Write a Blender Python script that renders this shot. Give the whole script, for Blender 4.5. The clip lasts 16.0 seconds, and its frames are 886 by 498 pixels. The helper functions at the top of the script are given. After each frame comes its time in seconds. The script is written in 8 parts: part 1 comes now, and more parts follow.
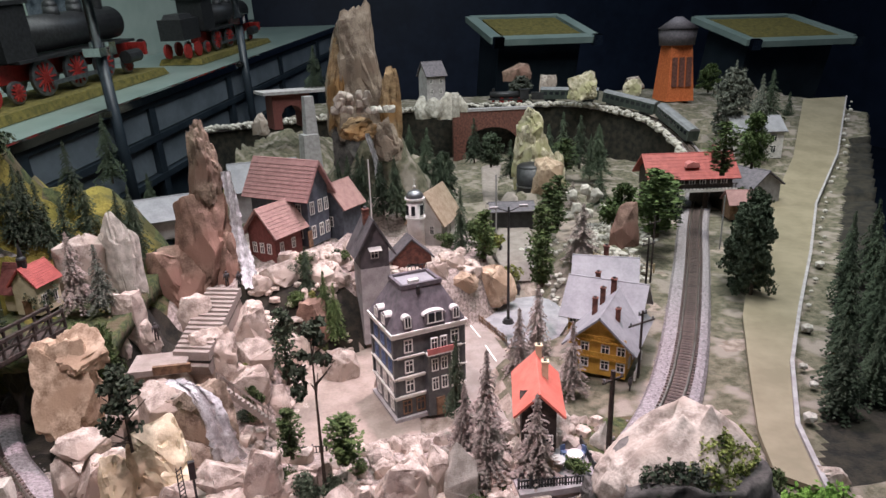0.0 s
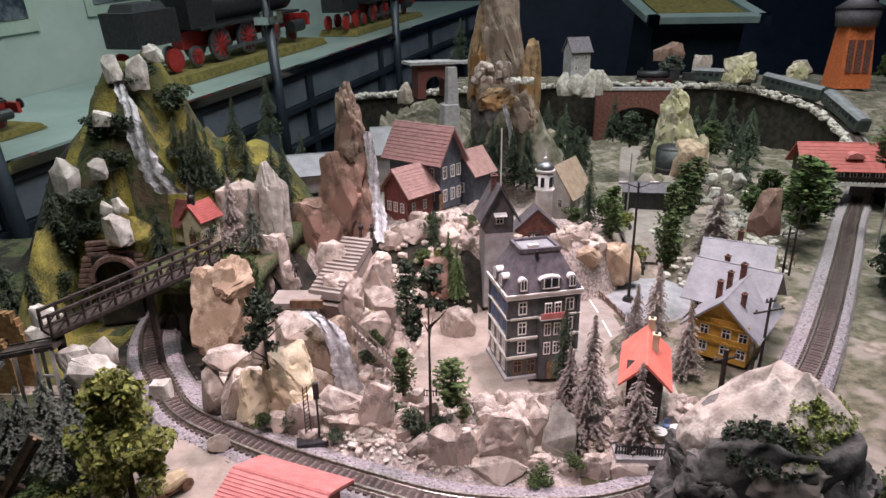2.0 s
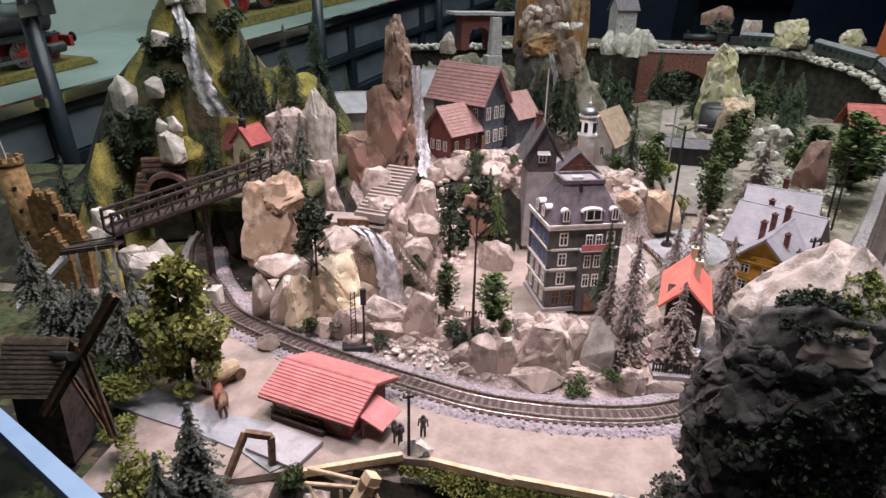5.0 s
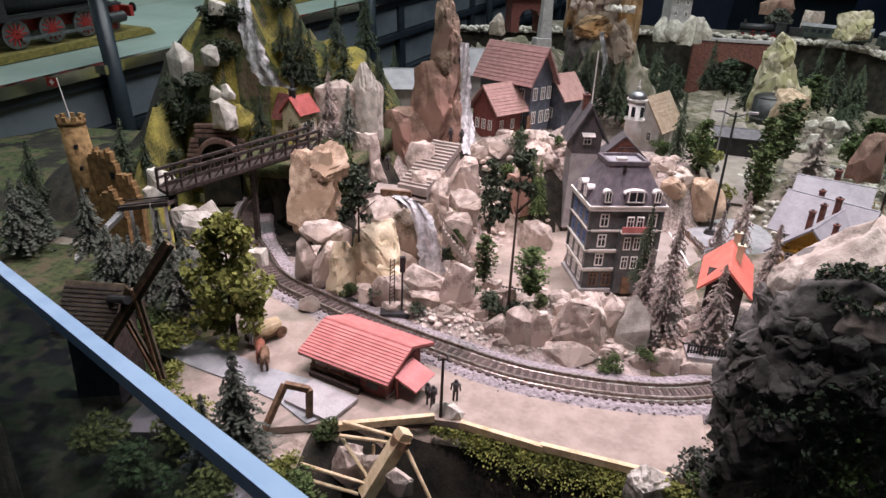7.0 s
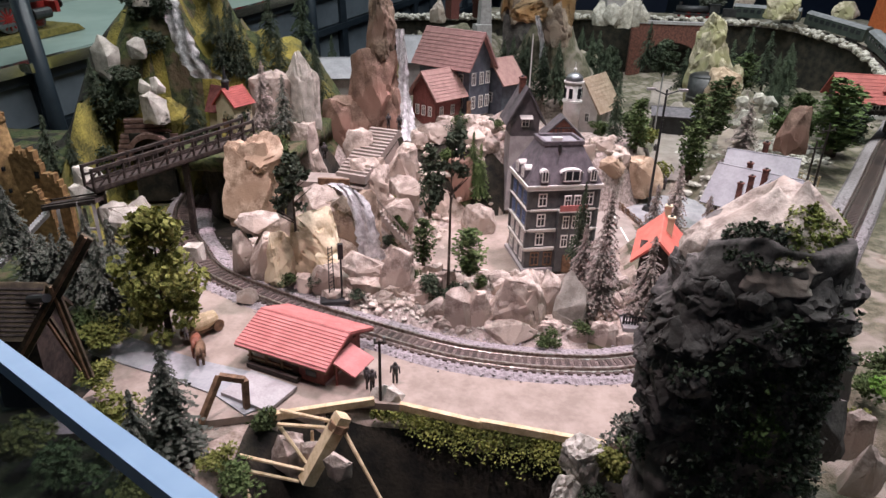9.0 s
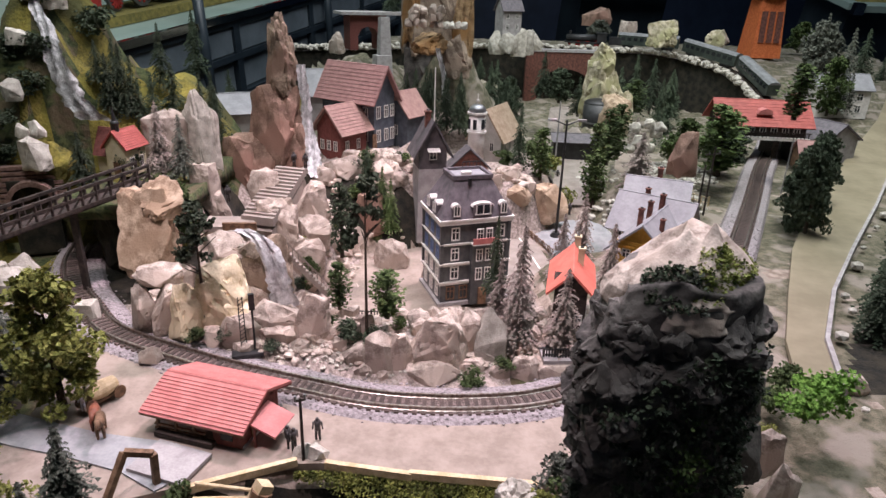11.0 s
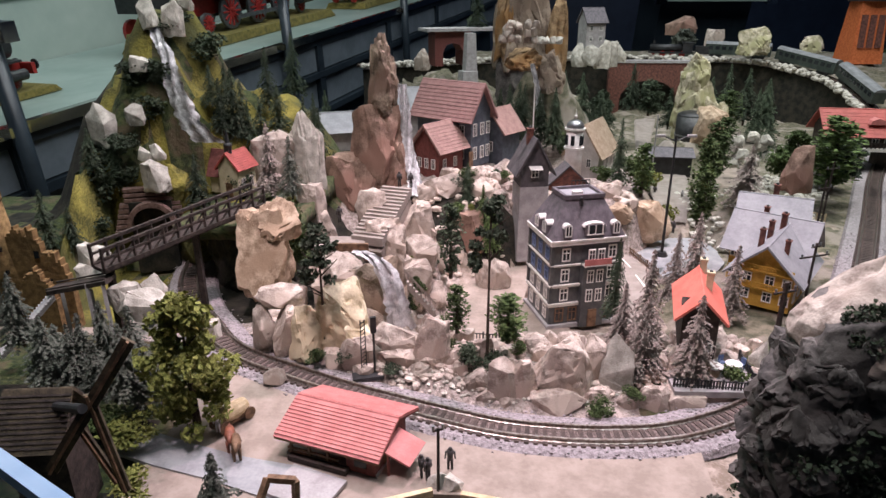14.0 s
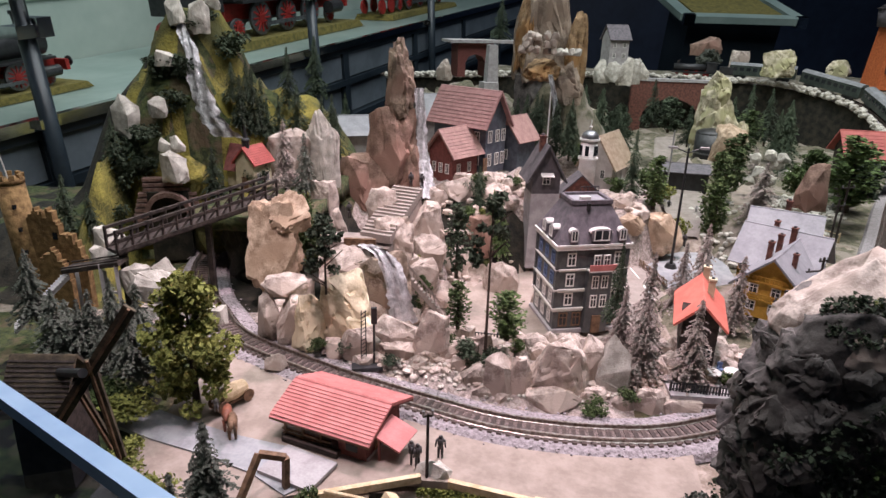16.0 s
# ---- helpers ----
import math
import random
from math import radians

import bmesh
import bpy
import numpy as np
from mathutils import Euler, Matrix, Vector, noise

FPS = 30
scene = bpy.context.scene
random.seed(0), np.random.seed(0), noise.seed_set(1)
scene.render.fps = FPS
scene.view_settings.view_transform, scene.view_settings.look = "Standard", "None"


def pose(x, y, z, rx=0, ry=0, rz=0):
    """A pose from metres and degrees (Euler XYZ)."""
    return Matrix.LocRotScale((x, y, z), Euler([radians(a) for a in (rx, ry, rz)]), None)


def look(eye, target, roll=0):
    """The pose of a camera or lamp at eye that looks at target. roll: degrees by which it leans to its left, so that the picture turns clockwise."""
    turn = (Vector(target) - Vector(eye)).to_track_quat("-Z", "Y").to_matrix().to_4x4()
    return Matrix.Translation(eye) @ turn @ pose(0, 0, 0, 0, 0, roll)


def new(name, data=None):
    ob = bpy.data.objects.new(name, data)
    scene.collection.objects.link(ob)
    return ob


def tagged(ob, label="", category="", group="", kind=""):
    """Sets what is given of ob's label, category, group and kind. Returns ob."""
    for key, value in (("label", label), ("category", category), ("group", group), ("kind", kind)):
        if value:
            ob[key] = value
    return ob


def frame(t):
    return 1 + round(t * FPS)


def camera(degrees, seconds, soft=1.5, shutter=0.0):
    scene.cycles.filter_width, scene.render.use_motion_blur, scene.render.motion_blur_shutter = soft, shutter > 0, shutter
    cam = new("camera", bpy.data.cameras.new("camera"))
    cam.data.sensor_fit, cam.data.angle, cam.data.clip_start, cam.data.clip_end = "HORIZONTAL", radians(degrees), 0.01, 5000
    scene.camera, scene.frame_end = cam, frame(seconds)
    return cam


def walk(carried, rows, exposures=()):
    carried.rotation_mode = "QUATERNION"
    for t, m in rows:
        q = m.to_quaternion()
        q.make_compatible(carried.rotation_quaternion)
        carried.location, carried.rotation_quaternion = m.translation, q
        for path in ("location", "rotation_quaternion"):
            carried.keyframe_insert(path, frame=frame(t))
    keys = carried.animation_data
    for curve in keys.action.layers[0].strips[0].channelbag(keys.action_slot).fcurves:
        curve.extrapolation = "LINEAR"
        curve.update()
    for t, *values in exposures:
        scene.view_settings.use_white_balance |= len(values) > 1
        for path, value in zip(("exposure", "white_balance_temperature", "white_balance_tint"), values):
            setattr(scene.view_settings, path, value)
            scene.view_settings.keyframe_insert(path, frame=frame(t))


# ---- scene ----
cam = camera(68.3, 16.0)
PATH = [
    (0, (0.0606, 0.0399, 0.3876), (0.2219, 0.9744, 0.0701), -1.68),
    (0.5, (0.0607, 0.0394, 0.3902), (0.1849, 0.9740, 0.0571), -1.21),
    (1, (0.0648, 0.0313, 0.3845), (0.1142, 0.9672, 0.0359), -1.09),
    (1.5, (0.0673, 0.0204, 0.3818), (0.0586, 0.9570, 0.0316), -1.17),
    (2, (0.0705, 0.0094, 0.3769), (0.0290, 0.9482, 0.0348), -0.77),
    (2.5, (0.0758, -0.0027, 0.3707), (0.0213, 0.9333, 0.0230), -0.20),
    (3, (0.0846, -0.0116, 0.3636), (-0.0172, 0.9211, 0.0176), -1.87),
    (3.5, (0.0691, -0.0107, 0.3577), (-0.0207, 0.9219, 0.0080), -0.47),
    (4, (0.0576, -0.0137, 0.3452), (-0.0060, 0.9126, -0.0263), 0.54),
    (6.5, (0.0511, -0.0366, 0.3271), (-0.0773, 0.8745, -0.0646), 2.60),
    (7, (0.0532, -0.0379, 0.3226), (-0.0836, 0.8671, -0.0801), 2.55),
    (7.5, (0.0589, -0.0354, 0.3177), (-0.0773, 0.8662, -0.0931), 2.33),
    (8, (0.0637, -0.0374, 0.3182), (-0.0600, 0.8674, -0.0890), 2.12),
    (8.5, (0.0699, -0.0387, 0.3169), (-0.0221, 0.8676, -0.0955), 2.41),
    (9, (0.0739, -0.0389, 0.3161), (0.0005, 0.8695, -0.0955), 1.53),
    (9.5, (0.0747, -0.0376, 0.3149), (0.0054, 0.8696, -0.1002), 1.38),
    (10, (0.0797, -0.0339, 0.3174), (0.0627, 0.8811, -0.0856), 2.04),
    (12.5, (0.0275, -0.0119, 0.3405), (0.1294, 0.9208, -0.0054), 0.86),
    (13, (0.0213, -0.0100, 0.3408), (0.0987, 0.9282, 0.0033), 0.78),
    (13.5, (0.0187, -0.0083, 0.3385), (0.0531, 0.9290, -0.0083), 0.44),
    (14, (0.0118, -0.0083, 0.3330), (-0.0185, 0.9237, -0.0283), -0.11),
    (14.5, (0.0090, -0.0097, 0.3290), (-0.0435, 0.9237, -0.0260), 0.36),
    (15, (0.0130, -0.0111, 0.3243), (-0.0555, 0.9225, -0.0274), 0.56),
    (15.5, (0.0232, -0.0115, 0.3189), (-0.0607, 0.9188, -0.0382), 1.23),
    (16, (0.0289, -0.0223, 0.3190), (-0.0336, 0.9162, -0.0206), 1.65),
]
walk(cam, [(t, look(eye, target, roll)) for t, eye, target, roll in PATH])

# ---- world and light: a dim museum hall, spotlights hung over the model railway ----
world = bpy.data.worlds.new("hall")
scene.world = world
world.use_nodes = True
world.node_tree.nodes["Background"].inputs[0].default_value = (0.62, 0.80, 0.92, 1)
world.node_tree.nodes["Background"].inputs[1].default_value = 0.26


def spot(name, eye, target, watts, colour, degrees, blend, size):
    data = bpy.data.lights.new(name, "SPOT")
    data.energy, data.color, data.spot_size, data.spot_blend, data.shadow_soft_size = watts, colour, radians(degrees), blend, size
    ob = new(name, data)
    ob.matrix_basis = look(eye, target)
    return ob


KEY = (0.36, 0.98, 1.30)
spot("key_spotlight", KEY, (0.05, 0.58, 0.0), 66, (1.0, 0.72, 0.86), 58, 0.8, 0.03)
spot("front_spotlight", (-0.16, 0.20, 1.28), (0.03, 0.62, 0.02), 46, (1.0, 0.75, 0.84), 42, 0.9, 0.03)
spot("back_spotlight", (0.85, 1.05, 1.5), (0.72, 1.45, 0.0), 50, (1.0, 1.0, 0.92), 72, 0.9, 0.05)
spot("hill_spotlight", (-0.15, 0.30, 1.45), (-0.36, 0.85, 0.15), 15, (1.0, 0.95, 0.86), 50, 0.9, 0.05)


def area_lamp(name, m, length, width, watts, colour):
    data = bpy.data.lights.new(name, "AREA")
    data.shape, data.size, data.size_y, data.energy, data.color = "RECTANGLE", length, width, watts, colour
    ob = new(name, data)
    ob.matrix_basis = m
    return ob


# dim cool fill: two unseen area lamps added below the hall ceiling
area_lamp("hall_fill_lamp", look((0.4, 0.95, 2.36), (0.4, 0.95, 0.0)), 2.4, 2.4, 86, (0.88, 0.92, 0.97))
area_lamp("hall_fill_lamp", look((1.6, 3.6, 2.36), (1.6, 3.6, 0.0)), 1.6, 1.6, 14, (0.70, 0.85, 1.0))
# unseen area lamp added above the showcase to brighten its panel and top
area_lamp("showcase_fill_lamp", look((-1.0, 1.9, 1.25), (-0.95, 1.9, 0.2)) @ pose(0, 0, 0, 0, 0, 72), 2.6, 0.1, 8, (0.85, 1.0, 0.92))


# ---- materials ----
def material(name, dark, light, scale=120.0, rough=0.8, bump=0.3, metal=0.0, fine=6.0, third=None, spread=(0.35, 0.65), vary=0.0, depth=0.002):
    """Two colours mixed by noise at two scales, with fine relief; third: a colour in larger patches."""
    m = bpy.data.materials.new(name)
    m.use_nodes = True
    nt = m.node_tree
    bsdf = nt.nodes["Principled BSDF"]
    bsdf.inputs["Roughness"].default_value, bsdf.inputs["Metallic"].default_value = rough, metal
    co = nt.nodes.new("ShaderNodeTexCoord")
    big, small = nt.nodes.new("ShaderNodeTexNoise"), nt.nodes.new("ShaderNodeTexNoise")
    for node, s, d in ((big, scale, 4.0), (small, scale * fine, 3.0)):
        node.inputs["Scale"].default_value, node.inputs["Detail"].default_value = s, d
        nt.links.new(co.outputs["Object"], node.inputs["Vector"])
    blend = nt.nodes.new("ShaderNodeMath")
    blend.operation = "MULTIPLY_ADD"
    nt.links.new(small.outputs["Fac"], blend.inputs[0])
    blend.inputs[1].default_value = 0.4
    nt.links.new(big.outputs["Fac"], blend.inputs[2])
    ramp = nt.nodes.new("ShaderNodeValToRGB")
    ramp.color_ramp.elements[0].position, ramp.color_ramp.elements[1].position = spread[0] + 0.2, spread[1] + 0.2
    ramp.color_ramp.elements[0].color, ramp.color_ramp.elements[1].color = (*dark, 1), (*light, 1)
    nt.links.new(blend.outputs[0], ramp.inputs["Fac"])
    out = ramp.outputs["Color"]
    if third:
        patch = nt.nodes.new("ShaderNodeTexNoise")
        patch.inputs["Scale"].default_value = scale * 0.3
        nt.links.new(co.outputs["Object"], patch.inputs["Vector"])
        edge = nt.nodes.new("ShaderNodeValToRGB")
        edge.color_ramp.elements[0].position, edge.color_ramp.elements[1].position = 0.5, 0.62
        nt.links.new(patch.outputs["Fac"], edge.inputs["Fac"])
        mix = nt.nodes.new("ShaderNodeMixRGB")
        mix.inputs[2].default_value = (*third, 1)
        nt.links.new(edge.outputs["Color"], mix.inputs[0])
        nt.links.new(out, mix.inputs[1])
        out = mix.outputs[0]
    if vary:
        info, hsv, span = nt.nodes.new("ShaderNodeObjectInfo"), nt.nodes.new("ShaderNodeHueSaturation"), nt.nodes.new("ShaderNodeMapRange")
        span.inputs["To Min"].default_value, span.inputs["To Max"].default_value = 1 - vary, 1 + vary
        nt.links.new(info.outputs["Random"], span.inputs["Value"])
        nt.links.new(span.outputs[0], hsv.inputs["Value"])
        nt.links.new(out, hsv.inputs["Color"])
        out = hsv.outputs[0]
    nt.links.new(out, bsdf.inputs["Base Color"])
    if bump:
        relief = nt.nodes.new("ShaderNodeBump")
        relief.inputs["Strength"].default_value, relief.inputs["Distance"].default_value = bump, depth
        nt.links.new(blend.outputs[0], relief.inputs["Height"])
        nt.links.new(relief.outputs[0], bsdf.inputs["Normal"])
    return m


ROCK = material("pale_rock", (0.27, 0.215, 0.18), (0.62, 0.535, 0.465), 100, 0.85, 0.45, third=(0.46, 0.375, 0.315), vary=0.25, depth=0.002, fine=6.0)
# lighter ochre for the big bank rocks: lamplight put into their colour
LIT_CREAM = material("lit_cream_rock", (0.50, 0.41, 0.26), (0.86, 0.77, 0.57), 70, 0.85, 0.45, third=(0.68, 0.57, 0.39), depth=0.002, fine=6.0)
COURSE = material("brown_course", (0.13, 0.075, 0.06), (0.27, 0.17, 0.145), 200, 0.85, 0.3)
OCHRE = material("ochre_rock", (0.25, 0.17, 0.11), (0.58, 0.445, 0.325), 80, 0.85, 0.45, third=(0.37, 0.26, 0.175), vary=0.15, depth=0.002, fine=6.0)
BROWN = material("brown_rock", (0.15, 0.09, 0.065), (0.38, 0.25, 0.19), 48, 0.85, 0.5, third=(0.28, 0.16, 0.12), depth=0.002, fine=9.0)
SPIRE = material("spire_rock", (0.10, 0.07, 0.05), (0.38, 0.29, 0.215), 55, 0.85, 0.5, third=(0.20, 0.13, 0.095), depth=0.003)
WHITE_ROCK = material("white_rock", (0.34, 0.315, 0.27), (0.62, 0.585, 0.52), 90, 0.85, 0.5, vary=0.15, fine=9.0)
# dark rock colour; on the great boulder it paints in the shaded front
DARK_SHADE_ROCK = material("dark_shade_rock", (0.046, 0.042, 0.040), (0.17, 0.153, 0.14), 60, 0.9, 0.6, third=(0.088, 0.078, 0.07), depth=0.002, fine=7.0)
SOIL = material("sandy_soil", (0.20, 0.155, 0.12), (0.40, 0.33, 0.28), 90, 0.95, 0.6)
SAND = material("platform_sand", (0.26, 0.21, 0.175), (0.36, 0.295, 0.25), 45, 0.95, 0.25)
RUBBLE = material("rubble", (0.20, 0.16, 0.14), (0.48, 0.405, 0.365), 220, 0.95, 1.0)
GRASS = material("static_grass", (0.022, 0.034, 0.013), (0.085, 0.10, 0.035), 150, 1.0, 1.0, third=(0.10, 0.08, 0.045))
MOSS = material("hill_moss", (0.06, 0.055, 0.012), (0.28, 0.235, 0.05), 26, 1.0, 1.0, third=(0.07, 0.07, 0.022), depth=0.004, fine=12.0)
# near-black: dark earth, and shade in hollows, cave and tunnel given as colour
EARTH_AND_SHADE = material("earth_and_shade", (0.008, 0.008, 0.006), (0.035, 0.03, 0.02), 60, 1.0, 0.8)
MEADOW = material("meadow", (0.06, 0.062, 0.034), (0.20, 0.175, 0.125), 90, 1.0, 1.0, third=(0.28, 0.24, 0.20), depth=0.002, spread=(0.3, 0.7), fine=8.0)
BALLAST = material("ballast", (0.20, 0.175, 0.18), (0.37, 0.33, 0.34), 300, 0.95, 0.8, fine=3.0)
TRACK_DIRT = material("oily_ballast", (0.09, 0.066, 0.058), (0.22, 0.17, 0.155), 420, 0.95, 1.0, fine=3.0)
MOSSY = material("mossy_yellow_rock", (0.26, 0.235, 0.14), (0.64, 0.57, 0.43), 60, 0.9, 0.5, third=(0.38, 0.36, 0.20), depth=0.002)
BRIGHT_OCHRE = material("orange_ochre_rock", (0.17, 0.10, 0.05), (0.46, 0.31, 0.17), 70, 0.88, 0.5, third=(0.33, 0.18, 0.07), depth=0.002)
ASPHALT = material("grey_road", (0.25, 0.255, 0.265), (0.35, 0.355, 0.365), 60, 0.8, 0.15)
STREET = material("sanded_street", (0.24, 0.20, 0.175), (0.32, 0.275, 0.245), 60, 0.9, 0.2)
BEIGE_ROAD = material("beige_board", (0.21, 0.18, 0.115), (0.28, 0.24, 0.16), 14, 0.6, 0.1)
SLEEPER = material("sleeper_brown", (0.05, 0.034, 0.03), (0.12, 0.085, 0.072), 260, 0.8, 0.3, vary=0.3)
RAIL = material("rail_steel", (0.22, 0.17, 0.14), (0.50, 0.46, 0.42), 300, 0.32, 0.1, metal=0.9)
WOOD = material("raw_pine", (0.50, 0.37, 0.21), (0.72, 0.58, 0.38), 130, 0.7, 0.3)
BROWN_WOOD = material("brown_wood", (0.10, 0.055, 0.03), (0.24, 0.14, 0.08), 160, 0.75, 0.3)
DARK_WOOD = material("dark_wood", (0.018, 0.013, 0.011), (0.065, 0.048, 0.04), 160, 0.75, 0.4)
MILL_WOOD = material("mill_boards", (0.03, 0.022, 0.014), (0.11, 0.085, 0.05), 120, 0.8, 0.4)
RED_ROOF = material("red_roof", (0.42, 0.135, 0.125), (0.53, 0.19, 0.175), 90, 0.6, 0.2)
DEEP_RED = material("deep_red_roof", (0.31, 0.06, 0.05), (0.42, 0.09, 0.075), 90, 0.6, 0.25)
ORANGE_ROOF = material("orange_roof", (0.62, 0.15, 0.11), (0.72, 0.20, 0.15), 60, 0.6, 0.15)
MAROON_ROOF = material("maroon_roof", (0.27, 0.145, 0.135), (0.36, 0.20, 0.185), 110, 0.75, 0.3)
BROWN_ROOF = material("brown_roof", (0.28, 0.165, 0.145), (0.38, 0.23, 0.20), 110, 0.75, 0.3)
TAN_ROOF = material("tan_roof", (0.30, 0.22, 0.15), (0.42, 0.33, 0.24), 110, 0.75, 0.3)
SLATE = material("slate_roof", (0.085, 0.075, 0.085), (0.15, 0.13, 0.145), 140, 0.6, 0.3)
GREY_ROOF = material("grey_roof", (0.22, 0.22, 0.235), (0.30, 0.30, 0.315), 50, 0.65, 0.2)
DARK_ROOF = material("dark_roof", (0.06, 0.055, 0.06), (0.11, 0.10, 0.105), 90, 0.7, 0.3)
HOTEL_WALL = material("hotel_wall", (0.045, 0.05, 0.055), (0.09, 0.095, 0.095), 120, 0.35, 0.2)
BLUE_WALL = material("blue_grey_wall", (0.055, 0.065, 0.085), (0.10, 0.115, 0.14), 120, 0.7, 0.2)
RED_WALL = material("red_brick_wall", (0.12, 0.035, 0.03), (0.20, 0.065, 0.055), 200, 0.8, 0.4)
BRICK = material("orange_brick", (0.50, 0.11, 0.03), (0.68, 0.19, 0.06), 160, 0.7, 0.4)
RED_BRICK = material("red_brick", (0.085, 0.034, 0.026), (0.19, 0.075, 0.055), 160, 0.85, 0.4)
YELLOW_WALL = material("yellow_wall", (0.44, 0.25, 0.035), (0.60, 0.36, 0.06), 100, 0.7, 0.2)
CREAM_WALL = material("cream_wall", (0.52, 0.46, 0.30), (0.66, 0.60, 0.42), 90, 0.8, 0.2)
WHITE_WALL = material("white_plaster", (0.56, 0.53, 0.50), (0.72, 0.69, 0.66), 80, 0.8, 0.2)
GREY_WALL = material("grey_plaster", (0.30, 0.28, 0.28), (0.42, 0.40, 0.40), 80, 0.85, 0.3)
STONE_WALL = material("castle_stone", (0.14, 0.08, 0.03), (0.32, 0.195, 0.08), 160, 0.9, 0.8)
WHITE = material("white_paint", (0.70, 0.68, 0.64), (0.80, 0.78, 0.74), 100, 0.5, 0.1)
BLACK = material("black_metal", (0.012, 0.012, 0.013), (0.03, 0.03, 0.032), 90, 0.45, 0.2)
GREY_METAL = material("grey_metal", (0.16, 0.17, 0.18), (0.26, 0.27, 0.28), 60, 0.35, 0.1, metal=0.8)
CHROME = material("chrome", (0.6, 0.62, 0.63), (0.75, 0.77, 0.78), 60, 0.12, 0.0, metal=1.0)
GLASS_DARK = material("dark_window", (0.015, 0.017, 0.02), (0.03, 0.034, 0.04), 60, 0.1, 0.0)
COACH_GREEN = material("coach_green", (0.02, 0.03, 0.025), (0.05, 0.065, 0.055), 80, 0.45, 0.1)
COACH_ROOF = material("coach_roof", (0.14, 0.145, 0.15), (0.22, 0.225, 0.23), 60, 0.6, 0.1)
LOCO_RED = material("loco_red", (0.22, 0.015, 0.012), (0.34, 0.03, 0.025), 80, 0.45, 0.1)
SPRUCE = material("spruce_needles", (0.022, 0.036, 0.022), (0.08, 0.105, 0.06), 140, 0.95, 0.5, vary=0.3)
FROSTED = material("frosted_needles", (0.21, 0.17, 0.15), (0.45, 0.375, 0.335), 180, 0.95, 0.5, vary=0.2)
GREY_GREEN = material("grey_green_needles", (0.052, 0.062, 0.048), (0.175, 0.185, 0.15), 160, 0.95, 0.5, vary=0.25)
LEAF = material("leaf_green", (0.03, 0.055, 0.016), (0.11, 0.155, 0.045), 120, 0.9, 0.5, vary=0.3)
BRIGHT_MOSS = material("moss_cushion", (0.12, 0.15, 0.03), (0.36, 0.40, 0.12), 140, 0.95, 0.6)
OLIVE = material("olive_leaf", (0.085, 0.10, 0.02), (0.28, 0.29, 0.07), 90, 0.9, 0.5)
BRIGHT = material("bright_foam", (0.07, 0.16, 0.02), (0.22, 0.42, 0.07), 160, 0.95, 0.6)
BARK = material("bark", (0.03, 0.02, 0.014), (0.09, 0.065, 0.045), 200, 0.9, 0.6)
WATER = material("cascade_resin", (0.42, 0.41, 0.42), (0.78, 0.77, 0.78), 130, 0.15, 1.0, depth=0.003)
FIGURE = material("figure_dark", (0.02, 0.018, 0.018), (0.06, 0.05, 0.05), 200, 0.6, 0.2)
SKIN_RED = material("saddle_red", (0.14, 0.05, 0.03), (0.27, 0.09, 0.05), 200, 0.6, 0.2)
HALL_WALL = material("hall_wall_navy", (0.012, 0.022, 0.05), (0.022, 0.036, 0.075), 3, 0.5, 0.05)
HALL_FLOOR = material("hall_floor", (0.012, 0.018, 0.032), (0.022, 0.032, 0.052), 6, 0.25, 0.05)
CASE_WALL = material("case_back_panel", (0.30, 0.37, 0.33), (0.40, 0.47, 0.42), 2.5, 0.45, 0.05)
CASE_TOP = material("case_green_top", (0.20, 0.27, 0.245), (0.27, 0.34, 0.31), 5, 0.35, 0.05)
CASE_PANEL = material("case_grey_panel", (0.10, 0.12, 0.14), (0.15, 0.175, 0.20), 8, 0.4, 0.05)
CASE_FRAME = material("case_dark_frame", (0.012, 0.018, 0.025), (0.025, 0.035, 0.045), 8, 0.35, 0.05)
POSTER_PALE = material("poster_mount", (0.26, 0.34, 0.28), (0.33, 0.41, 0.34), 12, 0.5, 0.0)
POSTER_DARK = material("poster_picture", (0.02, 0.03, 0.04), (0.16, 0.19, 0.21), 18, 0.4, 0.0, third=(0.06, 0.08, 0.09))
TAN = material("tan_weathered_rock", (0.17, 0.125, 0.095), (0.42, 0.335, 0.26), 60, 0.88, 0.5, third=(0.27, 0.20, 0.15), depth=0.003, fine=8.0)
BASE_GRASS = material("case_grass", (0.09, 0.08, 0.02), (0.20, 0.16, 0.04), 60, 1.0, 0.8)
BLUE_EDGE = material("glass_edge", (0.27, 0.39, 0.58), (0.37, 0.50, 0.68), 12, 0.25, 0.0)
BLUE = material("blue_paint", (0.10, 0.16, 0.30), (0.17, 0.23, 0.38), 100, 0.5, 0.1)

PANE = bpy.data.materials.new("clear_glass")
PANE.use_nodes = True
_b = PANE.node_tree.nodes["Principled BSDF"]
_b.inputs["Transmission Weight"].default_value, _b.inputs["Roughness"].default_value, _b.inputs["IOR"].default_value = 1.0, 0.0, 1.12
_b.inputs["Base Color"].default_value = (0.36, 0.43, 0.54, 1)


# ---- building helpers ----
def part(name, bm, mat, parent=None, label="", smooth=False, m=None):
    mesh = bpy.data.meshes.new(name)
    if smooth:
        for f in bm.faces:
            f.smooth = True
    bm.to_mesh(mesh)
    bm.free()
    mesh.materials.append(mat)
    ob = new(name, mesh)
    ob.parent = parent
    if m is not None:
        ob.matrix_basis = m
    if label:
        tagged(ob, label)
    return ob


def thing(name, label, category, m=None, group="", kind=""):
    ob = new(name)
    ob.empty_display_size = 0.01
    if m is not None:
        ob.matrix_basis = m
    return tagged(ob, label, category, group, kind)


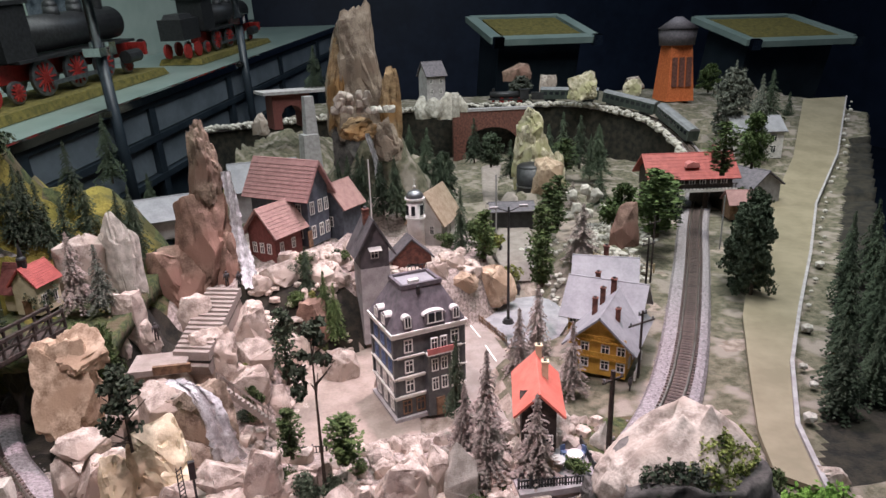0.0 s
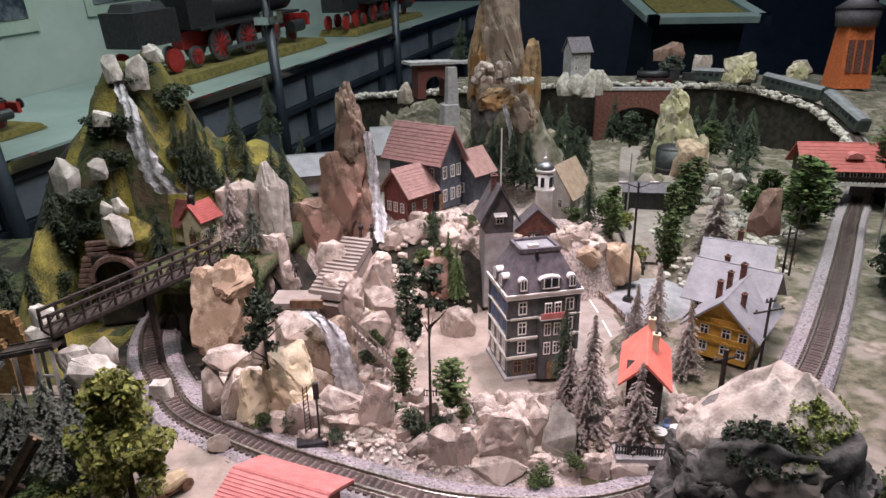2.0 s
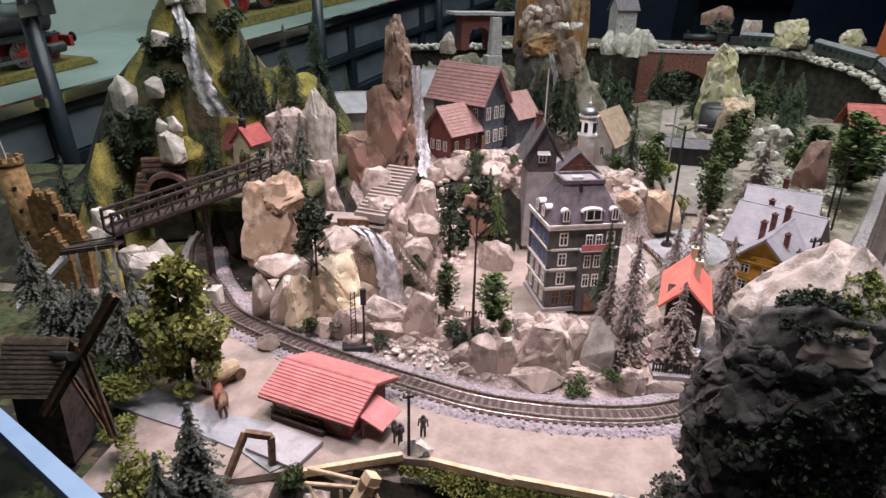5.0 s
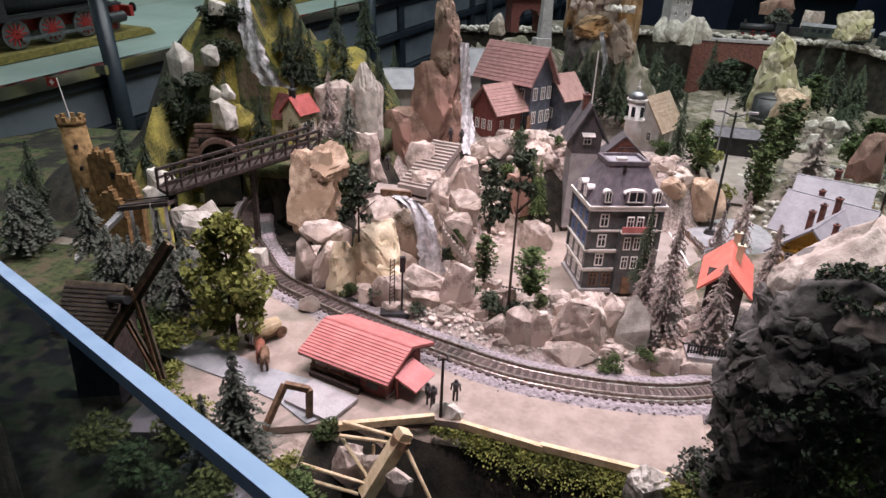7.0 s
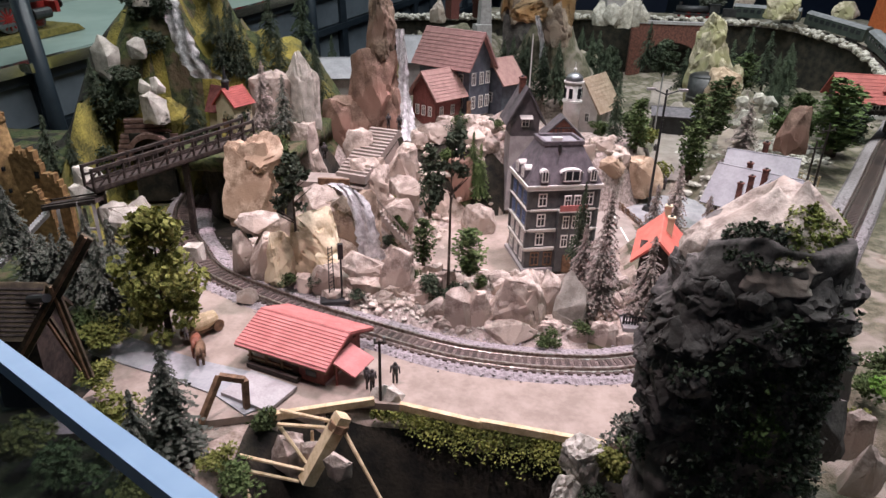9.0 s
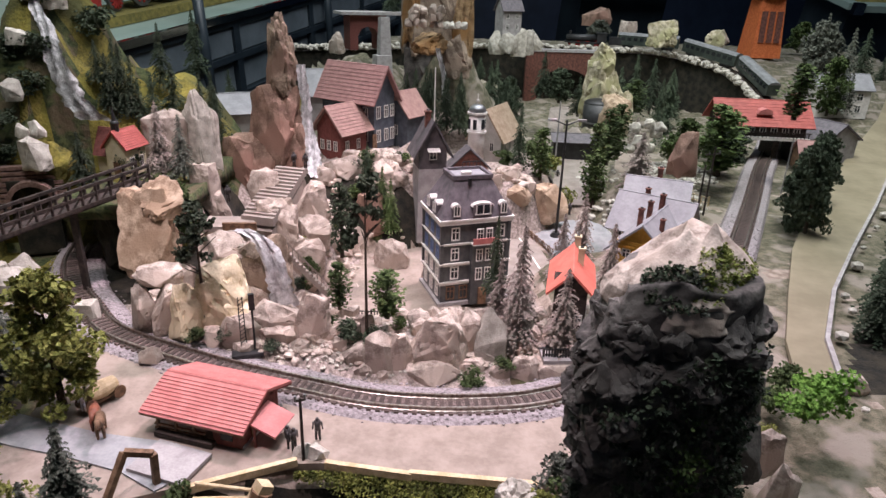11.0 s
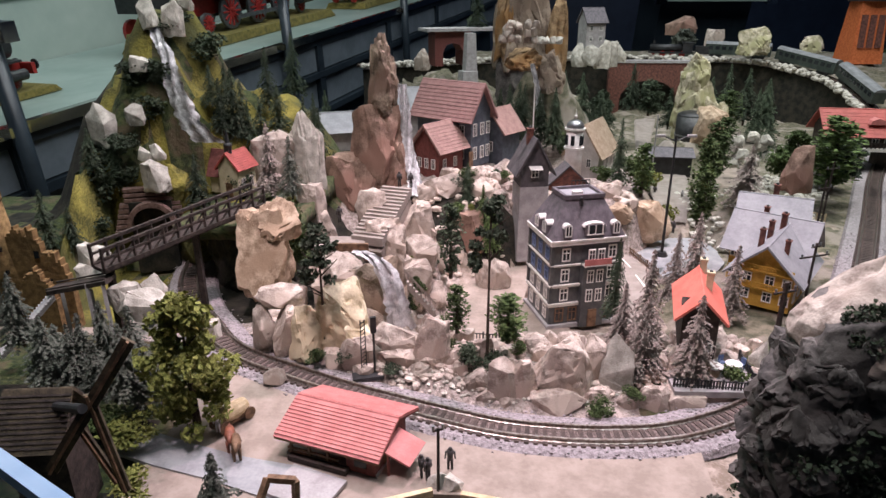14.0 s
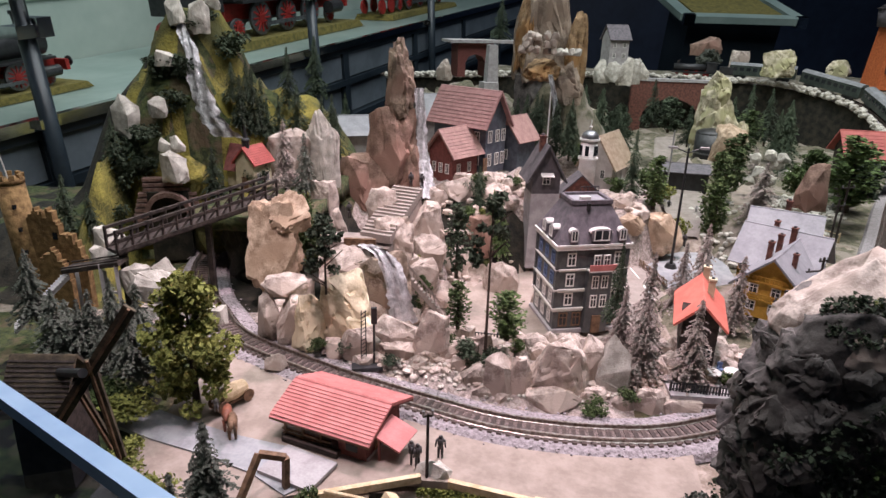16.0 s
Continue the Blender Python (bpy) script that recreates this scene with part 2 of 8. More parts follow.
def solo(name, bm, mat, label, category, m=None, group="", kind="", smooth=False):
    return tagged(part(name, bm, mat, None, "", smooth, m), label, category, group, kind)


def box(bm, size, at=(0, 0, 0), turn=None, taper=1.0):
    """A box of that size round its centre; taper narrows its top."""
    r = bmesh.ops.create_cube(bm, size=1.0)
    for v in r["verts"]:
        k = taper if v.co.z > 0 else 1.0
        v.co = Vector((v.co.x * size[0] * k, v.co.y * size[1] * k, v.co.z * size[2]))
        if turn is not None:
            v.co = turn @ v.co
        v.co += Vector(at)
    return r["verts"]


def bar(bm, a, b, w, h=None):
    """A square bar from a to b."""
    a, b = Vector(a), Vector(b)
    d = b - a
    turn = d.to_track_quat("X", "Z").to_matrix()
    return box(bm, (d.length, w, h or w), (a + b) / 2, turn)


def rod(bm, a, b, r1, r2=None, seg=8):
    a, b = Vector(a), Vector(b)
    d = b - a
    res = bmesh.ops.create_cone(bm, cap_ends=True, segments=seg, radius1=r1, radius2=r1 if r2 is None else r2, depth=d.length)
    turn = d.to_track_quat("Z", "Y").to_matrix()
    for v in res["verts"]:
        v.co = turn @ v.co + (a + b) / 2
    return res["verts"]


def prism(bm, outline, y0, y1):
    """An outline in x and z, drawn out from y0 to y1."""
    a = [bm.verts.new((x, y0, z)) for x, z in outline]
    b = [bm.verts.new((x, y1, z)) for x, z in outline]
    bm.faces.new(a[::-1])
    bm.faces.new(b)
    for i in range(len(a)):
        j = (i + 1) % len(a)
        bm.faces.new((a[i], a[j], b[j], b[i]))
    bmesh.ops.recalc_face_normals(bm, faces=bm.faces)


def ball(bm, r, at, sub=2, squash=(1, 1, 1)):
    res = bmesh.ops.create_icosphere(bm, subdivisions=sub, radius=r)
    for v in res["verts"]:
        v.co = Vector((v.co.x * squash[0], v.co.y * squash[1], v.co.z * squash[2])) + Vector(at)
    return res["verts"]


def B():
    return bmesh.new()


def spline(points, step):
    """Evenly spaced points along a smooth line through those given, each with its direction."""
    p = [Vector(q) for q in points]
    p = [2 * p[0] - p[1], *p, 2 * p[-1] - p[-2]]
    fine = []
    for i in range(1, len(p) - 2):
        for k in range(40):
            t = k / 40
            fine.append(0.5 * (2 * p[i] + (p[i + 1] - p[i - 1]) * t + (2 * p[i - 1] - 5 * p[i] + 4 * p[i + 1] - p[i + 2]) * t * t + (3 * p[i] - p[i - 1] - 3 * p[i + 1] + p[i + 2]) * t**3))
    fine.append(p[-2])
    out, left = [], 0.0
    for a, b in zip(fine, fine[1:]):
        d = (b - a).length
        while left <= d and d > 0:
            out.append((a.lerp(b, left / d), (b - a).normalized()))
            left += step
        left -= d
    return out


def ribbon(bm, rows, offsets):
    """A strip along rows of (point, direction): offsets are (sideways, up) pairs across it."""
    last = None
    for p, d in rows:
        side = Vector((d.y, -d.x, 0)).normalized()
        now = [bm.verts.new(p + side * s + Vector((0, 0, u))) for s, u in offsets]
        if last:
            for i in range(len(now) - 1):
                bm.faces.new((last[i], last[i + 1], now[i + 1], now[i]))
        last = now


def smoothstep(a, b, x):
    t = min(1.0, max(0.0, (x - a) / (b - a)))
    return t * t * (3 - 2 * t)


def lump(x, y, s, seed=0.0):
    return noise.fractal(Vector((x * s, y * s, seed)), 1.0, 2.0, 4)

# ---- the hall ----
def slab(name, size, at, mat, label=""):
    bm = B()
    box(bm, size, at)
    return solo(name, bm, mat, label, "", kind="structure")


slab("floor", (9, 9, 0.1), (0.8, 2.2, -0.85), HALL_FLOOR, "dark polished hall floor").name = "floor"
slab("ceiling", (9, 9, 0.1), (0.8, 2.2, 2.45), HALL_WALL, "dark hall ceiling")
slab("wall_north", (9, 0.1, 3.2), (0.8, 6.75, 0.8), HALL_WALL, "dark navy hall wall")
slab("wall_south", (9, 0.1, 3.2), (0.8, -2.35, 0.8), HALL_WALL, "dark navy hall wall")
slab("wall_west", (0.1, 9, 3.2), (-3.75, 2.2, 0.8), HALL_WALL, "dark navy hall wall")
slab("wall_east", (0.1, 9, 3.2), (5.35, 2.2, 0.8), HALL_WALL, "dark navy hall wall")


# the course of the railway line
LINE = [(-0.345, 0.80, 0), (-0.325, 0.72, 0), (-0.290, 0.65, 0), (-0.256, 0.604, 0), (-0.227, 0.566, 0), (-0.192, 0.538, 0), (-0.134, 0.507, 0), (-0.08, 0.481, 0), (-0.007, 0.452, 0), (0.041, 0.4355, 0), (0.087, 0.4285, 0), (0.134, 0.4275, 0),
        (0.182, 0.4335, 0), (0.232, 0.454, 0), (0.283, 0.487, 0), (0.333, 0.527, 0), (0.386, 0.580, 0), (0.446, 0.658, 0), (0.527, 0.782, 0), (0.649, 0.981, 0), (0.792, 1.22, 0), (0.935, 1.44, 0.008), (1.05, 1.66, 0.036),
        (1.06, 1.90, 0.10), (0.93, 2.11, 0.137), (0.70, 2.21, 0.14), (0.45, 2.235, 0.14), (0.20, 2.18, 0.14), (-0.05, 2.08, 0.14), (-0.3, 1.95, 0.14)]
BEND_LINE = [q for q in spline(LINE, 0.05) if q[0].y > 0.9]
NEAR_LINE = [tuple(p) for p, _ in spline(LINE, 0.016) if p.y < 0.9]


# ---- the ground of the layout ----
def plateau(x, y, cx, cy, top, r, inner=0.4):
    return top * smoothstep(r, r * inner, math.hypot(x - cx, y - cy))


def deck_level(y):
    return 0.14 * smoothstep(1.25, 2.15, y)


def ring(x, y):
    """Below 1 inside the bend of the back line."""
    return math.hypot((x - 0.43) / 0.60, (y - 1.62) / 0.56)


def front_edge(x):
    if x < -0.02:
        return 0.362 - 0.33 * (-0.02 - x)
    return 0.362 - 0.14 * (x - 0.02) if x > 0.02 else 0.362


def height(x, y):
    rough = lump(x, y, 14)
    h = -0.006 + 0.003 * rough
    h += -0.037 * smoothstep(0.60, 0.66, y) * smoothstep(1.08, 0.98, y) * smoothstep(-0.10, 0.0, x) * smoothstep(0.52, 0.46, x + 0.24 * smoothstep(0.86, 0.76, y))
    # rubble bank inside the front bend
    d = y - (0.53 + 0.62 * (x - 0.1) ** 2)
    band = smoothstep(0.085, 0.02, abs(d)) * smoothstep(-0.24, -0.16, x) * smoothstep(0.34, 0.24, x)
    h += (0.012 + 0.005 * rough - min(h, 0.0)) * band
    for cx, cy, top, r, inner in ((-0.41, 0.92, 0.31, 0.22, 0.05), (-0.31, 1.00, 0.20, 0.22, 0.1), (-0.385, 0.74, 0.20, 0.14, 0.1), (-0.27, 0.84, 0.088, 0.12, 0.6), (-0.52, 0.80, 0.06, 0.2, 0.2),
                                  (-0.02, 1.05, 0.075, 0.22, 0.6), (0.16, 1.08, 0.05, 0.2, 0.7), (-0.12, 1.0, 0.06, 0.14, 0.3), (0.15, 1.30, 0.22, 0.20, 0.05), (0.19, 1.40, 0.16, 0.2, 0.2), (-0.08, 0.77, 0.045, 0.10, 0.3),
                                  (0.50, 1.05, 0.03, 0.16, 0.3), (0.51, 1.45, 0.06, 0.10, 0.3), (0.0, 1.5, 0.10, 0.3, 0.3), (-0.2, 1.9, 0.14, 0.5, 0.4)):
        up = plateau(x, y, cx, cy, top, r, inner)
        h = max(h, up * (1 + 0.22 * rough) + 0.010 * lump(x, y, 34, 5.0) * smoothstep(0.02, 0.08, up) - 0.006 - 0.05 * smoothstep(0.03, 0.0, up))
    if y > 1.3:
        p, d = min(BEND_LINE, key=lambda q: (q[0].x - x) ** 2 + (q[0].y - y) ** 2)
        if (x - p.x) * d.y - (y - p.y) * d.x > -0.012:
            h = max(h, p.z - 0.006 + 0.004 * rough)
        else:
            h = max(-0.02 + 0.01 * rough, h - 0.02)
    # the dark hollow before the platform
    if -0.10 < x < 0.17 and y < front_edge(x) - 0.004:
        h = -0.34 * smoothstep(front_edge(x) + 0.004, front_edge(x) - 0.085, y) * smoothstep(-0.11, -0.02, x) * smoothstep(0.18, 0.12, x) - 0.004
    if x > 0.84 * y + 0.20 + 0.06 * smoothstep(0.9, 0.5, y) or x > 1.86:
        h = -0.45
    if y < 0.17 - 0.7 * (x + 0.155):
        h = -0.45
    if x < -0.95 or (y > 1.12 and x < -0.28 + 0.2 * (y - 1.12)):
        h = -0.45
    near = min(math.hypot(x - a, y - b) for a, b, _ in NEAR_LINE) if y < 0.9 and abs(x) < 0.6 else 1.0
    if near < 0.045:
        h = min(h, -0.005 + max(0.0, near - 0.027) * 1.2)
    # tunnel mouth behind the lattice bridge, and the line that leaves through it
    if -0.44 < x < -0.25 and 0.60 < y < 0.78 and x < -0.22 - 0.0 * y:
        h = min(h, -0.006)
    return h


def build_ground():
    step, x0, x1, y0, y1 = 0.0105, -1.0, 1.95, 0.02, 2.62
    nx, ny = int((x1 - x0) / step), int((y1 - y0) / step)
    verts, faces = [], []
    for j in range(ny + 1):
        for i in range(nx + 1):
            x, y = x0 + i * step, y0 + j * step
            verts.append((x, y, height(x, y)))
    for j in range(ny):
        for i in range(nx):
            a = j * (nx + 1) + i
            faces.append((a, a + 1, a + nx + 2, a + nx + 1))
    mesh = bpy.data.meshes.new("ground")
    mesh.from_pydata(verts, [], faces)
    for m in (SOIL, GRASS, MOSS, EARTH_AND_SHADE, RUBBLE, BALLAST, MEADOW):
        mesh.materials.append(m)
    which = []
    for f in faces:
        x, y = sum(verts[k][0] for k in f) / 4, sum(verts[k][1] for k in f) / 4
        z = sum(verts[k][2] for k in f) / 4
        n, n2 = lump(x, y, 9, 3.0), lump(x, y, 40, 7.0)
        k = 0
        if x < -0.17 and y > 0.62:
            k = (2 if n + 0.35 * n2 > -0.2 else 1) if x > -0.47 else (1 if n > 0 else 3)
        elif y < 0.50 and x < -0.13:
            k = 1 if n2 > -0.15 else 3
        elif y < 0.60 and x < 0.35 and y > 0.45:
            k = 1 if x > 0.17 + 0.02 * n2 or x < -0.24 + 0.02 * n2 else 4
        elif y > 1.2:
            k = 6
        elif y > 0.915 and x < 0.3:
            k = 4
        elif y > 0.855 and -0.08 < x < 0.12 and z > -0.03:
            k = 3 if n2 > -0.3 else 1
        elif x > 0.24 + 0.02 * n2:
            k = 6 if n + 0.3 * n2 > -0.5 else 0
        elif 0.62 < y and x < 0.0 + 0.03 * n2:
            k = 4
        # under the footbridge, by the stairs and before the platform: colour darkened for shade
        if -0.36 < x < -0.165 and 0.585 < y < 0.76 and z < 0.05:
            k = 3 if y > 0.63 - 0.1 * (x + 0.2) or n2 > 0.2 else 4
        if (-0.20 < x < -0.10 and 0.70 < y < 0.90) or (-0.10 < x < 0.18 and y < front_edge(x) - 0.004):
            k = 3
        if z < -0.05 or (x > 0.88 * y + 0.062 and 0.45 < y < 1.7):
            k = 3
        which.append(k)
    mesh.polygons.foreach_set("material_index", which)
    mesh.polygons.foreach_set("use_smooth", [True] * len(faces))
    return tagged(new("ground", mesh), "sandy, mossy and rubble-strewn ground of a model railway layout", "ground", kind="structure")


build_ground()


def lawn_roof():
    """The green ledge over the tunnel beside the chapel, ragged along its front."""
    bm = B()
    top, low = [], []
    for j in range(15):
        a, b = [], []
        for i in range(21):
            x = -0.330 + 0.150 * i / 20
            y0 = 0.700 + 0.14 * max(0.0, -0.285 - x) + 0.010 * lump(x, 0.3, 30, 2.0)
            y = y0 + (0.93 - y0) * j / 14
            z = 0.083 + 0.005 * lump(x, y, 26, 4.0)
            a.append(bm.verts.new((x, y, z)))
            b.append(bm.verts.new((x + 0.004 * lump(x, y, 40, 6.0), y + 0.012, z - 0.020 + 0.008 * lump(x, y, 40, 9.0))))
        top.append(a)
        low.append(b)
    for j in range(14):
        for i in range(20):
            bm.faces.new((top[j][i], top[j][i + 1], top[j + 1][i + 1], top[j + 1][i]))
            bm.faces.new((low[j][i], low[j + 1][i], low[j + 1][i + 1], low[j][i + 1]))
    for i in range(20):
        bm.faces.new((top[0][i], low[0][i], low[0][i + 1], top[0][i + 1]))
    for j in range(14):
        bm.faces.new((top[j][20], low[j][20], low[j + 1][20], top[j + 1][20]))
        bm.faces.new((top[j][0], top[j + 1][0], low[j + 1][0], low[j][0]))
    return solo("tunnel_lawn", bm, GRASS, "green grassy ledge over the tunnel beside the chapel", "ground", kind="structure", smooth=True)


lawn_roof()


def patch(name, left, right, z, mat, label, kind="structure", thick=0.006, lift=None):
    """A flat sheet between two edges, each a row of points."""
    bm = B()
    last = None
    for (ax, ay), (bx, by) in zip(left, right):
        now = []
        for k in range(9):
            x, y = ax + (bx - ax) * k / 8, ay + (by - ay) * k / 8
            now.append(bm.verts.new((x, y, z + (lift(y) if lift else 0.0))))
        if last:
            for i in range(8):
                bm.faces.new((last[i], last[i + 1], now[i + 1], now[i]))
        last = now
    rim = [e for e in bm.edges if e.is_boundary]
    for v in bmesh.ops.extrude_edge_only(bm, edges=rim)["geom"]:
        if isinstance(v, bmesh.types.BMVert):
            v.co.z -= thick
    bmesh.ops.recalc_face_normals(bm, faces=bm.faces)
    return solo(name, bm, mat, label, "", kind=kind)


FRONT = [(-0.23, 0.30), (-0.17, 0.310), (-0.12, 0.328), (-0.07, 0.346), (-0.02, 0.362), (0.02, 0.362), (0.07, 0.353), (0.12, 0.345), (0.19, 0.335)]
TRACK_SIDE = [(-0.223, 0.530), (-0.172, 0.505), (-0.122, 0.482), (-0.077, 0.461), (-0.027, 0.440), (0.021, 0.420), (0.07, 0.408), (0.13, 0.405), (0.199, 0.418)]
patch("pavement", FRONT, TRACK_SIDE, 0.002, SAND, "pinkish beige sanded station platform ground")
patch("road", [(-0.26, 0.40), (-0.22, 0.385), (-0.175, 0.372), (-0.13, 0.355), (-0.10, 0.335)], [(-0.25, 0.43), (-0.205, 0.413), (-0.16, 0.398), (-0.10, 0.385), (-0.075, 0.36)], 0.0035, ASPHALT, "pale grey lane leading to the shelter", thick=0.003)
patch("plaza", [(0.0, 0.61), (-0.01, 0.68), (-0.01, 0.76), (0.03, 0.84), (0.055, 0.90)], [(0.13, 0.61), (0.14, 0.68), (0.14, 0.76), (0.16, 0.84), (0.10, 0.90)], -0.0375, SAND, "pinkish sanded town square")
patch("lower_road", [(0.19, 0.62), (0.20, 0.70), (0.205, 0.80), (0.215, 0.90), (0.232, 1.0)], [(0.262, 0.64), (0.274, 0.74), (0.280, 0.80), (0.276, 0.88), (0.248, 1.0)], -0.0365, STREET, "sanded street with white lane marks beside the hotel")
patch("car_park", [(0.290, 0.85), (0.285, 0.89), (0.276, 0.95), (0.272, 1.02), (0.33, 1.10), (0.40, 1.25)], [(0.345, 0.82), (0.40, 0.90), (0.405, 0.95), (0.40, 1.02), (0.43, 1.12), (0.47, 1.25)], -0.0365, ASPHALT, "pale grey asphalt car park", lift=lambda y: 0.03 * smoothstep(1.03, 1.15, y))
patch("back_path", [(0.395, 0.84), (0.42, 0.92), (0.425, 1.0), (0.45, 1.10), (0.50, 1.25)], [(0.425, 0.84), (0.455, 0.92), (0.47, 1.0), (0.49, 1.10), (0.54, 1.25)], 0.002, SAND, "sandy path", lift=lambda y: -0.034 + 0.06 * smoothstep(0.96, 1.12, y))
for (ax, ay), (bx, by) in (((0.250, 0.925), (0.256, 0.875)), ((0.257, 0.85), (0.260, 0.80)), ((0.258, 0.775), (0.263, 0.735)), ((0.245, 0.955), (0.243, 0.93))):
    dx, dy = by - ay, ax - bx
    k = 0.0012 / math.hypot(dx, dy)
    patch("lane_mark", [(ax - dx * k, ay - dy * k), (bx - dx * k, by - dy * k)], [(ax + dx * k, ay + dy * k), (bx + dx * k, by + dy * k)], -0.0357, WHITE, "white painted lane mark", thick=0.0004)
patch("lane_mark", [(0.3955, 1.02), (0.420, 1.12)], [(0.398, 1.02), (0.4225, 1.12)], -0.034, WHITE, "white painted parking line", thick=0.0004, lift=lambda y: 0.03 * smoothstep(1.03, 1.15, y))
ROAD_LEFT = [(0.43, 0.47), (0.455, 0.53), (0.52, 0.64), (0.605, 0.78), (0.755, 0.98), (0.99, 1.26), (1.27, 1.563), (1.64, 2.02)]
ROAD_RIGHT = [(0.455, 0.44), (0.495, 0.53), (0.575, 0.644), (0.69, 0.78), (0.865, 0.98), (1.10, 1.26), (1.40, 1.563), (1.80, 2.02)]
patch("beige_road", ROAD_LEFT, ROAD_RIGHT, 0.005, BEIGE_ROAD, "wide smooth beige road along the layout edge", lift=lambda y: 0.0 if y < 1.25 else deck_level(y))


patch("road_edge_strip", ROAD_RIGHT, [(x + 0.004, y - 0.002) for x, y in ROAD_RIGHT], 0.009, GREY_WALL, "narrow pale edging strip along the beige road", thick=0.012, lift=lambda y: 0.0 if y < 1.25 else deck_level(y))


def drape(name, left, right, mat, label):
    """A street that follows the ground between two edges."""
    bm = B()
    last = None
    for (ax, ay), (bx, by) in zip(left, right):
        now = []
        for k in range(13):
            x, y = ax + (bx - ax) * k / 12, ay + (by - ay) * k / 12
            now.append(bm.verts.new((x, y, height(x, y) + (0.005 if 0 < k < 12 else -0.004))))
        if last:
            for k in range(12):
                bm.faces.new((last[k], last[k + 1], now[k + 1], now[k]))
        last = now
    return solo(name, bm, mat, label, "", kind="structure", smooth=True)


BACK_LEFT = [tuple(p)[:2] for p, _ in spline([(0.310, 1.03, 0), (0.365, 1.20, 0), (0.400, 1.36, 0), (0.435, 1.60, 0), (0.53, 2.02, 0)], 0.02)]
BACK_RIGHT = [tuple(p)[:2] for p, _ in spline([(0.385, 1.03, 0), (0.440, 1.20, 0), (0.475, 1.36, 0), (0.478, 1.60, 0), (0.60, 2.02, 0)], 0.02)]
drape("back_street", BACK_LEFT, BACK_RIGHT, STREET, "pale sanded street leading to the back of the layout")


# ---- the railway line ----
PITCH = 0.0072
ROWS = spline(LINE, PITCH)
rail_line = thing("railway_track", "single model railway line of bright rails on dark sleepers", "track", kind="structure")
bm = B()
ribbon(bm, ROWS[::2], [(-0.033, -0.004), (-0.029, 0.0020), (-0.018, 0.0042), (0.0, 0.0044), (0.018, 0.0042), (0.0235, 0.0020), (0.027, -0.004)])
part("ballast_bed", bm, BALLAST, rail_line, "lilac grey gravel ballast")
bm = B()
ribbon(bm, ROWS[::2], [(-0.0125, 0.0040), (-0.0105, 0.0050), (0.0105, 0.0050), (0.0125, 0.0040)])
part("oily_ballast", bm, TRACK_DIRT, rail_line, "brown oily gravel between the rails")
grit = random.Random(19)
bm = B()
for p, d in ROWS[:190]:
    side = Vector((d.y, -d.x, 0))
    for _ in range(12):
        o = grit.uniform(-0.034, 0.027)
        if abs(o) < 0.0125:
            continue
        q = p + side * o + d * grit.uniform(-0.004, 0.004) + Vector((0, 0, 0.0046 - 0.0028 * smoothstep(0.016, 0.031, abs(o))))
        ball(bm, grit.uniform(0.0006, 0.0013), q, 1, (1.2, 1, 0.7))
tagged(part("ballast_grains", bm, BALLAST, rail_line, "loose lilac grey ballast grains"), kind="stuff")
for off in (-0.0090, 0.0090):
    bm = B()
    ribbon(bm, ROWS, [(off - 0.0016, 0.0056), (off - 0.0005, 0.0062), (off - 0.0005, 0.0082), (off - 0.0011, 0.0086), (off - 0.0009, 0.0094), (off + 0.0009, 0.0094), (off + 0.0011, 0.0086), (off + 0.0005, 0.0082), (off + 0.0005, 0.0062), (off + 0.0016, 0.0056)])
    part("rail", bm, RAIL, rail_line, "worn steel rail, bright along its top")
bm = B()
box(bm, (0.0040, 0.029, 0.0026), (0, 0, 0.0045), taper=0.93)
sleeper = part("sleeper", bm, SLEEPER, rail_line)
sleeper.matrix_basis = Matrix.Translation(ROWS[0][0]) @ ROWS[0][1].to_track_quat("X", "Z").to_matrix().to_4x4()
for p, d in ROWS[1:300]:
    s = new("sleeper", sleeper.data)
    s.parent = rail_line
    s.matrix_basis = Matrix.Translation(p) @ d.to_track_quat("X", "Z").to_matrix().to_4x4()
bm = B()
for p, d in ROWS[300:]:
    box(bm, (0.0040, 0.029, 0.0026), p + Vector((0, 0, 0.0045)), d.to_track_quat("X", "Z").to_matrix())
tagged(part("far_sleepers", bm, SLEEPER, rail_line), kind="stuff")

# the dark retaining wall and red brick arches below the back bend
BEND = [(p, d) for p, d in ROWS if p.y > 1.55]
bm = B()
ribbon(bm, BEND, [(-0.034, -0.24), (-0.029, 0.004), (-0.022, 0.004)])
# near-black wall colour carries the shade below the line
solo("retaining_wall", bm, EARTH_AND_SHADE, "retaining wall under the back line, near-black colour for its shade", "wall", kind="structure")

# ---- showcase with large model engines, behind the layout ----
A0, A1 = Vector((-0.87, 1.11, 0.10)), Vector((-0.252, 3.0, 0.294))
ALONG = (A1 - A0).normalized()
AWAY = Vector((-ALONG.y, ALONG.x, 0)).normalized()
CASE = Matrix.Translation(A0) @ Matrix((ALONG, AWAY, ALONG.cross(AWAY))).transposed().to_4x4()
case = thing("showcase", "long museum showcase with grey-green top, grey front panels and steel edge", "showcase", CASE, kind="structure")
bm = B(); box(bm, (5.2, 0.55, 0.02), (0.9, 0.29, -0.012)); part("table_top", bm, CASE_TOP, case, "grey-green table top")
bm = B(); box(bm, (5.2, 0.02, 1.3), (0.9, 0.58, 0.62)); part("back_panel", bm, CASE_WALL, case, "pale grey-green back panel")
bm = B(); box(bm, (5.2, 0.018, 0.022), (0.9, 0.0, -0.012)); part("edge_strip", bm, CHROME, case, "bright steel edge strip")
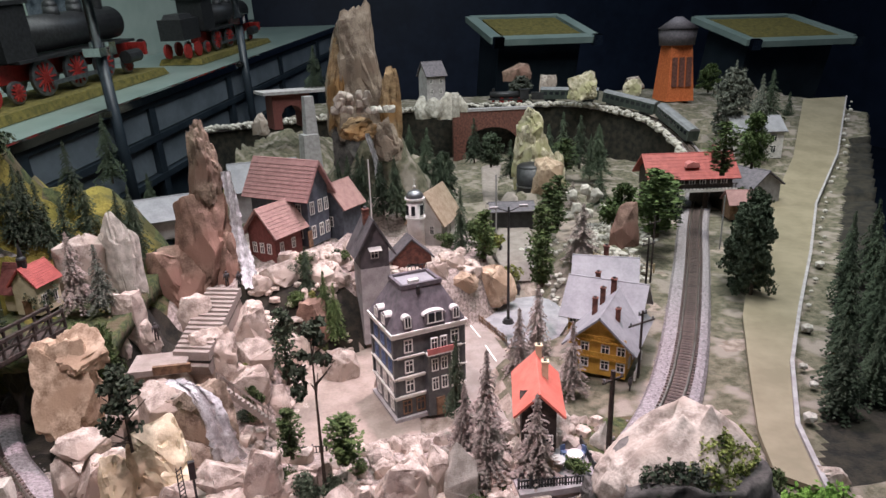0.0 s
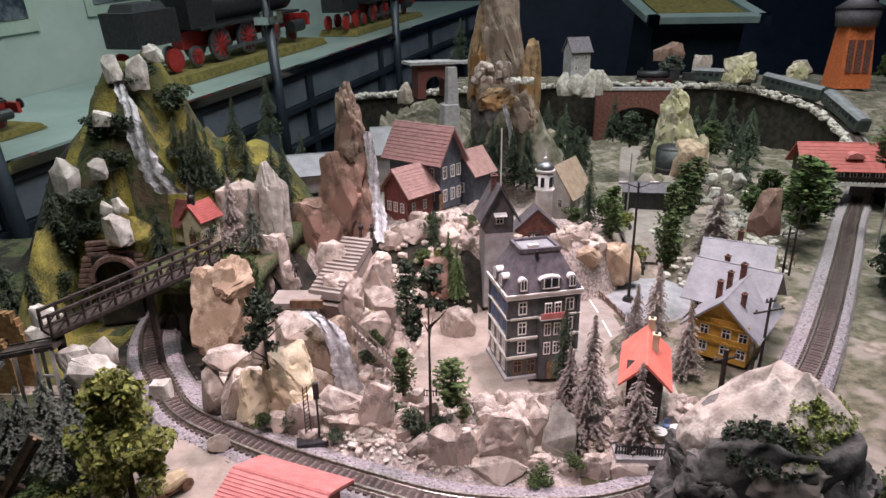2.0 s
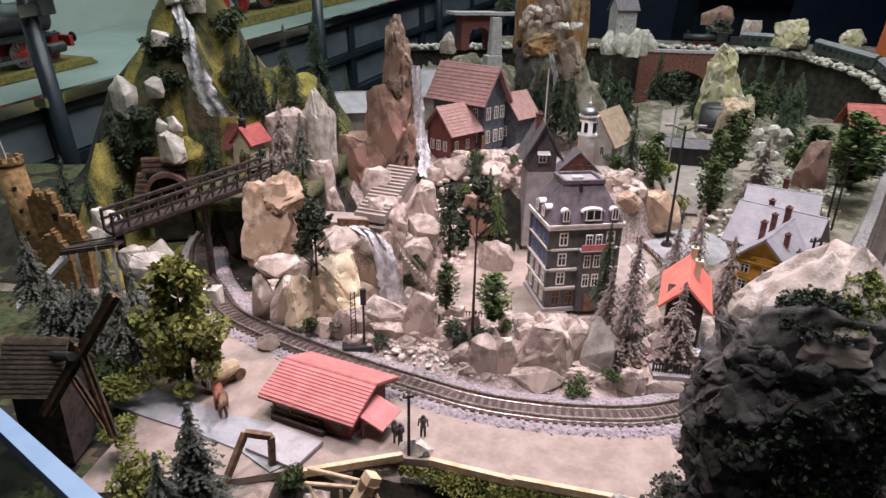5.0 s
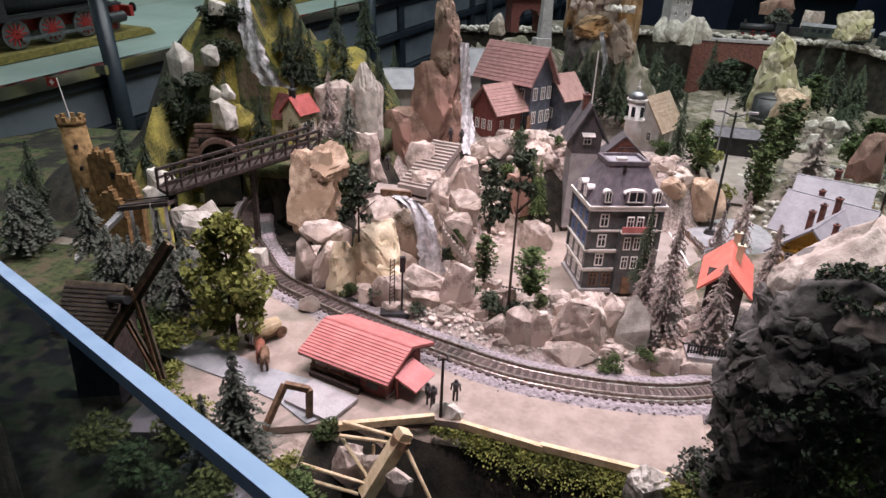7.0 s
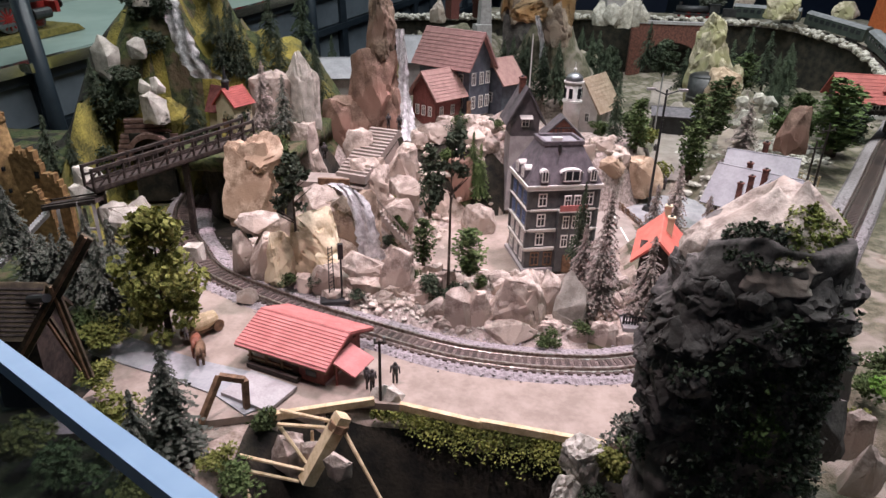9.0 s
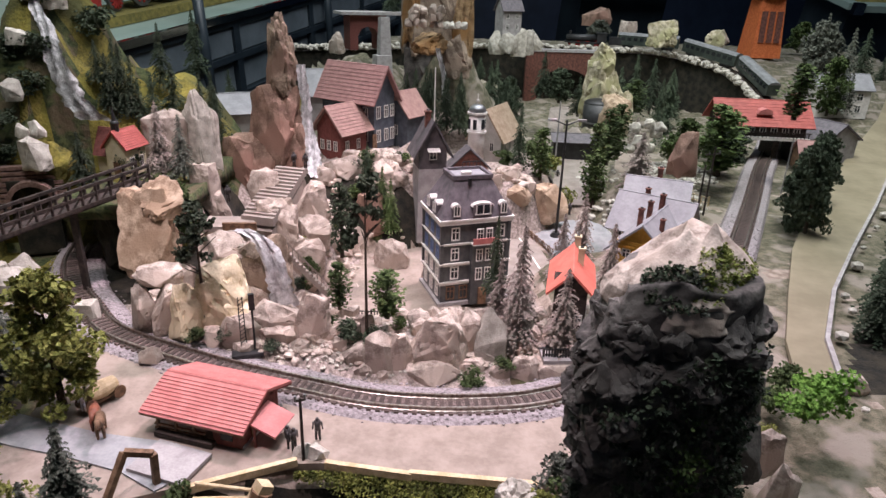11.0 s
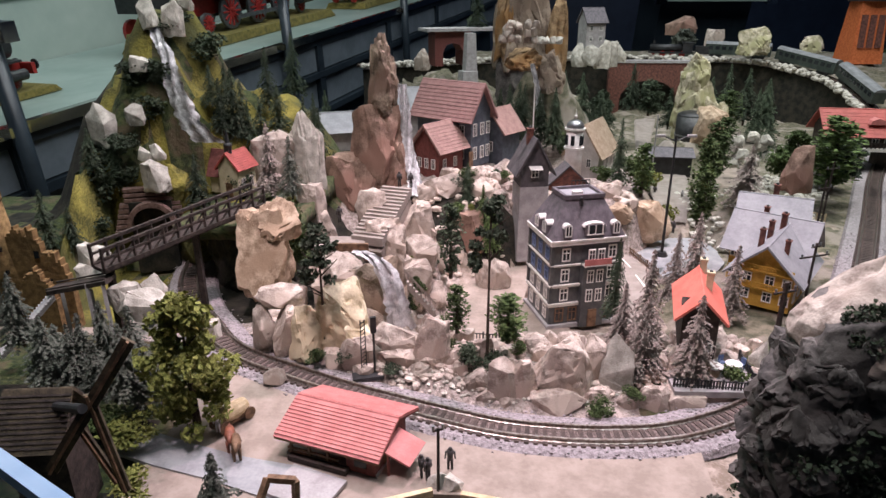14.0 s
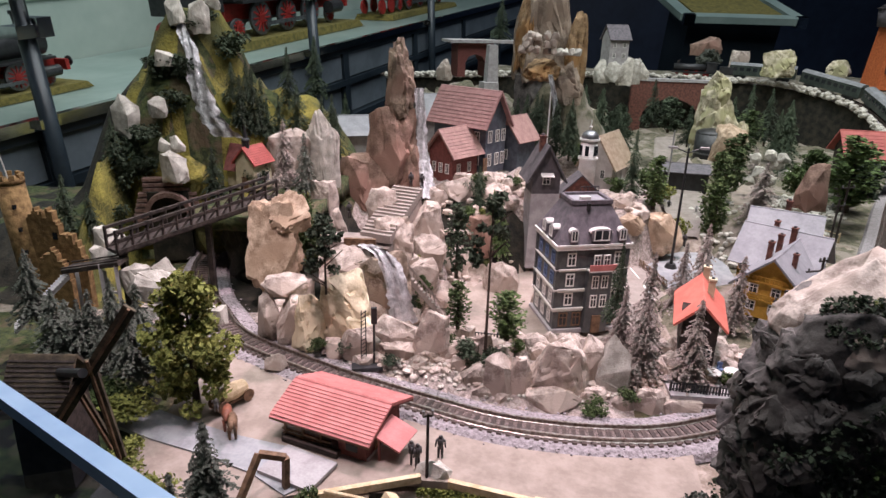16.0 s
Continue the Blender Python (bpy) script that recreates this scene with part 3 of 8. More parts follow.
for k in range(9):
    bm = B(); box(bm, (0.54, 0.012, 0.085), (-1.35 + 0.58 * k, 0.02, -0.085)); part("front_panel", bm, CASE_PANEL, case, "grey front panel")
    bm = B(); box(bm, (0.54, 0.012, 0.10), (-1.35 + 0.58 * k, 0.03, -0.205)); part("front_panel", bm, CASE_PANEL, case, "grey front panel")
    bm = B(); box(bm, (0.035, 0.03, 0.42), (-1.06 + 0.58 * k, 0.02, -0.23)); part("upright", bm, CASE_FRAME, case)
for z in (-0.033, -0.142, -0.27):
    bm = B(); box(bm, (5.2, 0.03, 0.02), (0.9, 0.018, z)); part("frame_rail", bm, CASE_FRAME, case, "dark frame rail")
bm = B(); box(bm, (5.2, 0.5, 0.6), (0.9, 0.30, -0.60)); part("plinth", bm, CASE_FRAME, case, "dark plinth")


def case_post(s):
    post = thing("showcase_post", "round steel post with a chrome clamp on the showcase edge", "post", CASE @ Matrix.Translation((s, -0.02, 0)), "showcase posts")
    bm = B(); rod(bm, (0, 0, -0.5), (0, 0, 0.17), 0.016, seg=14); part("tube", bm, CASE_FRAME, post, smooth=True)
    bm = B(); box(bm, (0.07, 0.05, 0.022), (0, 0, 0.16)); box(bm, (0.03, 0.06, 0.035), (0.02, 0, 0.165)); part("clamp", bm, CHROME, post, "chrome clamp")
    bm = B(); rod(bm, (0, 0, 0.17), (0, 0, 1.1), 0.013, seg=14); part("upper_tube", bm, CASE_FRAME, post, smooth=True)
    bm = B(); box(bm, (0.045, 0.03, 0.018), (0, 0.01, -0.01)); part("lower_clamp", bm, CHROME, post, "chrome clamp")


for s in (0.09, 1.03, 1.95):
    case_post(s)


def show_engine(s, scale, away=0.22):
    m = CASE @ Matrix.Translation((s, away, 0.0)) @ Matrix.Scale(scale, 4)
    e = thing("model_steam_engine", "large black model steam engine with red wheels on a mossy base", "model engine", m, "engines in the showcase")
    bm = B(); box(bm, (1.05, 0.26, 0.03), (0, 0, 0.015), taper=0.95); part("display_base", bm, BASE_GRASS, e, "ochre mossy base board")
    bm = B(); rod(bm, (-0.18, 0, 0.23), (0.38, 0, 0.23), 0.062, seg=20); rod(bm, (0.38, 0, 0.23), (0.40, 0, 0.23), 0.05, 0.03, seg=20); part("boiler", bm, BLACK, e, smooth=True)
    bm = B(); box(bm, (0.14, 0.15, 0.17), (-0.24, 0, 0.25)); box(bm, (0.18, 0.17, 0.012), (-0.25, 0, 0.342)); part("cab", bm, BLACK, e)
    bm = B(); rod(bm, (0.31, 0, 0.28), (0.31, 0, 0.37), 0.024, 0.03, 14); rod(bm, (0.31, 0, 0.36), (0.31, 0, 0.375), 0.036, 0.034, 14); part("chimney", bm, BLACK, e)
    for x in (0.05, 0.18):
        bm = B(); rod(bm, (x, 0, 0.27), (x, 0, 0.315), 0.03, 0.026, 14); ball(bm, 0.026, (x, 0, 0.315), 2); part("dome", bm, BLACK, e, smooth=True)
    bm = B(); box(bm, (0.74, 0.05, 0.06), (0.06, 0, 0.125)); box(bm, (0.02, 0.2, 0.05), (0.43, 0, 0.12)); part("frame", bm, LOCO_RED, e, "red engine frame")
    bm = B(); box(bm, (0.66, 0.17, 0.010), (0.06, 0, 0.16)); part("running_board", bm, BLACK, e)
    for y in (-0.06, 0.06):
        bm = B(); rod(bm, (0.43, y, 0.13), (0.47, y, 0.13), 0.01, seg=8); rod(bm, (0.468, y, 0.13), (0.474, y, 0.13), 0.024, seg=14); part("buffer", bm, BLACK, e)
        bm = B(); rod(bm, (0.30, y * 1.4, 0.10), (0.39, y * 1.4, 0.10), 0.026, seg=12); part("cylinder", bm, BLACK, e)
        bm = B(); bar(bm, (-0.14, y * 1.35, 0.075), (0.2, y * 1.35, 0.075), 0.008, 0.014); part("coupling_rod", bm, GREY_METAL, e, "steel coupling rod")
        for x, r in ((-0.15, 0.062), (0.02, 0.062), (0.19, 0.062), (0.34, 0.036), (-0.29, 0.036)):
            bm = B()
            c = 0.035 + r
            rod(bm, (x, y - 0.006, c), (x, y + 0.006, c), r, seg=24)
            wheel = part("wheel", bm, GREY_METAL, e, "spoked wheel")
            bm = B()
            for k in range(6):
                a = math.pi * k / 6
                bar(bm, (x - r * 0.8 * math.cos(a), y * 1.13, c - r * 0.8 * math.sin(a)), (x + r * 0.8 * math.cos(a), y * 1.13, c + r * 0.8 * math.sin(a)), 0.006)
            rod(bm, (x, y * 1.02, c), (x, y * 1.17, c), r * 0.25, seg=10)
            part("spokes", bm, LOCO_RED, wheel, "red spokes")
    bm = B(); box(bm, (0.2, 0.14, 0.11), (-0.46, 0, 0.19)); box(bm, (0.16, 0.11, 0.03), (-0.46, 0, 0.255), taper=0.8); part("tender", bm, BLACK, e, "black coal tender")
    for x in (-0.52, -0.40):
        for y in (-0.06, 0.06):
            bm = B(); rod(bm, (x, y - 0.006, 0.075), (x, y + 0.006, 0.075), 0.04, seg=16); part("tender_wheel", bm, LOCO_RED, e)


show_engine(0.11, 0.47)
show_engine(1.22, 0.86, 0.27)
show_engine(2.25, 0.72)


def poster(s, w, z0, z1):
    """A framed picture on the back panel, its lower edge at z0."""
    ob = thing("framed_poster", "framed poster with a dark blue-grey picture on the showcase panel", "poster", CASE @ Matrix.Translation((s, 0.566, z0)), "posters on the showcase panel")
    h = z1 - z0
    bm = B(); box(bm, (w, 0.006, h), (0, 0, h / 2)); part("mount", bm, POSTER_PALE, ob, "pale green mount")
    bm = B(); box(bm, (w * 0.84, 0.003, h * 0.80), (0, -0.0045, h * 0.53)); part("picture", bm, POSTER_DARK, ob, "dark blurred picture")


poster(0.56, 0.36, 0.168, 0.46)
poster(1.10, 0.36, 0.185, 0.46)
poster(1.68, 0.36, 0.185, 0.46)


def display_table(x, y, z, w, d):
    t = thing("display_table", "grey-green rimmed display table with a mossy field under glass", "display table", pose(x, y, z, 14, 0, 4), "display tables at the back")
    bm = B(); box(bm, (w - 0.1, d - 0.1, 0.02), (0, 0, 0.0)); part("field", bm, BASE_GRASS, t, "mossy field")
    for size, at in (((w, 0.07, 0.03), (0, -d / 2, 0)), ((w, 0.05, 0.03), (0, d / 2, 0)), ((0.06, d, 0.03), (w / 2, 0, 0.001)), ((0.06, d, 0.03), (-w / 2, 0, 0.001))):
        bm = B(); box(bm, size, at); part("rim", bm, CASE_TOP, t, "pale grey-green rim")
    bm = B(); box(bm, (w * 0.85, d * 0.7, 0.6), (0, 0, -0.32)); part("pedestal", bm, CASE_FRAME, t, "dark pedestal")
    for sx in (-1, 1):
        bm = B(); box(bm, (0.05, 0.03, 0.05), (sx * w / 2, -d / 2 - 0.03, 0.0)); part("clamp", bm, CHROME, t, "chrome clamp")


display_table(1.16, 3.52, 0.385, 0.52, 0.45)
display_table(2.50, 3.42, 0.345, 0.62, 0.5)

# ---- houses ----
def window(parent, face, u, v, ww, wh, W, D, frame_mat=None, arched=False):
    """A window with a frame, a cross and a dark pane; u runs along the face from its middle, v up from the floor."""
    turn = {"f": 0, "r": 90, "b": 180, "l": 270}[face]
    far = D / 2 if face in "fb" else W / 2
    m = pose(0, 0, 0, 0, 0, turn) @ Matrix.Translation((u, -far, v))
    t = min(ww, wh) * 0.13
    bm = B()
    rings = []
    for hw, hh in ((ww / 2 + t / 2, wh / 2 + t / 2), (ww / 2 - t / 2, wh / 2 - t / 2)):
        for y in (-0.0012, 0.0006):
            rings.append([bm.verts.new((sx * hw, y, sz * hh)) for sx, sz in ((-1, -1), (1, -1), (1, 1), (-1, 1))])
    for a, b in ((0, 1), (1, 3), (3, 2), (2, 0)):
        for k in range(4):
            bm.faces.new((rings[a][k], rings[a][(k + 1) % 4], rings[b][(k + 1) % 4], rings[b][k]))
    bmesh.ops.recalc_face_normals(bm, faces=bm.faces)
    w = part("window", bm, frame_mat or WHITE, parent, m=m)
    bm = B(); box(bm, (ww - t, 0.0012, wh - t), (0, 0.0003, 0)); part("pane", bm, GLASS_DARK, w, "dark pane")
    bm = B(); box(bm, (t * 0.6, 0.0010, wh - t), (0, -0.0007, 0)); part("mullion", bm, frame_mat or WHITE, w)
    bm = B(); box(bm, (ww - t, 0.0009, t * 0.6), (0, -0.0006, wh * 0.15)); part("transom", bm, frame_mat or WHITE, w)
    return w


def gable_roof(W, D, h, rise, over, thick):
    """Two sloping sheets with thickness, ridge along x, eaves at height h."""
    bm = B()
    for s in (-1, 1):
        slope = math.hypot(D / 2, rise)
        eave = Vector((0, s * (D / 2 + over), h - over * rise / (D / 2)))
        ridge = Vector((0, 0, h + rise))
        d = ridge - eave
        mid = (eave + ridge) / 2
        n = Vector((0, s * rise, D / 2)).normalized()
        ang = math.atan2(d.z, d.y)
        box(bm, (W + 2 * over, d.length + thick, thick), mid + n * thick / 2, Matrix.Rotation(ang, 3, "X"))
    return bm


def house(name, label, m, W, D, h, rise, wall, roof, over=0.004, thick=0.0018, windows=(), chimneys=(), door=None, group="", ridges=True, courses=0):
    ob = thing(name, label, "house" if "house" in name else name.split("_")[-1], m, group)
    bm = B()
    prism(bm, [(-D / 2, 0), (D / 2, 0), (D / 2, h), (0, h + rise), (-D / 2, h)], -W / 2, W / 2)
    bmesh.ops.rotate(bm, verts=bm.verts, cent=(0, 0, 0), matrix=Matrix.Rotation(radians(90), 3, "Z"))
    part("wall", bm, wall, ob)
    rf = part("roof", gable_roof(W, D, h, rise, over, thick), roof, ob)
    if ridges:
        bm = B(); rod(bm, (-W / 2 - over, 0, h + rise + thick), (W / 2 + over, 0, h + rise + thick), thick * 0.6, seg=6); part("ridge_cap", bm, roof, rf)
    if courses:
        slope = math.hypot(D / 2 + over, rise * (1 + over / (D / 2)))
        for s in (-1, 1):
            for k in range(1, courses):
                f = k / courses
                y, z = s * (D / 2 + over) * (1 - f), h - over * rise / (D / 2) + (rise * (1 + over / (D / 2))) * f
                n = Vector((0, s * rise, D / 2)).normalized() * (thick + 0.0002)
                bm = B(); box(bm, (W + 2 * over, 0.0022, 0.0007), (0, y + n.y, z + n.z), Matrix.Rotation(math.atan2(-s * rise, D / 2), 3, "X")); part("tile_course", bm, roof, rf)
    for face, u, v, ww, wh in windows:
        window(ob, face, u, v, ww, wh, W, D)
    for x, y, cw, top in chimneys:
        bm = B(); base = h + rise * (1 - abs(y) / (D / 2)) - 0.006; box(bm, (cw, cw, top - base), (x, y, (top + base) / 2)); box(bm, (cw * 1.25, cw * 1.25, cw * 0.3), (x, y, top)); ch = part("chimney", bm, RED_BRICK, ob, "brick chimney")
        bm = B(); rod(bm, (x, y, top), (x, y, top + cw * 0.5), cw * 0.3, seg=8); part("pot", bm, DARK_ROOF, ch)
    if door:
        face, u, dw, dh = door
        far = D / 2 if face in "fb" else W / 2
        mm = pose(0, 0, 0, 0, 0, {"f": 0, "r": 90, "b": 180, "l": 270}[face]) @ Matrix.Translation((u, -far, dh / 2))
        bm = B(); box(bm, (dw, 0.0016, dh), (0, -0.0004, 0)); box(bm, (dw * 1.2, 0.0012, dh * 0.06), (0, -0.0004, dh / 2)); part("door", bm, BROWN_WOOD, ob, "brown wooden door", m=mm)
    return ob


# the hotel with its mansard roof
def hotel(m):
    W, D, H = 0.088, 0.068, 0.092
    ob = thing("hotel", "tall dark grey-blue hotel with white bands and a slate mansard roof", "hotel", m)
    bm = B(); box(bm, (W, D, H), (0, 0, H / 2)); part("wall", bm, HOTEL_WALL, ob)
    bm = B(); box(bm, (W + 0.008, D + 0.008, 0.004), (0, 0, 0.0005)); part("plinth", bm, GREY_WALL, ob, "grey stone plinth")
    for z, hgt, grow in ((0.0235, 0.0035, 0.0035), (0.044, 0.0030, 0.004), (0.0655, 0.0022, 0.003), (0.0895, 0.005, 0.007)):
        bm = B(); box(bm, (W + grow, D + grow, hgt), (0, 0, z)); box(bm, (W + grow + 0.002, D + grow + 0.002, hgt * 0.35), (0, 0, z + hgt * 0.4)); part("band", bm, WHITE, ob, "white moulded band")
    for sx in (-1, 1):
        for sy in (-1, 1):
            bm = B(); box(bm, (0.004, 0.004, H - 0.028), (sx * W / 2, sy * D / 2, 0.026 + (H - 0.028) / 2)); part("corner_post", bm, HOTEL_WALL, ob)
    bm = B()
    box(bm, (0.03, 0.010, 0.068), (0.008, -D / 2 - 0.004, 0.034)); part("bay", bm, HOTEL_WALL, ob, "projecting bay")
    for z in (0.0345, 0.055, 0.0765):
        for u in (-0.0265, 0.033):
            window(ob, "f", u, z, 0.0095, 0.0125, W, D)
        for u in (0.002, 0.014):
            window(ob, "f", u, z, 0.0075, 0.0125, W, D + 0.018)
    for z in (0.013, 0.0345, 0.055, 0.0765):
        for u in (-0.021, 0.0, 0.021):
            window(ob, "l", u, z, 0.0085, 0.0125, W, D, BLUE if z > 0.05 else WHITE)
            window(ob, "r", u, z, 0.0085, 0.0125, W, D)
    for u in (-0.031, -0.014, 0.03):
        window(ob, "f", u, 0.0125, 0.010, 0.014, W, D, BROWN_WOOD)
    bm = B(); box(bm, (0.011, 0.002, 0.019), (0.008, -D / 2 - 0.0095, 0.0095)); part("door", bm, BROWN_WOOD, ob, "brown entrance door")
    bm = B(); box(bm, (0.034, 0.008, 0.0016), (0.008, -D / 2 - 0.011, 0.068)); part("balcony", bm, WHITE, ob)
    bm = B(); box(bm, (0.034, 0.0012, 0.006), (0.008, -D / 2 - 0.0145, 0.0715)); part("balcony_rail", bm, RED_ROOF, ob, "reddish balcony rail")
    # mansard
    bm = B()
    lo, hi, rise = (W / 2 + 0.003, D / 2 + 0.003), (W / 2 - 0.020, D / 2 - 0.016), 0.036
    a = [bm.verts.new((sx * lo[0], sy * lo[1], H)) for sx, sy in ((-1, -1), (1, -1), (1, 1), (-1, 1))]
    b = [bm.verts.new((sx * hi[0], sy * hi[1], H + rise)) for sx, sy in ((-1, -1), (1, -1), (1, 1), (-1, 1))]
    bm.faces.new(b)
    for i in range(4):
        bm.faces.new((a[i], a[(i + 1) % 4], b[(i + 1) % 4], b[i]))
    roof = part("roof", bm, SLATE, ob, "steep slate mansard roof")
    bm = B(); box(bm, (2 * hi[0] - 0.003, 2 * hi[1] - 0.003, 0.0016), (0, 0, H + rise + 0.0006)); part("terrace", bm, GREY_ROOF, roof, "pale flat roof terrace")
    for sx, sy, lx, ly in ((0, -1, 2 * hi[0], 0.002), (0, 1, 2 * hi[0], 0.002), (-1, 0, 0.002, 2 * hi[1]), (1, 0, 0.002, 2 * hi[1])):
        bm = B(); box(bm, (lx + 0.002, ly + 0.0015, 0.004), (sx * hi[0], sy * hi[1], H + rise + 0.002)); part("parapet", bm, SLATE, roof)
    for k in range(6):
        bm = B(); rod(bm, (hi[0] * (0.0 + 0.2 * k), hi[1], H + rise), (hi[0] * 0.2 * k, hi[1], H + rise + 0.009), 0.0005, seg=5); part("railing_post", bm, BLACK, roof)
    bm = B(); bar(bm, (0, hi[1], H + rise + 0.009), (hi[0], hi[1], H + rise + 0.009), 0.001); part("railing", bm, BLACK, roof)
    bm = B(); box(bm, (0.012, 0.006, 0.006), (-0.008, -hi[1] + 0.004, H + rise + 0.004)); part("skylight", bm, WHITE_WALL, roof)
    bm = B(); box(bm, (0.003, 0.004, 0.008), (-0.006, -hi[1] - 0.004, H + rise - 0.002)); part("vent_pipe", bm, BLACK, roof)

    def dormer(x, y, rz, s):
        dm = pose(x, y, H + 0.002, 0, 0, rz)
        bm = B(); box(bm, (0.010 * s, 0.016, 0.011), (0, 0.006, 0.0065)); d = part("dormer", bm, SLATE, roof, "small dormer", m=dm)
        bm = B()
        arc = [(math.cos(math.pi * k / 10), math.sin(math.pi * k / 10)) for k in range(11)]
        prism(bm, [(0.0058 * s * x, 0.0100 + 0.0040 * z) for x, z in arc] + [(0.0047 * s * x, 0.0094 + 0.0030 * z) for x, z in arc[::-1]], -0.0014, 0.009)
        part("dormer_arch", bm, WHITE_WALL, d, "pale rounded dormer roof")
        bm = B(); box(bm, (0.0075 * s, 0.001, 0.0095), (0, -0.0022, 0.0070)); part("pane", bm, GLASS_DARK, d)
        for dx in (-1, 0, 1):
            bm = B(); box(bm, (0.001, 0.0015, 0.010), (dx * 0.0036 * s, -0.0026, 0.0070)); part("glazing_bar", bm, WHITE, d)
        bm = B(); box(bm, (0.0085 * s, 0.0016, 0.001), (0, -0.0026, 0.0025)); part("sill", bm, WHITE, d)

    dormer(-0.027, -D / 2 - 0.001, 0, 1.0)
    dormer(0.007, -D / 2 - 0.001, 0, 2.5)
    dormer(0.034, -D / 2 - 0.001, 0, 1.0)
    for y in (-0.014, 0.008):
        dormer(-W / 2 - 0.001, y, -90, 1.0)
    return ob


hotel(pose(0.1465, 0.736, -0.0365, 0, 0, 15) @ Matrix.Diagonal((0.97, 1.05, 1.19, 1)))

# orange gabled house by the line
oh = house("gabled_house", "small house with bright orange-red gabled roof and dark walls", pose(0.2364, 0.5588, 0.0205, 0, 0, 75), 0.0705, 0.031, 0.0445, 0.0155, DARK_WOOD, ORANGE_ROOF, 0.006, 0.002,
           windows=[("l", -0.009, 0.013, 0.007, 0.009), ("l", 0.009, 0.013, 0.007, 0.009), ("f", -0.012, 0.013, 0.007, 0.009), ("f", 0.012, 0.013, 0.007, 0.009)], door=("l", 0.0, 0.007, 0.014))
for x, y in ((0.037, -0.003), (0.004, -0.007)):
    bm = B(); box(bm, (0.006, 0.006, 0.022), (x, y, 0.060)); box(bm, (0.0072, 0.0072, 0.002), (x, y, 0.071)); ch = part("chimney", bm, CREAM_WALL, oh, "pale chimney")
    bm = B(); box(bm, (0.003, 0.003, 0.0008), (x, y, 0.0725)); part("flue", bm, BLACK, ch)
bm = B(); prism(bm, [(-0.007, 0), (0.007, 0), (0, 0.009)], -0.009, 0.004); dm = part("roof_dormer", bm, DARK_WOOD, oh, "dark triangular dormer opening", m=pose(-0.018, 0.008, 0.044, 0, 0, 180))

# yellow chalet with the wide grey roof, in two ranges
ch1 = house("chalet_house", "yellow chalet with broad pale grey roof and wooden balconies", pose(0.377, 0.711, 0.0, 0, 0, 53), 0.085, 0.060, 0.046, 0.028, YELLOW_WALL, GREY_ROOF, 0.011, 0.0022,
            windows=[("l", u, v, 0.009, 0.011) for u in (-0.018, 0.006, 0.024) for v in (0.014, 0.034)] + [("f", u, v, 0.009, 0.011) for u in (-0.025, 0.0, 0.025) for v in (0.014, 0.034)],
            chimneys=[(0.020, 0.014, 0.0055, 0.084), (-0.010, 0.016, 0.0055, 0.082), (-0.022, -0.014, 0.005, 0.078)])
for z in (0.0235, 0.044):
    bm = B(); box(bm, (0.003, 0.060, 0.0015), (-0.0455, 0, z)); bal = part("balcony", bm, YELLOW_WALL, ch1, "yellow wooden balcony")
    bm = B(); box(bm, (0.001, 0.060, 0.0012), (-0.0475, 0, z + 0.007)); part("balcony_rail", bm, YELLOW_WALL, bal)
    for k in range(14):
        bm = B(); box(bm, (0.001, 0.001, 0.007), (-0.0475, -0.0295 + 0.0045 * k, z + 0.0035)); part("baluster", bm, YELLOW_WALL, bal)
ch2 = house("chalet_house", "second grey-roofed range of the yellow chalet", pose(0.397, 0.764, 0.0, 0, 0, -37), 0.082, 0.062, 0.050, 0.030, YELLOW_WALL, GREY_ROOF, 0.010, 0.0022,
            windows=[("f", u, v, 0.009, 0.011) for u in (-0.035, -0.012, 0.012, 0.035) for v in (0.014, 0.036)], chimneys=[(0.010, -0.012, 0.006, 0.089), (-0.014, 0.004, 0.0055, 0.089)])
house("chalet_house", "rear grey-roofed range of the yellow chalet", pose(0.428, 0.842, 0.0, 0, 0, -25), 0.075, 0.066, 0.052, 0.030, YELLOW_WALL, GREY_ROOF, 0.008, 0.0022, chimneys=[(0.0, 0.01, 0.007, 0.096)])

# brown-red station house on the hill with a dark blue wing
house("hill_house", "dark blue-grey two-storey house with maroon roof on the rocky hill", pose(-0.006, 1.086, 0.072, 0, 0, -37), 0.112, 0.052, 0.088, 0.040, BLUE_WALL, MAROON_ROOF, 0.009, 0.003,
      windows=[("f", u, v, 0.009, 0.018) for u in (0.018, 0.038) for v in (0.022, 0.058)] + [("r", u, v, 0.009, 0.019) for u in (-0.016, 0.004, 0.020) for v in (0.022, 0.060)], courses=10, door=("r", -0.026, 0.010, 0.026))
house("brick_annex", "small dark red brick annex with brown roof", pose(-0.028, 1.020, 0.066, 0, 0, 52), 0.060, 0.050, 0.050, 0.030, RED_WALL, BROWN_ROOF, 0.008, 0.0025,
      windows=[("l", u, 0.022, 0.007, 0.015) for u in (-0.014, 0.0, 0.014)] + [("f", u, 0.022, 0.007, 0.015) for u in (-0.016, 0.010)], courses=9)
house("side_wing_house", "low brown-roofed side wing of the hill house", pose(0.072, 1.105, 0.066, 0, 0, 52), 0.05, 0.05, 0.060, 0.030, BLUE_WALL, BROWN_ROOF, 0.006, 0.0025, windows=[("l", 0.0, 0.03, 0.009, 0.016)])
house("pale_roof_house", "low house with pale grey roof behind the hill house", pose(-0.055, 1.22, 0.08, 0, 0, 14), 0.11, 0.07, 0.06, 0.035, GREY_WALL, GREY_ROOF, 0.006, 0.0025)
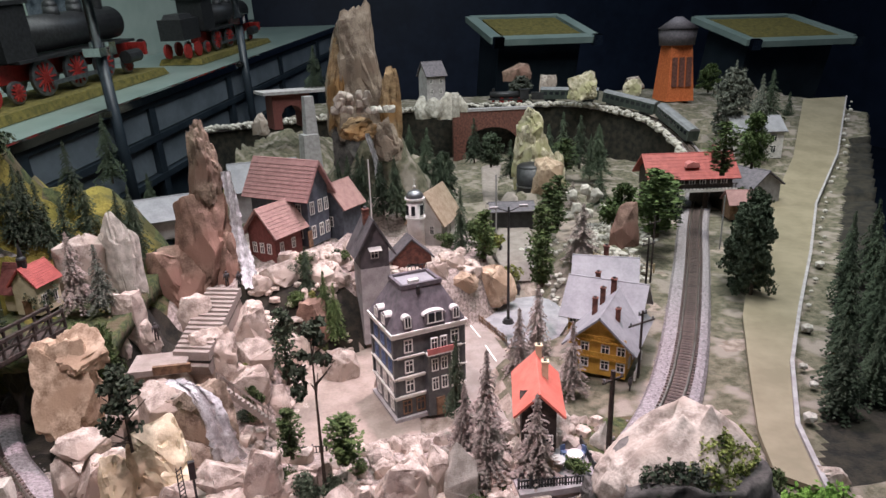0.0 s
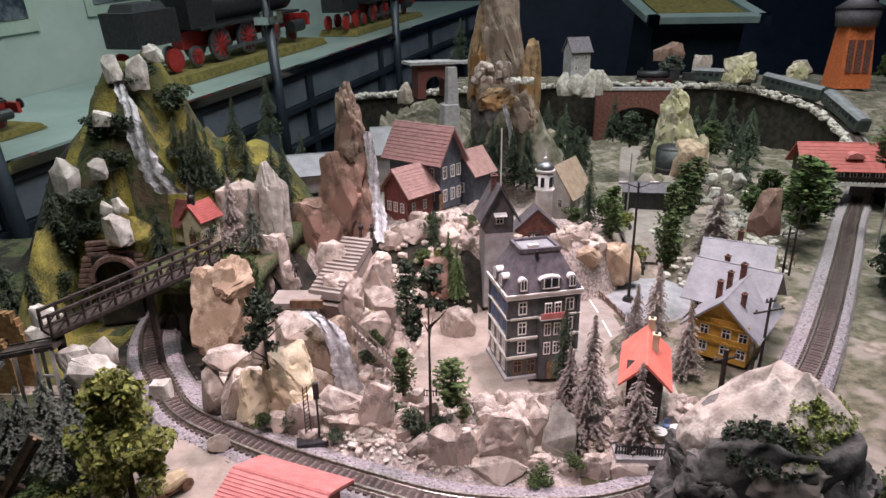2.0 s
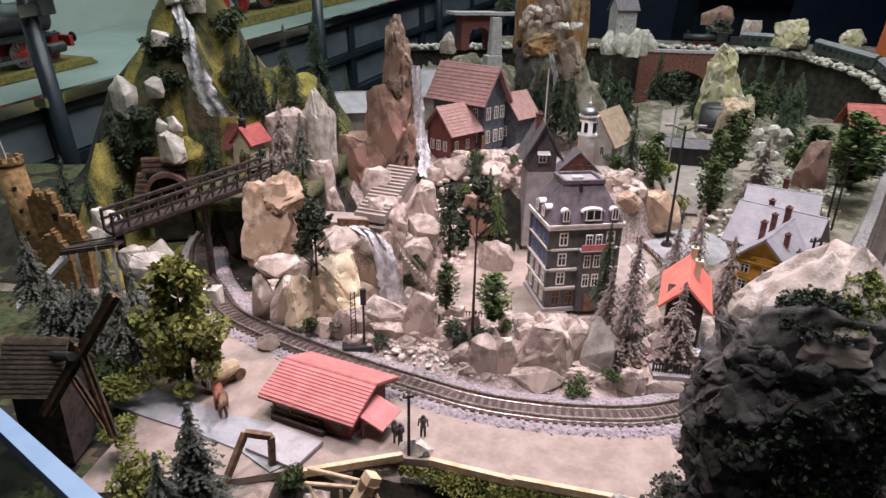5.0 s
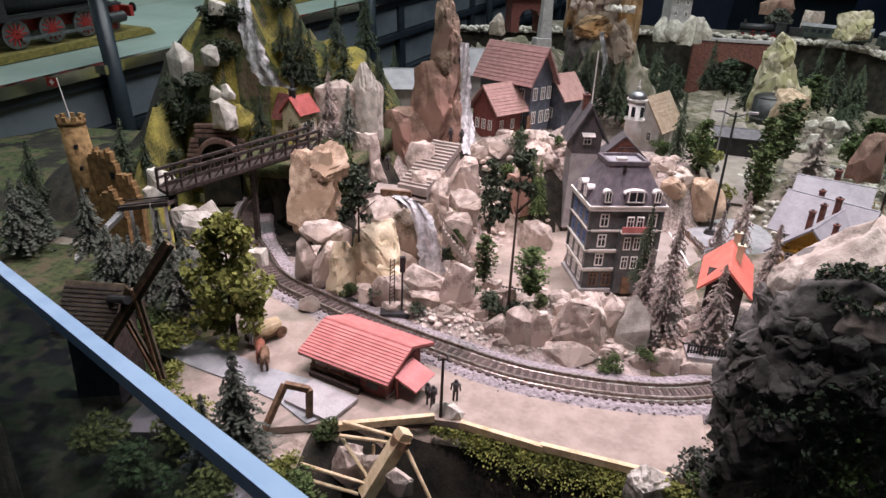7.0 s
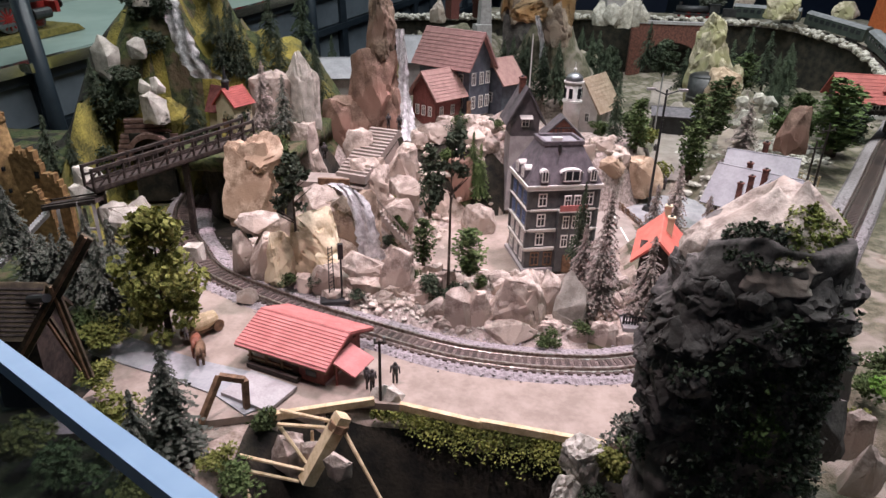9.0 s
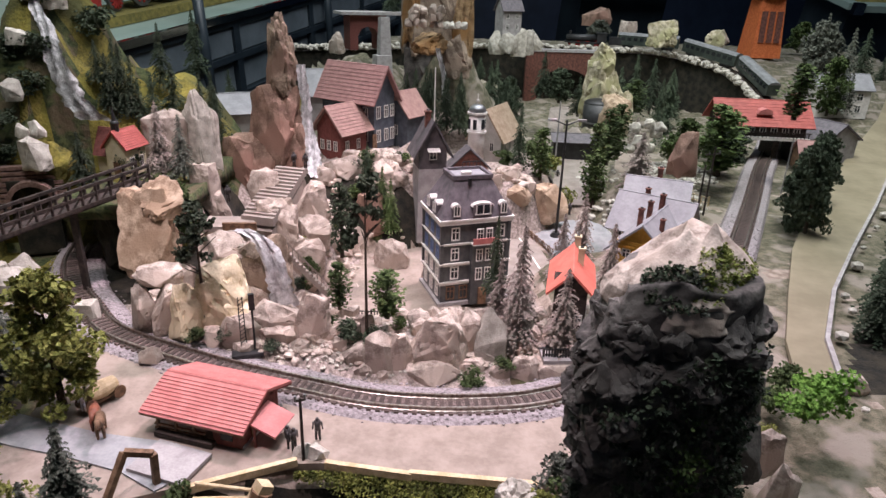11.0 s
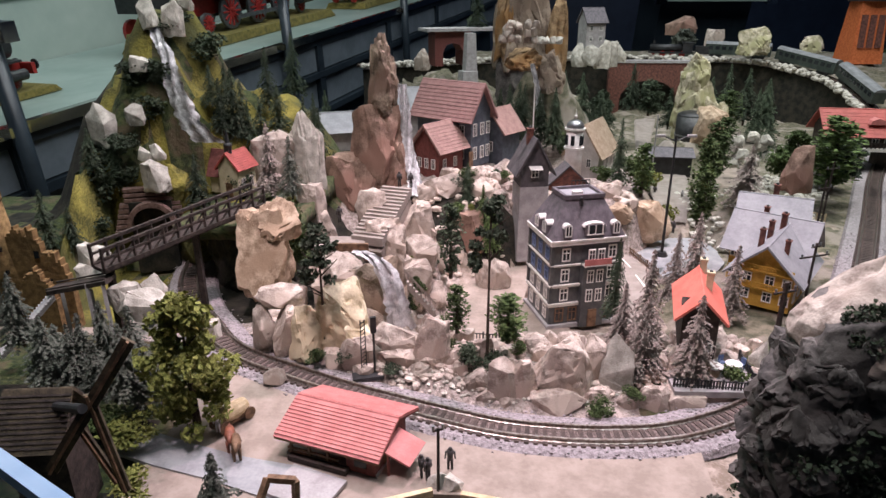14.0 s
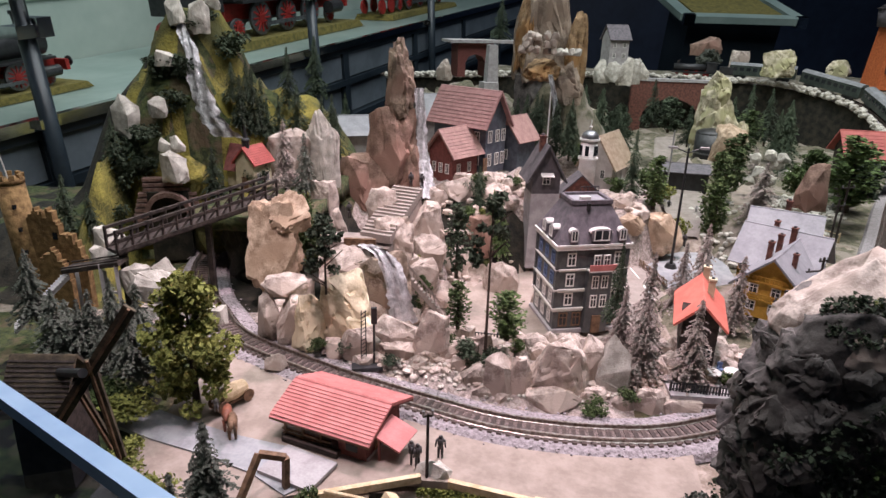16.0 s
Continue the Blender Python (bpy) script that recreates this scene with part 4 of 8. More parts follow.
house("pale_roof_house", "pale grey lean-to roof beside the rock spire", pose(-0.215, 1.13, 0.085, 0, 0, 20), 0.10, 0.08, 0.035, 0.022, GREY_WALL, GREY_ROOF, 0.008, 0.0025)

# village church with a white round-capped tower
church = house("church", "white village church with tan roof", pose(0.232, 1.115, 0.045, 0, 0, 60), 0.085, 0.058, 0.042, 0.044, WHITE_WALL, TAN_ROOF, 0.005, 0.0025,
               windows=[("f", u, 0.022, 0.007, 0.018) for u in (-0.024, 0.0, 0.024)] + [("l", u, 0.026, 0.007, 0.014) for u in (-0.012, 0.012)], courses=9)
tower = thing("church_tower", "white round church tower with grey dome and finial", "tower", pose(0.192, 1.055, 0.045))
bm = B(); rod(bm, (0, 0, 0), (0, 0, 0.088), 0.0145, 0.0135, 20); part("shaft", bm, WHITE_WALL, tower, smooth=True)
for z in (0.055, 0.086):
    bm = B(); rod(bm, (0, 0, z), (0, 0, z + 0.003), 0.0165, seg=20); part("cornice", bm, WHITE, tower)
bm = B(); ball(bm, 0.0145, (0, 0, 0.090), 3, (1, 1, 0.85)); part("dome", bm, GREY_METAL, tower, "grey dome", smooth=True)
bm = B(); rod(bm, (0, 0, 0.10), (0, 0, 0.118), 0.0008, seg=6); ball(bm, 0.003, (0, 0, 0.107), 1); part("finial", bm, WHITE, tower)
for a in (-70, -20, 40, 110):
    bm = B(); box(bm, (0.006, 0.003, 0.016), (0, -0.0137, 0.070)); part("belfry_opening", bm, GLASS_DARK, tower, m=pose(0, 0, 0, 0, 0, a))
gate = thing("gate_house", "brown arched gateway with steep dark roof below the church", "gateway", pose(0.172, 0.985, 0.01, 0, 0, 5))
bm = B()
prism(bm, [(-0.03, 0), (-0.014, 0), (-0.014, 0.03), (-0.008, 0.042), (0.008, 0.042), (0.014, 0.03), (0.014, 0), (0.03, 0), (0.03, 0.052), (0, 0.08), (-0.03, 0.052)], -0.015, 0.015)
part("arch_wall", bm, RED_BRICK, gate)
bm = gable_roof(0.030, 0.060, 0.052, 0.028, 0.003, 0.002); bmesh.ops.rotate(bm, verts=bm.verts, cent=(0, 0, 0), matrix=Matrix.Rotation(radians(90), 3, "Z")); part("roof", bm, DARK_ROOF, gate)

# dark tower house behind the hotel
dt = house("tower_house", "narrow grey tower house with steep dark roof and chimney", pose(0.108, 0.905, -0.03, 0, 0, 100), 0.042, 0.040, 0.142, 0.036, DARK_ROOF, DARK_ROOF, 0.007, 0.0022,
           windows=[("l", 0.0, 0.131, 0.010, 0.010)], chimneys=[(0.0, 0.004, 0.008, 0.190)])
bm = B(); box(bm, (0.046, 0.044, 0.112), (0, 0, 0.056), taper=0.93); part("plastered_base", bm, GREY_WALL, dt, "pale grey plastered lower wall")
bm = B(); box(bm, (0.010, 0.018, 0.0014), (-0.026, 0, 0.140), Matrix.Rotation(radians(-20), 3, "Y")); part("canopy", bm, WHITE_WALL, dt, "small white canopy")

# chapel on the mossy hill
chp = house("chapel", "little cream chapel with a bright red roof", pose(-0.288, 0.826, 0.088, 0, 0, 70), 0.036, 0.030, 0.038, 0.017, CREAM_WALL, DEEP_RED, 0.003, 0.002,
            windows=[("f", -0.008, 0.016, 0.007, 0.013), ("f", 0.008, 0.016, 0.007, 0.013)], door=("l", 0.0, 0.010, 0.017), courses=8)
house("chapel_porch", "dark red-roofed rear range of the chapel", pose(-0.310, 0.838, 0.088, 0, 0, 160), 0.026, 0.026, 0.028, 0.026, CREAM_WALL, RED_WALL, 0.003, 0.0015)
bm = B(); rod(bm, (0, 0, 0), (0, 0, 0.020), 0.007, seg=8); ball(bm, 0.008, (0, 0, 0.022), 2, (1, 1, 0.8)); rod(bm, (0, 0, 0.024), (0, 0, 0.05), 0.005, 0.0005, 8); part("bell_turret", bm, BLACK, chp, "black bell turret", m=pose(-0.010, 0.002, 0.050) @ Matrix.Scale(0.7, 4))

# gatehouse that bridges the line at the back, with its wing
gh = house("bridge_station_house", "long dark timber house with red roof spanning the railway line", pose(0.825, 1.33, 0.050, 0, 0, -8), 0.175, 0.080, 0.034, 0.034, DARK_WOOD, DEEP_RED, 0.012, 0.003,
           windows=[("f", -0.069 + 0.023 * k, 0.018, 0.012, 0.014) for k in range(7)], chimneys=[(0.055, -0.02, 0.012, 0.088)], courses=8)
for x in (-0.081, -0.035, 0.035, 0.081):
    bm = B(); box(bm, (0.012, 0.07, 0.056), (x, 0, -0.028)); part("pier", bm, DARK_WOOD, gh)
bm = B(); box(bm, (0.185, 0.012, 0.006), (0, -0.05, 0.0)); part("gallery", bm, WHITE_WALL, gh, "pale gallery beam")
bm = B()
for k in range(24):
    box(bm, (0.0015, 0.0015, 0.012), (-0.0885 + 0.0077 * k, -0.055, 0.008))
box(bm, (0.185, 0.0015, 0.0015), (0, -0.055, 0.014)); part("gallery_rail", bm, DARK_WOOD, gh)
bm = B(); prism(bm, [(-0.016, 0), (0.016, 0), (0.012, 0.008), (0, 0.012), (-0.012, 0.008)], -0.012, 0.012); part("roof_dormer", bm, RED_ROOF, gh, m=pose(0.0, -0.028, 0.047))
house("grey_wing_house", "grey-roofed low building beside the bridge station", pose(0.965, 1.33, 0.0, 0, 0, -70), 0.12, 0.10, 0.05, 0.03, GREY_WALL, SLATE, 0.006, 0.003)
house("white_house", "small white house with grey roof by the beige road", pose(1.21, 1.66, 0.035, 0, 0, -10), 0.13, 0.09, 0.075, 0.03, WHITE_WALL, GREY_ROOF, 0.006, 0.003,
      windows=[("f", u, v, 0.014, 0.018) for u in (-0.04, 0.0, 0.04) for v in (0.025, 0.055)])
house("brown_hut", "brown wooden hut under the bridge station", pose(0.90, 1.23, 0.0, 0, 0, -15), 0.06, 0.05, 0.035, 0.02, BROWN_WOOD, MAROON_ROOF, 0.005, 0.002)

# dark shed with a water tank on the street
shed = house("shed", "black shed with shallow grey roof", pose(0.426, 1.311, -0.005, 0, 0, -8), 0.085, 0.06, 0.040, 0.010, BLACK, SLATE, 0.005, 0.002)
tank = thing("storage_tank", "round black storage tank beside the shed", "tank", pose(0.514, 1.454, 0.0) @ Matrix.Scale(0.72, 4))
bm = B(); rod(bm, (0, 0, 0), (0, 0, 0.12), 0.045, seg=24); ball(bm, 0.045, (0, 0, 0.12), 3, (1, 1, 0.35)); part("drum", bm, BLACK, tank, smooth=True)
bm = B(); rod(bm, (0, 0, 0.06), (0, 0, 0.065), 0.047, seg=24); part("hoop", bm, GREY_METAL, tank)

# orange brick water tower at the far bend
wt = thing("water_tower", "orange brick water tower with dark grey round tank", "water tower", pose(1.305, 2.27, 0.125))
bm = B(); box(bm, (0.105, 0.105, 0.19), (0, 0, 0.095), taper=0.74); part("shaft", bm, BRICK, wt)
for k in range(3):
    bm = B(); box(bm, (0.018, 0.006, 0.10), (-0.027 + 0.027 * k, -0.0475, 0.10), Matrix.Rotation(radians(-4.1), 3, "X")); part("recess", bm, RED_BRICK, wt, "darker brick panel")
bm = B(); rod(bm, (0, 0, 0.19), (0, 0, 0.245), 0.060, 0.066, 24); rod(bm, (0, 0, 0.245), (0, 0, 0.285), 0.072, 0.012, 24); part("tank", bm, SLATE, wt, "dark grey tank", smooth=True)

# red arched portal and chalky blue chute beyond the hill house
por = thing("red_portal", "dark red brick railway portal with a grey deck", "portal", pose(-0.028, 1.76, 0.165, 0, 0, 20) @ Matrix.Scale(0.60, 4))
bm = B(); prism(bm, [(-0.08, 0), (-0.045, 0), (-0.045, 0.06), (-0.03, 0.085), (0.0, 0.095), (0.03, 0.085), (0.045, 0.06), (0.045, 0), (0.08, 0), (0.08, 0.14), (-0.08, 0.14)], -0.05, 0.05); part("arch_wall", bm, RED_WALL, por)
bm = B(); box(bm, (0.34, 0.14, 0.012), (0.05, 0, 0.147)); part("deck", bm, GREY_WALL, por)
chute = thing("grey_tower", "slim grey-blue stepped tower", "tower", pose(0.020, 1.62, 0.085, 0, 0, 20) @ Matrix.Scale(0.72, 4))
bm = B(); box(bm, (0.06, 0.06, 0.11), (0, 0, 0.055), taper=0.85); part("lower_stage", bm, GREY_WALL, chute)
bm = B(); box(bm, (0.04, 0.04, 0.13), (0.01, 0.01, 0.165), taper=0.75); part("upper_stage", bm, GREY_WALL, chute)

# small grey house on the back terrace
house("terrace_house", "small grey-white house on the back terrace", pose(0.385, 2.03, 0.185, 0, 0, 20), 0.062, 0.050, 0.080, 0.032, GREY_WALL, SLATE, 0.005, 0.003, windows=[("f", u, v, 0.009, 0.012) for u in (-0.016, 0.016) for v in (0.03, 0.06)])


# brick arch bridge under the back line
ab = thing("arch_bridge", "long red brick arch bridge under the back line", "bridge", pose(0.60, 2.150, 0.0, 0, 0, -2))
bm = B()
arch = [(0.09 * math.cos(math.pi * k / 12), 0.02 + 0.062 * math.sin(math.pi * k / 12)) for k in range(13)]
prism(bm, [(-0.13, -0.03), (-0.09, -0.03)] + arch[::-1] + [(0.09, -0.03), (0.13, -0.03), (0.13, 0.135), (-0.13, 0.135)], -0.012, 0.012)
part("arch_wall", bm, RED_BRICK, ab)
bm = B(); box(bm, (0.27, 0.03, 0.008), (0, 0, 0.139)); part("coping", bm, GREY_WALL, ab, "pale stone coping")

# the open shelter beside the line, with its long red roof
sh = thing("station_shelter", "open brown timber station shelter with a long tiled red roof", "shelter", pose(-0.0765, 0.418, 0.003, 0, 0, -19.5))
W, D, h, rise, over = 0.072, 0.054, 0.0215, 0.0110, 0.0085
roof = part("roof", gable_roof(W, D, h, rise, over, 0.0016), RED_ROOF, sh, "red tiled gable roof")
slope = math.atan2(rise, D / 2)
for s in (-1, 1):
    for k in range(1, 12):
        f = k / 12
        y, z = s * (D / 2 + over) * (1 - f), h - over * rise / (D / 2) + rise * (1 + over / (D / 2)) * f
        n = Vector((0, s * rise, D / 2)).normalized() * 0.0020
        bm = B(); box(bm, (W + 2 * over, 0.0036, 0.0007), (0, y + n.y, z + n.z), Matrix.Rotation(-s * slope + s * 0.20, 3, "X")); part("tile_course", bm, RED_ROOF, roof)
    bm = B(); bar(bm, (-W / 2 - over, s * (D / 2 + over), h - over * rise / (D / 2) - 0.0008), (W / 2 + over, s * (D / 2 + over), h - over * rise / (D / 2) - 0.0008), 0.0016); part("eave_board", bm, BROWN_WOOD, roof)
    for x in (-W / 2 - over + 0.001, W / 2 + over - 0.001):
        bm = B(); bar(bm, (x, s * (D / 2 + over), h - over * rise / (D / 2) - 0.0006), (x, 0, h + rise - 0.0006), 0.0016); part("barge_board", bm, RED_WALL, roof)
bm = B(); rod(bm, (-W / 2 - over, 0, h + rise + 0.0012), (W / 2 + over, 0, h + rise + 0.0012), 0.0012, seg=6); part("ridge_cap", bm, RED_ROOF, roof)
bm = B(); box(bm, (0.024, 0.030, 0.0016), (W / 2 + 0.016, -0.010, h - 0.005), Matrix.Rotation(radians(20), 3, "Y")); part("side_roof", bm, RED_ROOF, roof, "lower red lean-to roof")
bm = B(); box(bm, (W - 0.004, 0.002, h), (0, D / 2 - 0.006, h / 2)); part("back_wall", bm, BROWN_WOOD, sh)
bm = B(); box(bm, (0.002, D * 0.5, h + 0.003), (-W / 2 + 0.004, 0.010, h / 2)); part("side_wall", bm, BROWN_WOOD, sh)
bm = B(); box(bm, (0.024, D, h - 0.002), (W / 2 - 0.010, -0.003, h / 2 - 0.001)); box(bm, (0.024, D * 0.5, h + 0.004), (W / 2 - 0.010, 0.0, h / 2)); cabn = part("ticket_cabin", bm, RED_WALL, sh, "dark red cabin end")
bm = B(); prism(bm, [(-D / 2 + 0.006, 0), (D / 2 - 0.006, 0), (0, rise * 0.8)], W / 2 - 0.002, W / 2 + 0.0005); bmesh.ops.rotate(bm, verts=bm.verts, cent=(0, 0, 0), matrix=Matrix.Rotation(radians(-90), 3, "Z")); part("gable_board", bm, BROWN_WOOD, cabn, m=Matrix.Translation((0, 0, h)))
bm = B(); box(bm, (0.010, 0.001, 0.009), (W / 2 - 0.010, -D / 2 - 0.0032, 0.010)); part("cabin_window", bm, GLASS_DARK, cabn)
bm = B(); box(bm, (0.001, 0.009, 0.013), (W / 2 + 0.0023, -0.012, 0.008)); part("cabin_door", bm, BROWN_WOOD, cabn)
bm = B(); box(bm, (W + 0.006, D + 0.004, 0.003), (0, 0, 0.0)); part("floor_slab", bm, GREY_WALL, sh, "grey floor slab")
for x in (-0.033, -0.017, -0.001):
    bm = B(); box(bm, (0.0020, 0.0020, h), (x, -D / 2 - 0.004, h / 2 - 0.002)); part("post", bm, BROWN_WOOD, sh)
for x in (0.028, 0.046):
    bm = B(); box(bm, (0.0016, 0.0016, h - 0.004), (x, -D / 2 + 0.003, h / 2 - 0.002)); part("post", bm, RED_WALL, sh)
for z in (0.0075, 0.0040):
    bm = B(); box(bm, (0.044, 0.0015, 0.0016), (-0.014, -D / 2 - 0.004, z)); part("rail", bm, BROWN_WOOD, sh)
bm = B(); box(bm, (0.040, 0.006, 0.0015), (-0.012, 0.004, 0.006)); box(bm, (0.002, 0.005, 0.005), (-0.026, 0.004, 0.003)); box(bm, (0.002, 0.005, 0.005), (0.002, 0.004, 0.003)); part("bench", bm, BROWN_WOOD, sh)
bm = B(); box(bm, (0.050, 0.006, 0.004), (-0.008, -D / 2 - 0.007, 0.002)); part("bench_step", bm, DARK_WOOD, sh, "dark wooden step before the shelter")

# ---- rocks ----
ROCK_MESHES = {}


def leaf(bm, at, size, rnd, droop=0.0):
    """One small bent leaf clump of two triangles."""
    d = Vector((rnd.uniform(-1, 1), rnd.uniform(-1, 1), rnd.uniform(-0.8, 0.8) - droop)).normalized()
    s = d.cross(Vector((rnd.uniform(-1, 1), rnd.uniform(-1, 1), rnd.uniform(-1, 1)))).normalized()
    a, b = at + d * size, at - d * size
    c = at + s * size * 0.7
    e = at - s * size * 0.6 + d * size * 0.2
    v = [bm.verts.new(p) for p in (a, c, b, e)]
    bm.faces.new((v[0], v[1], v[2]))
    bm.faces.new((v[0], v[2], v[3]))


def clump(bm, at, r, n, size, rnd, squash=0.8):
    for _ in range(n):
        d = Vector((rnd.gauss(0, 1), rnd.gauss(0, 1), rnd.gauss(0, 1))).normalized() * r * rnd.uniform(0.55, 1.05)
        leaf(bm, Vector(at) + Vector((d.x, d.y, d.z * squash)), size * rnd.uniform(0.6, 1.3), rnd)


def rock_mesh(seed, sub=4, cuts=9, rough=0.10, point=0.0):
    """A broken stone of unit size: the hull of a few scattered points, with chipped edges, then lightly weathered."""
    key = (seed, sub, cuts, rough, point)
    if key in ROCK_MESHES:
        return ROCK_MESHES[key]
    rnd = random.Random(seed * 7 + 1)
    bm = B()
    for k in range(14 + cuts // 2):
        d = Vector((rnd.gauss(0, 1), rnd.gauss(0, 1), rnd.gauss(0, 0.9))).normalized()
        d *= rnd.uniform(0.84, 1.0) / max(abs(d.x), abs(d.y), abs(d.z)) ** 0.55
        d.z = max(d.z, -0.6)
        f = 1 - point * smoothstep(-0.5, 0.8, d.z)
        bm.verts.new((d.x * f, d.y * f, d.z))
    for sx, sy in ((-1, -1), (1, -1), (1, 1), (-1, 1)):
        bm.verts.new((sx * rnd.uniform(0.45, 0.8), sy * rnd.uniform(0.45, 0.8), -0.6))
    hull = bmesh.ops.convex_hull(bm, input=bm.verts)
    bmesh.ops.delete(bm, geom=[g for g in hull["geom_interior"] if isinstance(g, bmesh.types.BMVert)], context="VERTS")
    bmesh.ops.dissolve_limit(bm, angle_limit=radians(14), verts=bm.verts, edges=bm.edges)
    bmesh.ops.bevel(bm, geom=bm.edges[:], offset=0.022, segments=1, affect="EDGES")
    bmesh.ops.triangulate(bm, faces=bm.faces)
    for _ in range(3 if sub > 4 else 2):
        long = [e for e in bm.edges if e.calc_length() > (0.13 if sub > 4 else 0.26)]
        bmesh.ops.subdivide_edges(bm, edges=long, cuts=1, use_grid_fill=True)
        bmesh.ops.triangulate(bm, faces=bm.faces)
    off = Vector((seed * 3.1, seed * 1.7, seed * 0.9))
    for v in bm.verts:
        a = noise.fractal(v.co * 2.6 + off, 0.9, 2.0, 5)
        crack = abs(noise.noise(v.co * 1.9 - off))
        step = noise.noise(Vector((v.co.x * 0.7, v.co.y * 0.7, v.co.z * 4.0)) + off)
        v.co *= 1 + (0.06 + rough) * (0.42 * a - 0.6 * max(0.0, 0.10 - crack) / 0.10 + 0.30 * step)
    lo = [min(v.co[i] for v in bm.verts) for i in range(3)]
    hi = [max(v.co[i] for v in bm.verts) for i in range(3)]
    for v in bm.verts:
        v.co = Vector([(v.co[i] - (lo[i] + hi[i]) / 2) / (hi[i] - lo[i]) for i in range(3)])
    for f in bm.faces:
        f.smooth = True
    mesh = bpy.data.meshes.new("rock")
    bm.to_mesh(mesh)
    bm.free()
    mesh.set_sharp_from_angle(angle=radians(24))
    ROCK_MESHES[key] = mesh
    return mesh


def rock(x, y, z, w, d, h, seed, mat=None, label="", turn=None, sub=3, cuts=9, rough=0.10, name="rock", lean=0.0, point=0.0):
    """A stone whose middle stands at x, y, z."""
    base = rock_mesh(seed % 17 if sub < 5 else seed, sub, cuts, rough, point)
    mesh = base.copy()
    mesh.transform(Matrix.Diagonal((w, d, h, 1)) @ pose(0, 0, 0, 0, 0, turn if turn is not None else seed * 47 % 360))
    mesh.materials.append(mat or ROCK)
    ob = new(name, mesh)
    ob.matrix_basis = pose(x, y, z, lean * 0.5, lean, 0)
    return tagged(ob, label or "pale pinkish beige angular rock beside the model railway", "rock", "rocks of the layout")


def block_mesh(h, sides, seed, mat, depth=0.8, amp=0.10, cell=34.0, back=0.0, square=3.2):
    """A squarish standing mass whose two sides follow the pairs of x from foot to tip, hollowed by shallow scoops with sharp rims between."""
    rings, seg = 84, 108
    off = Vector((seed * 2.3, seed * 5.1, seed * 0.7))
    verts, faces = [], []
    for j in range(rings + 1):
        f = j / rings
        k = f * (len(sides) - 1)
        i = min(int(k), len(sides) - 2)
        x0, x1 = (sides[i][n] + (sides[i + 1][n] - sides[i][n]) * (k - i) for n in (0, 1))
        r0, mid = (x1 - x0) / 2, (x0 + x1) / 2
        for q in range(seg):
            a = 6.28319 * q / seg
            c, s = math.cos(a), math.sin(a)
            r = r0 * (abs(c) ** square + abs(s) ** square) ** (-1 / square)
            p = Vector((r * c, r * s * depth, f * h))
            warp = p + 0.006 * noise.noise_vector(p * 55 + off)
            d = noise.voronoi(Vector((warp.x, warp.y, warp.z * 1.25)) * cell + off)[0]
            rim = 1 - min(1.0, (d[1] - d[0]) * 2.6)
            g = 1 + amp * (0.55 * (d[0] - 0.45) + 0.45 * rim - 0.25) + amp * 0.9 * noise.fractal(p * 16 + off, 1.0, 2.0, 5) + amp * 0.25 * noise.noise(p * 140 + off)
            top = 0.012 * f * f * noise.noise(Vector((c * 1.4, s * 1.4, seed)))
            verts.append((p.x * g + mid, p.y * g + back * f, f * h + top))
    for j in range(rings):
        for q in range(seg):
            a, b = j * seg + q, j * seg + (q + 1) % seg
            faces.append((a, b, b + seg, a + seg))
    faces.append(tuple(range(rings * seg, (rings + 1) * seg)))
    faces.append(tuple(range(seg - 1, -1, -1)))
    mesh = bpy.data.meshes.new("block")
    mesh.from_pydata(verts, [], faces)
    mesh.polygons.foreach_set("use_smooth", [True] * len(faces))
    mesh.materials.append(mat)
    return mesh


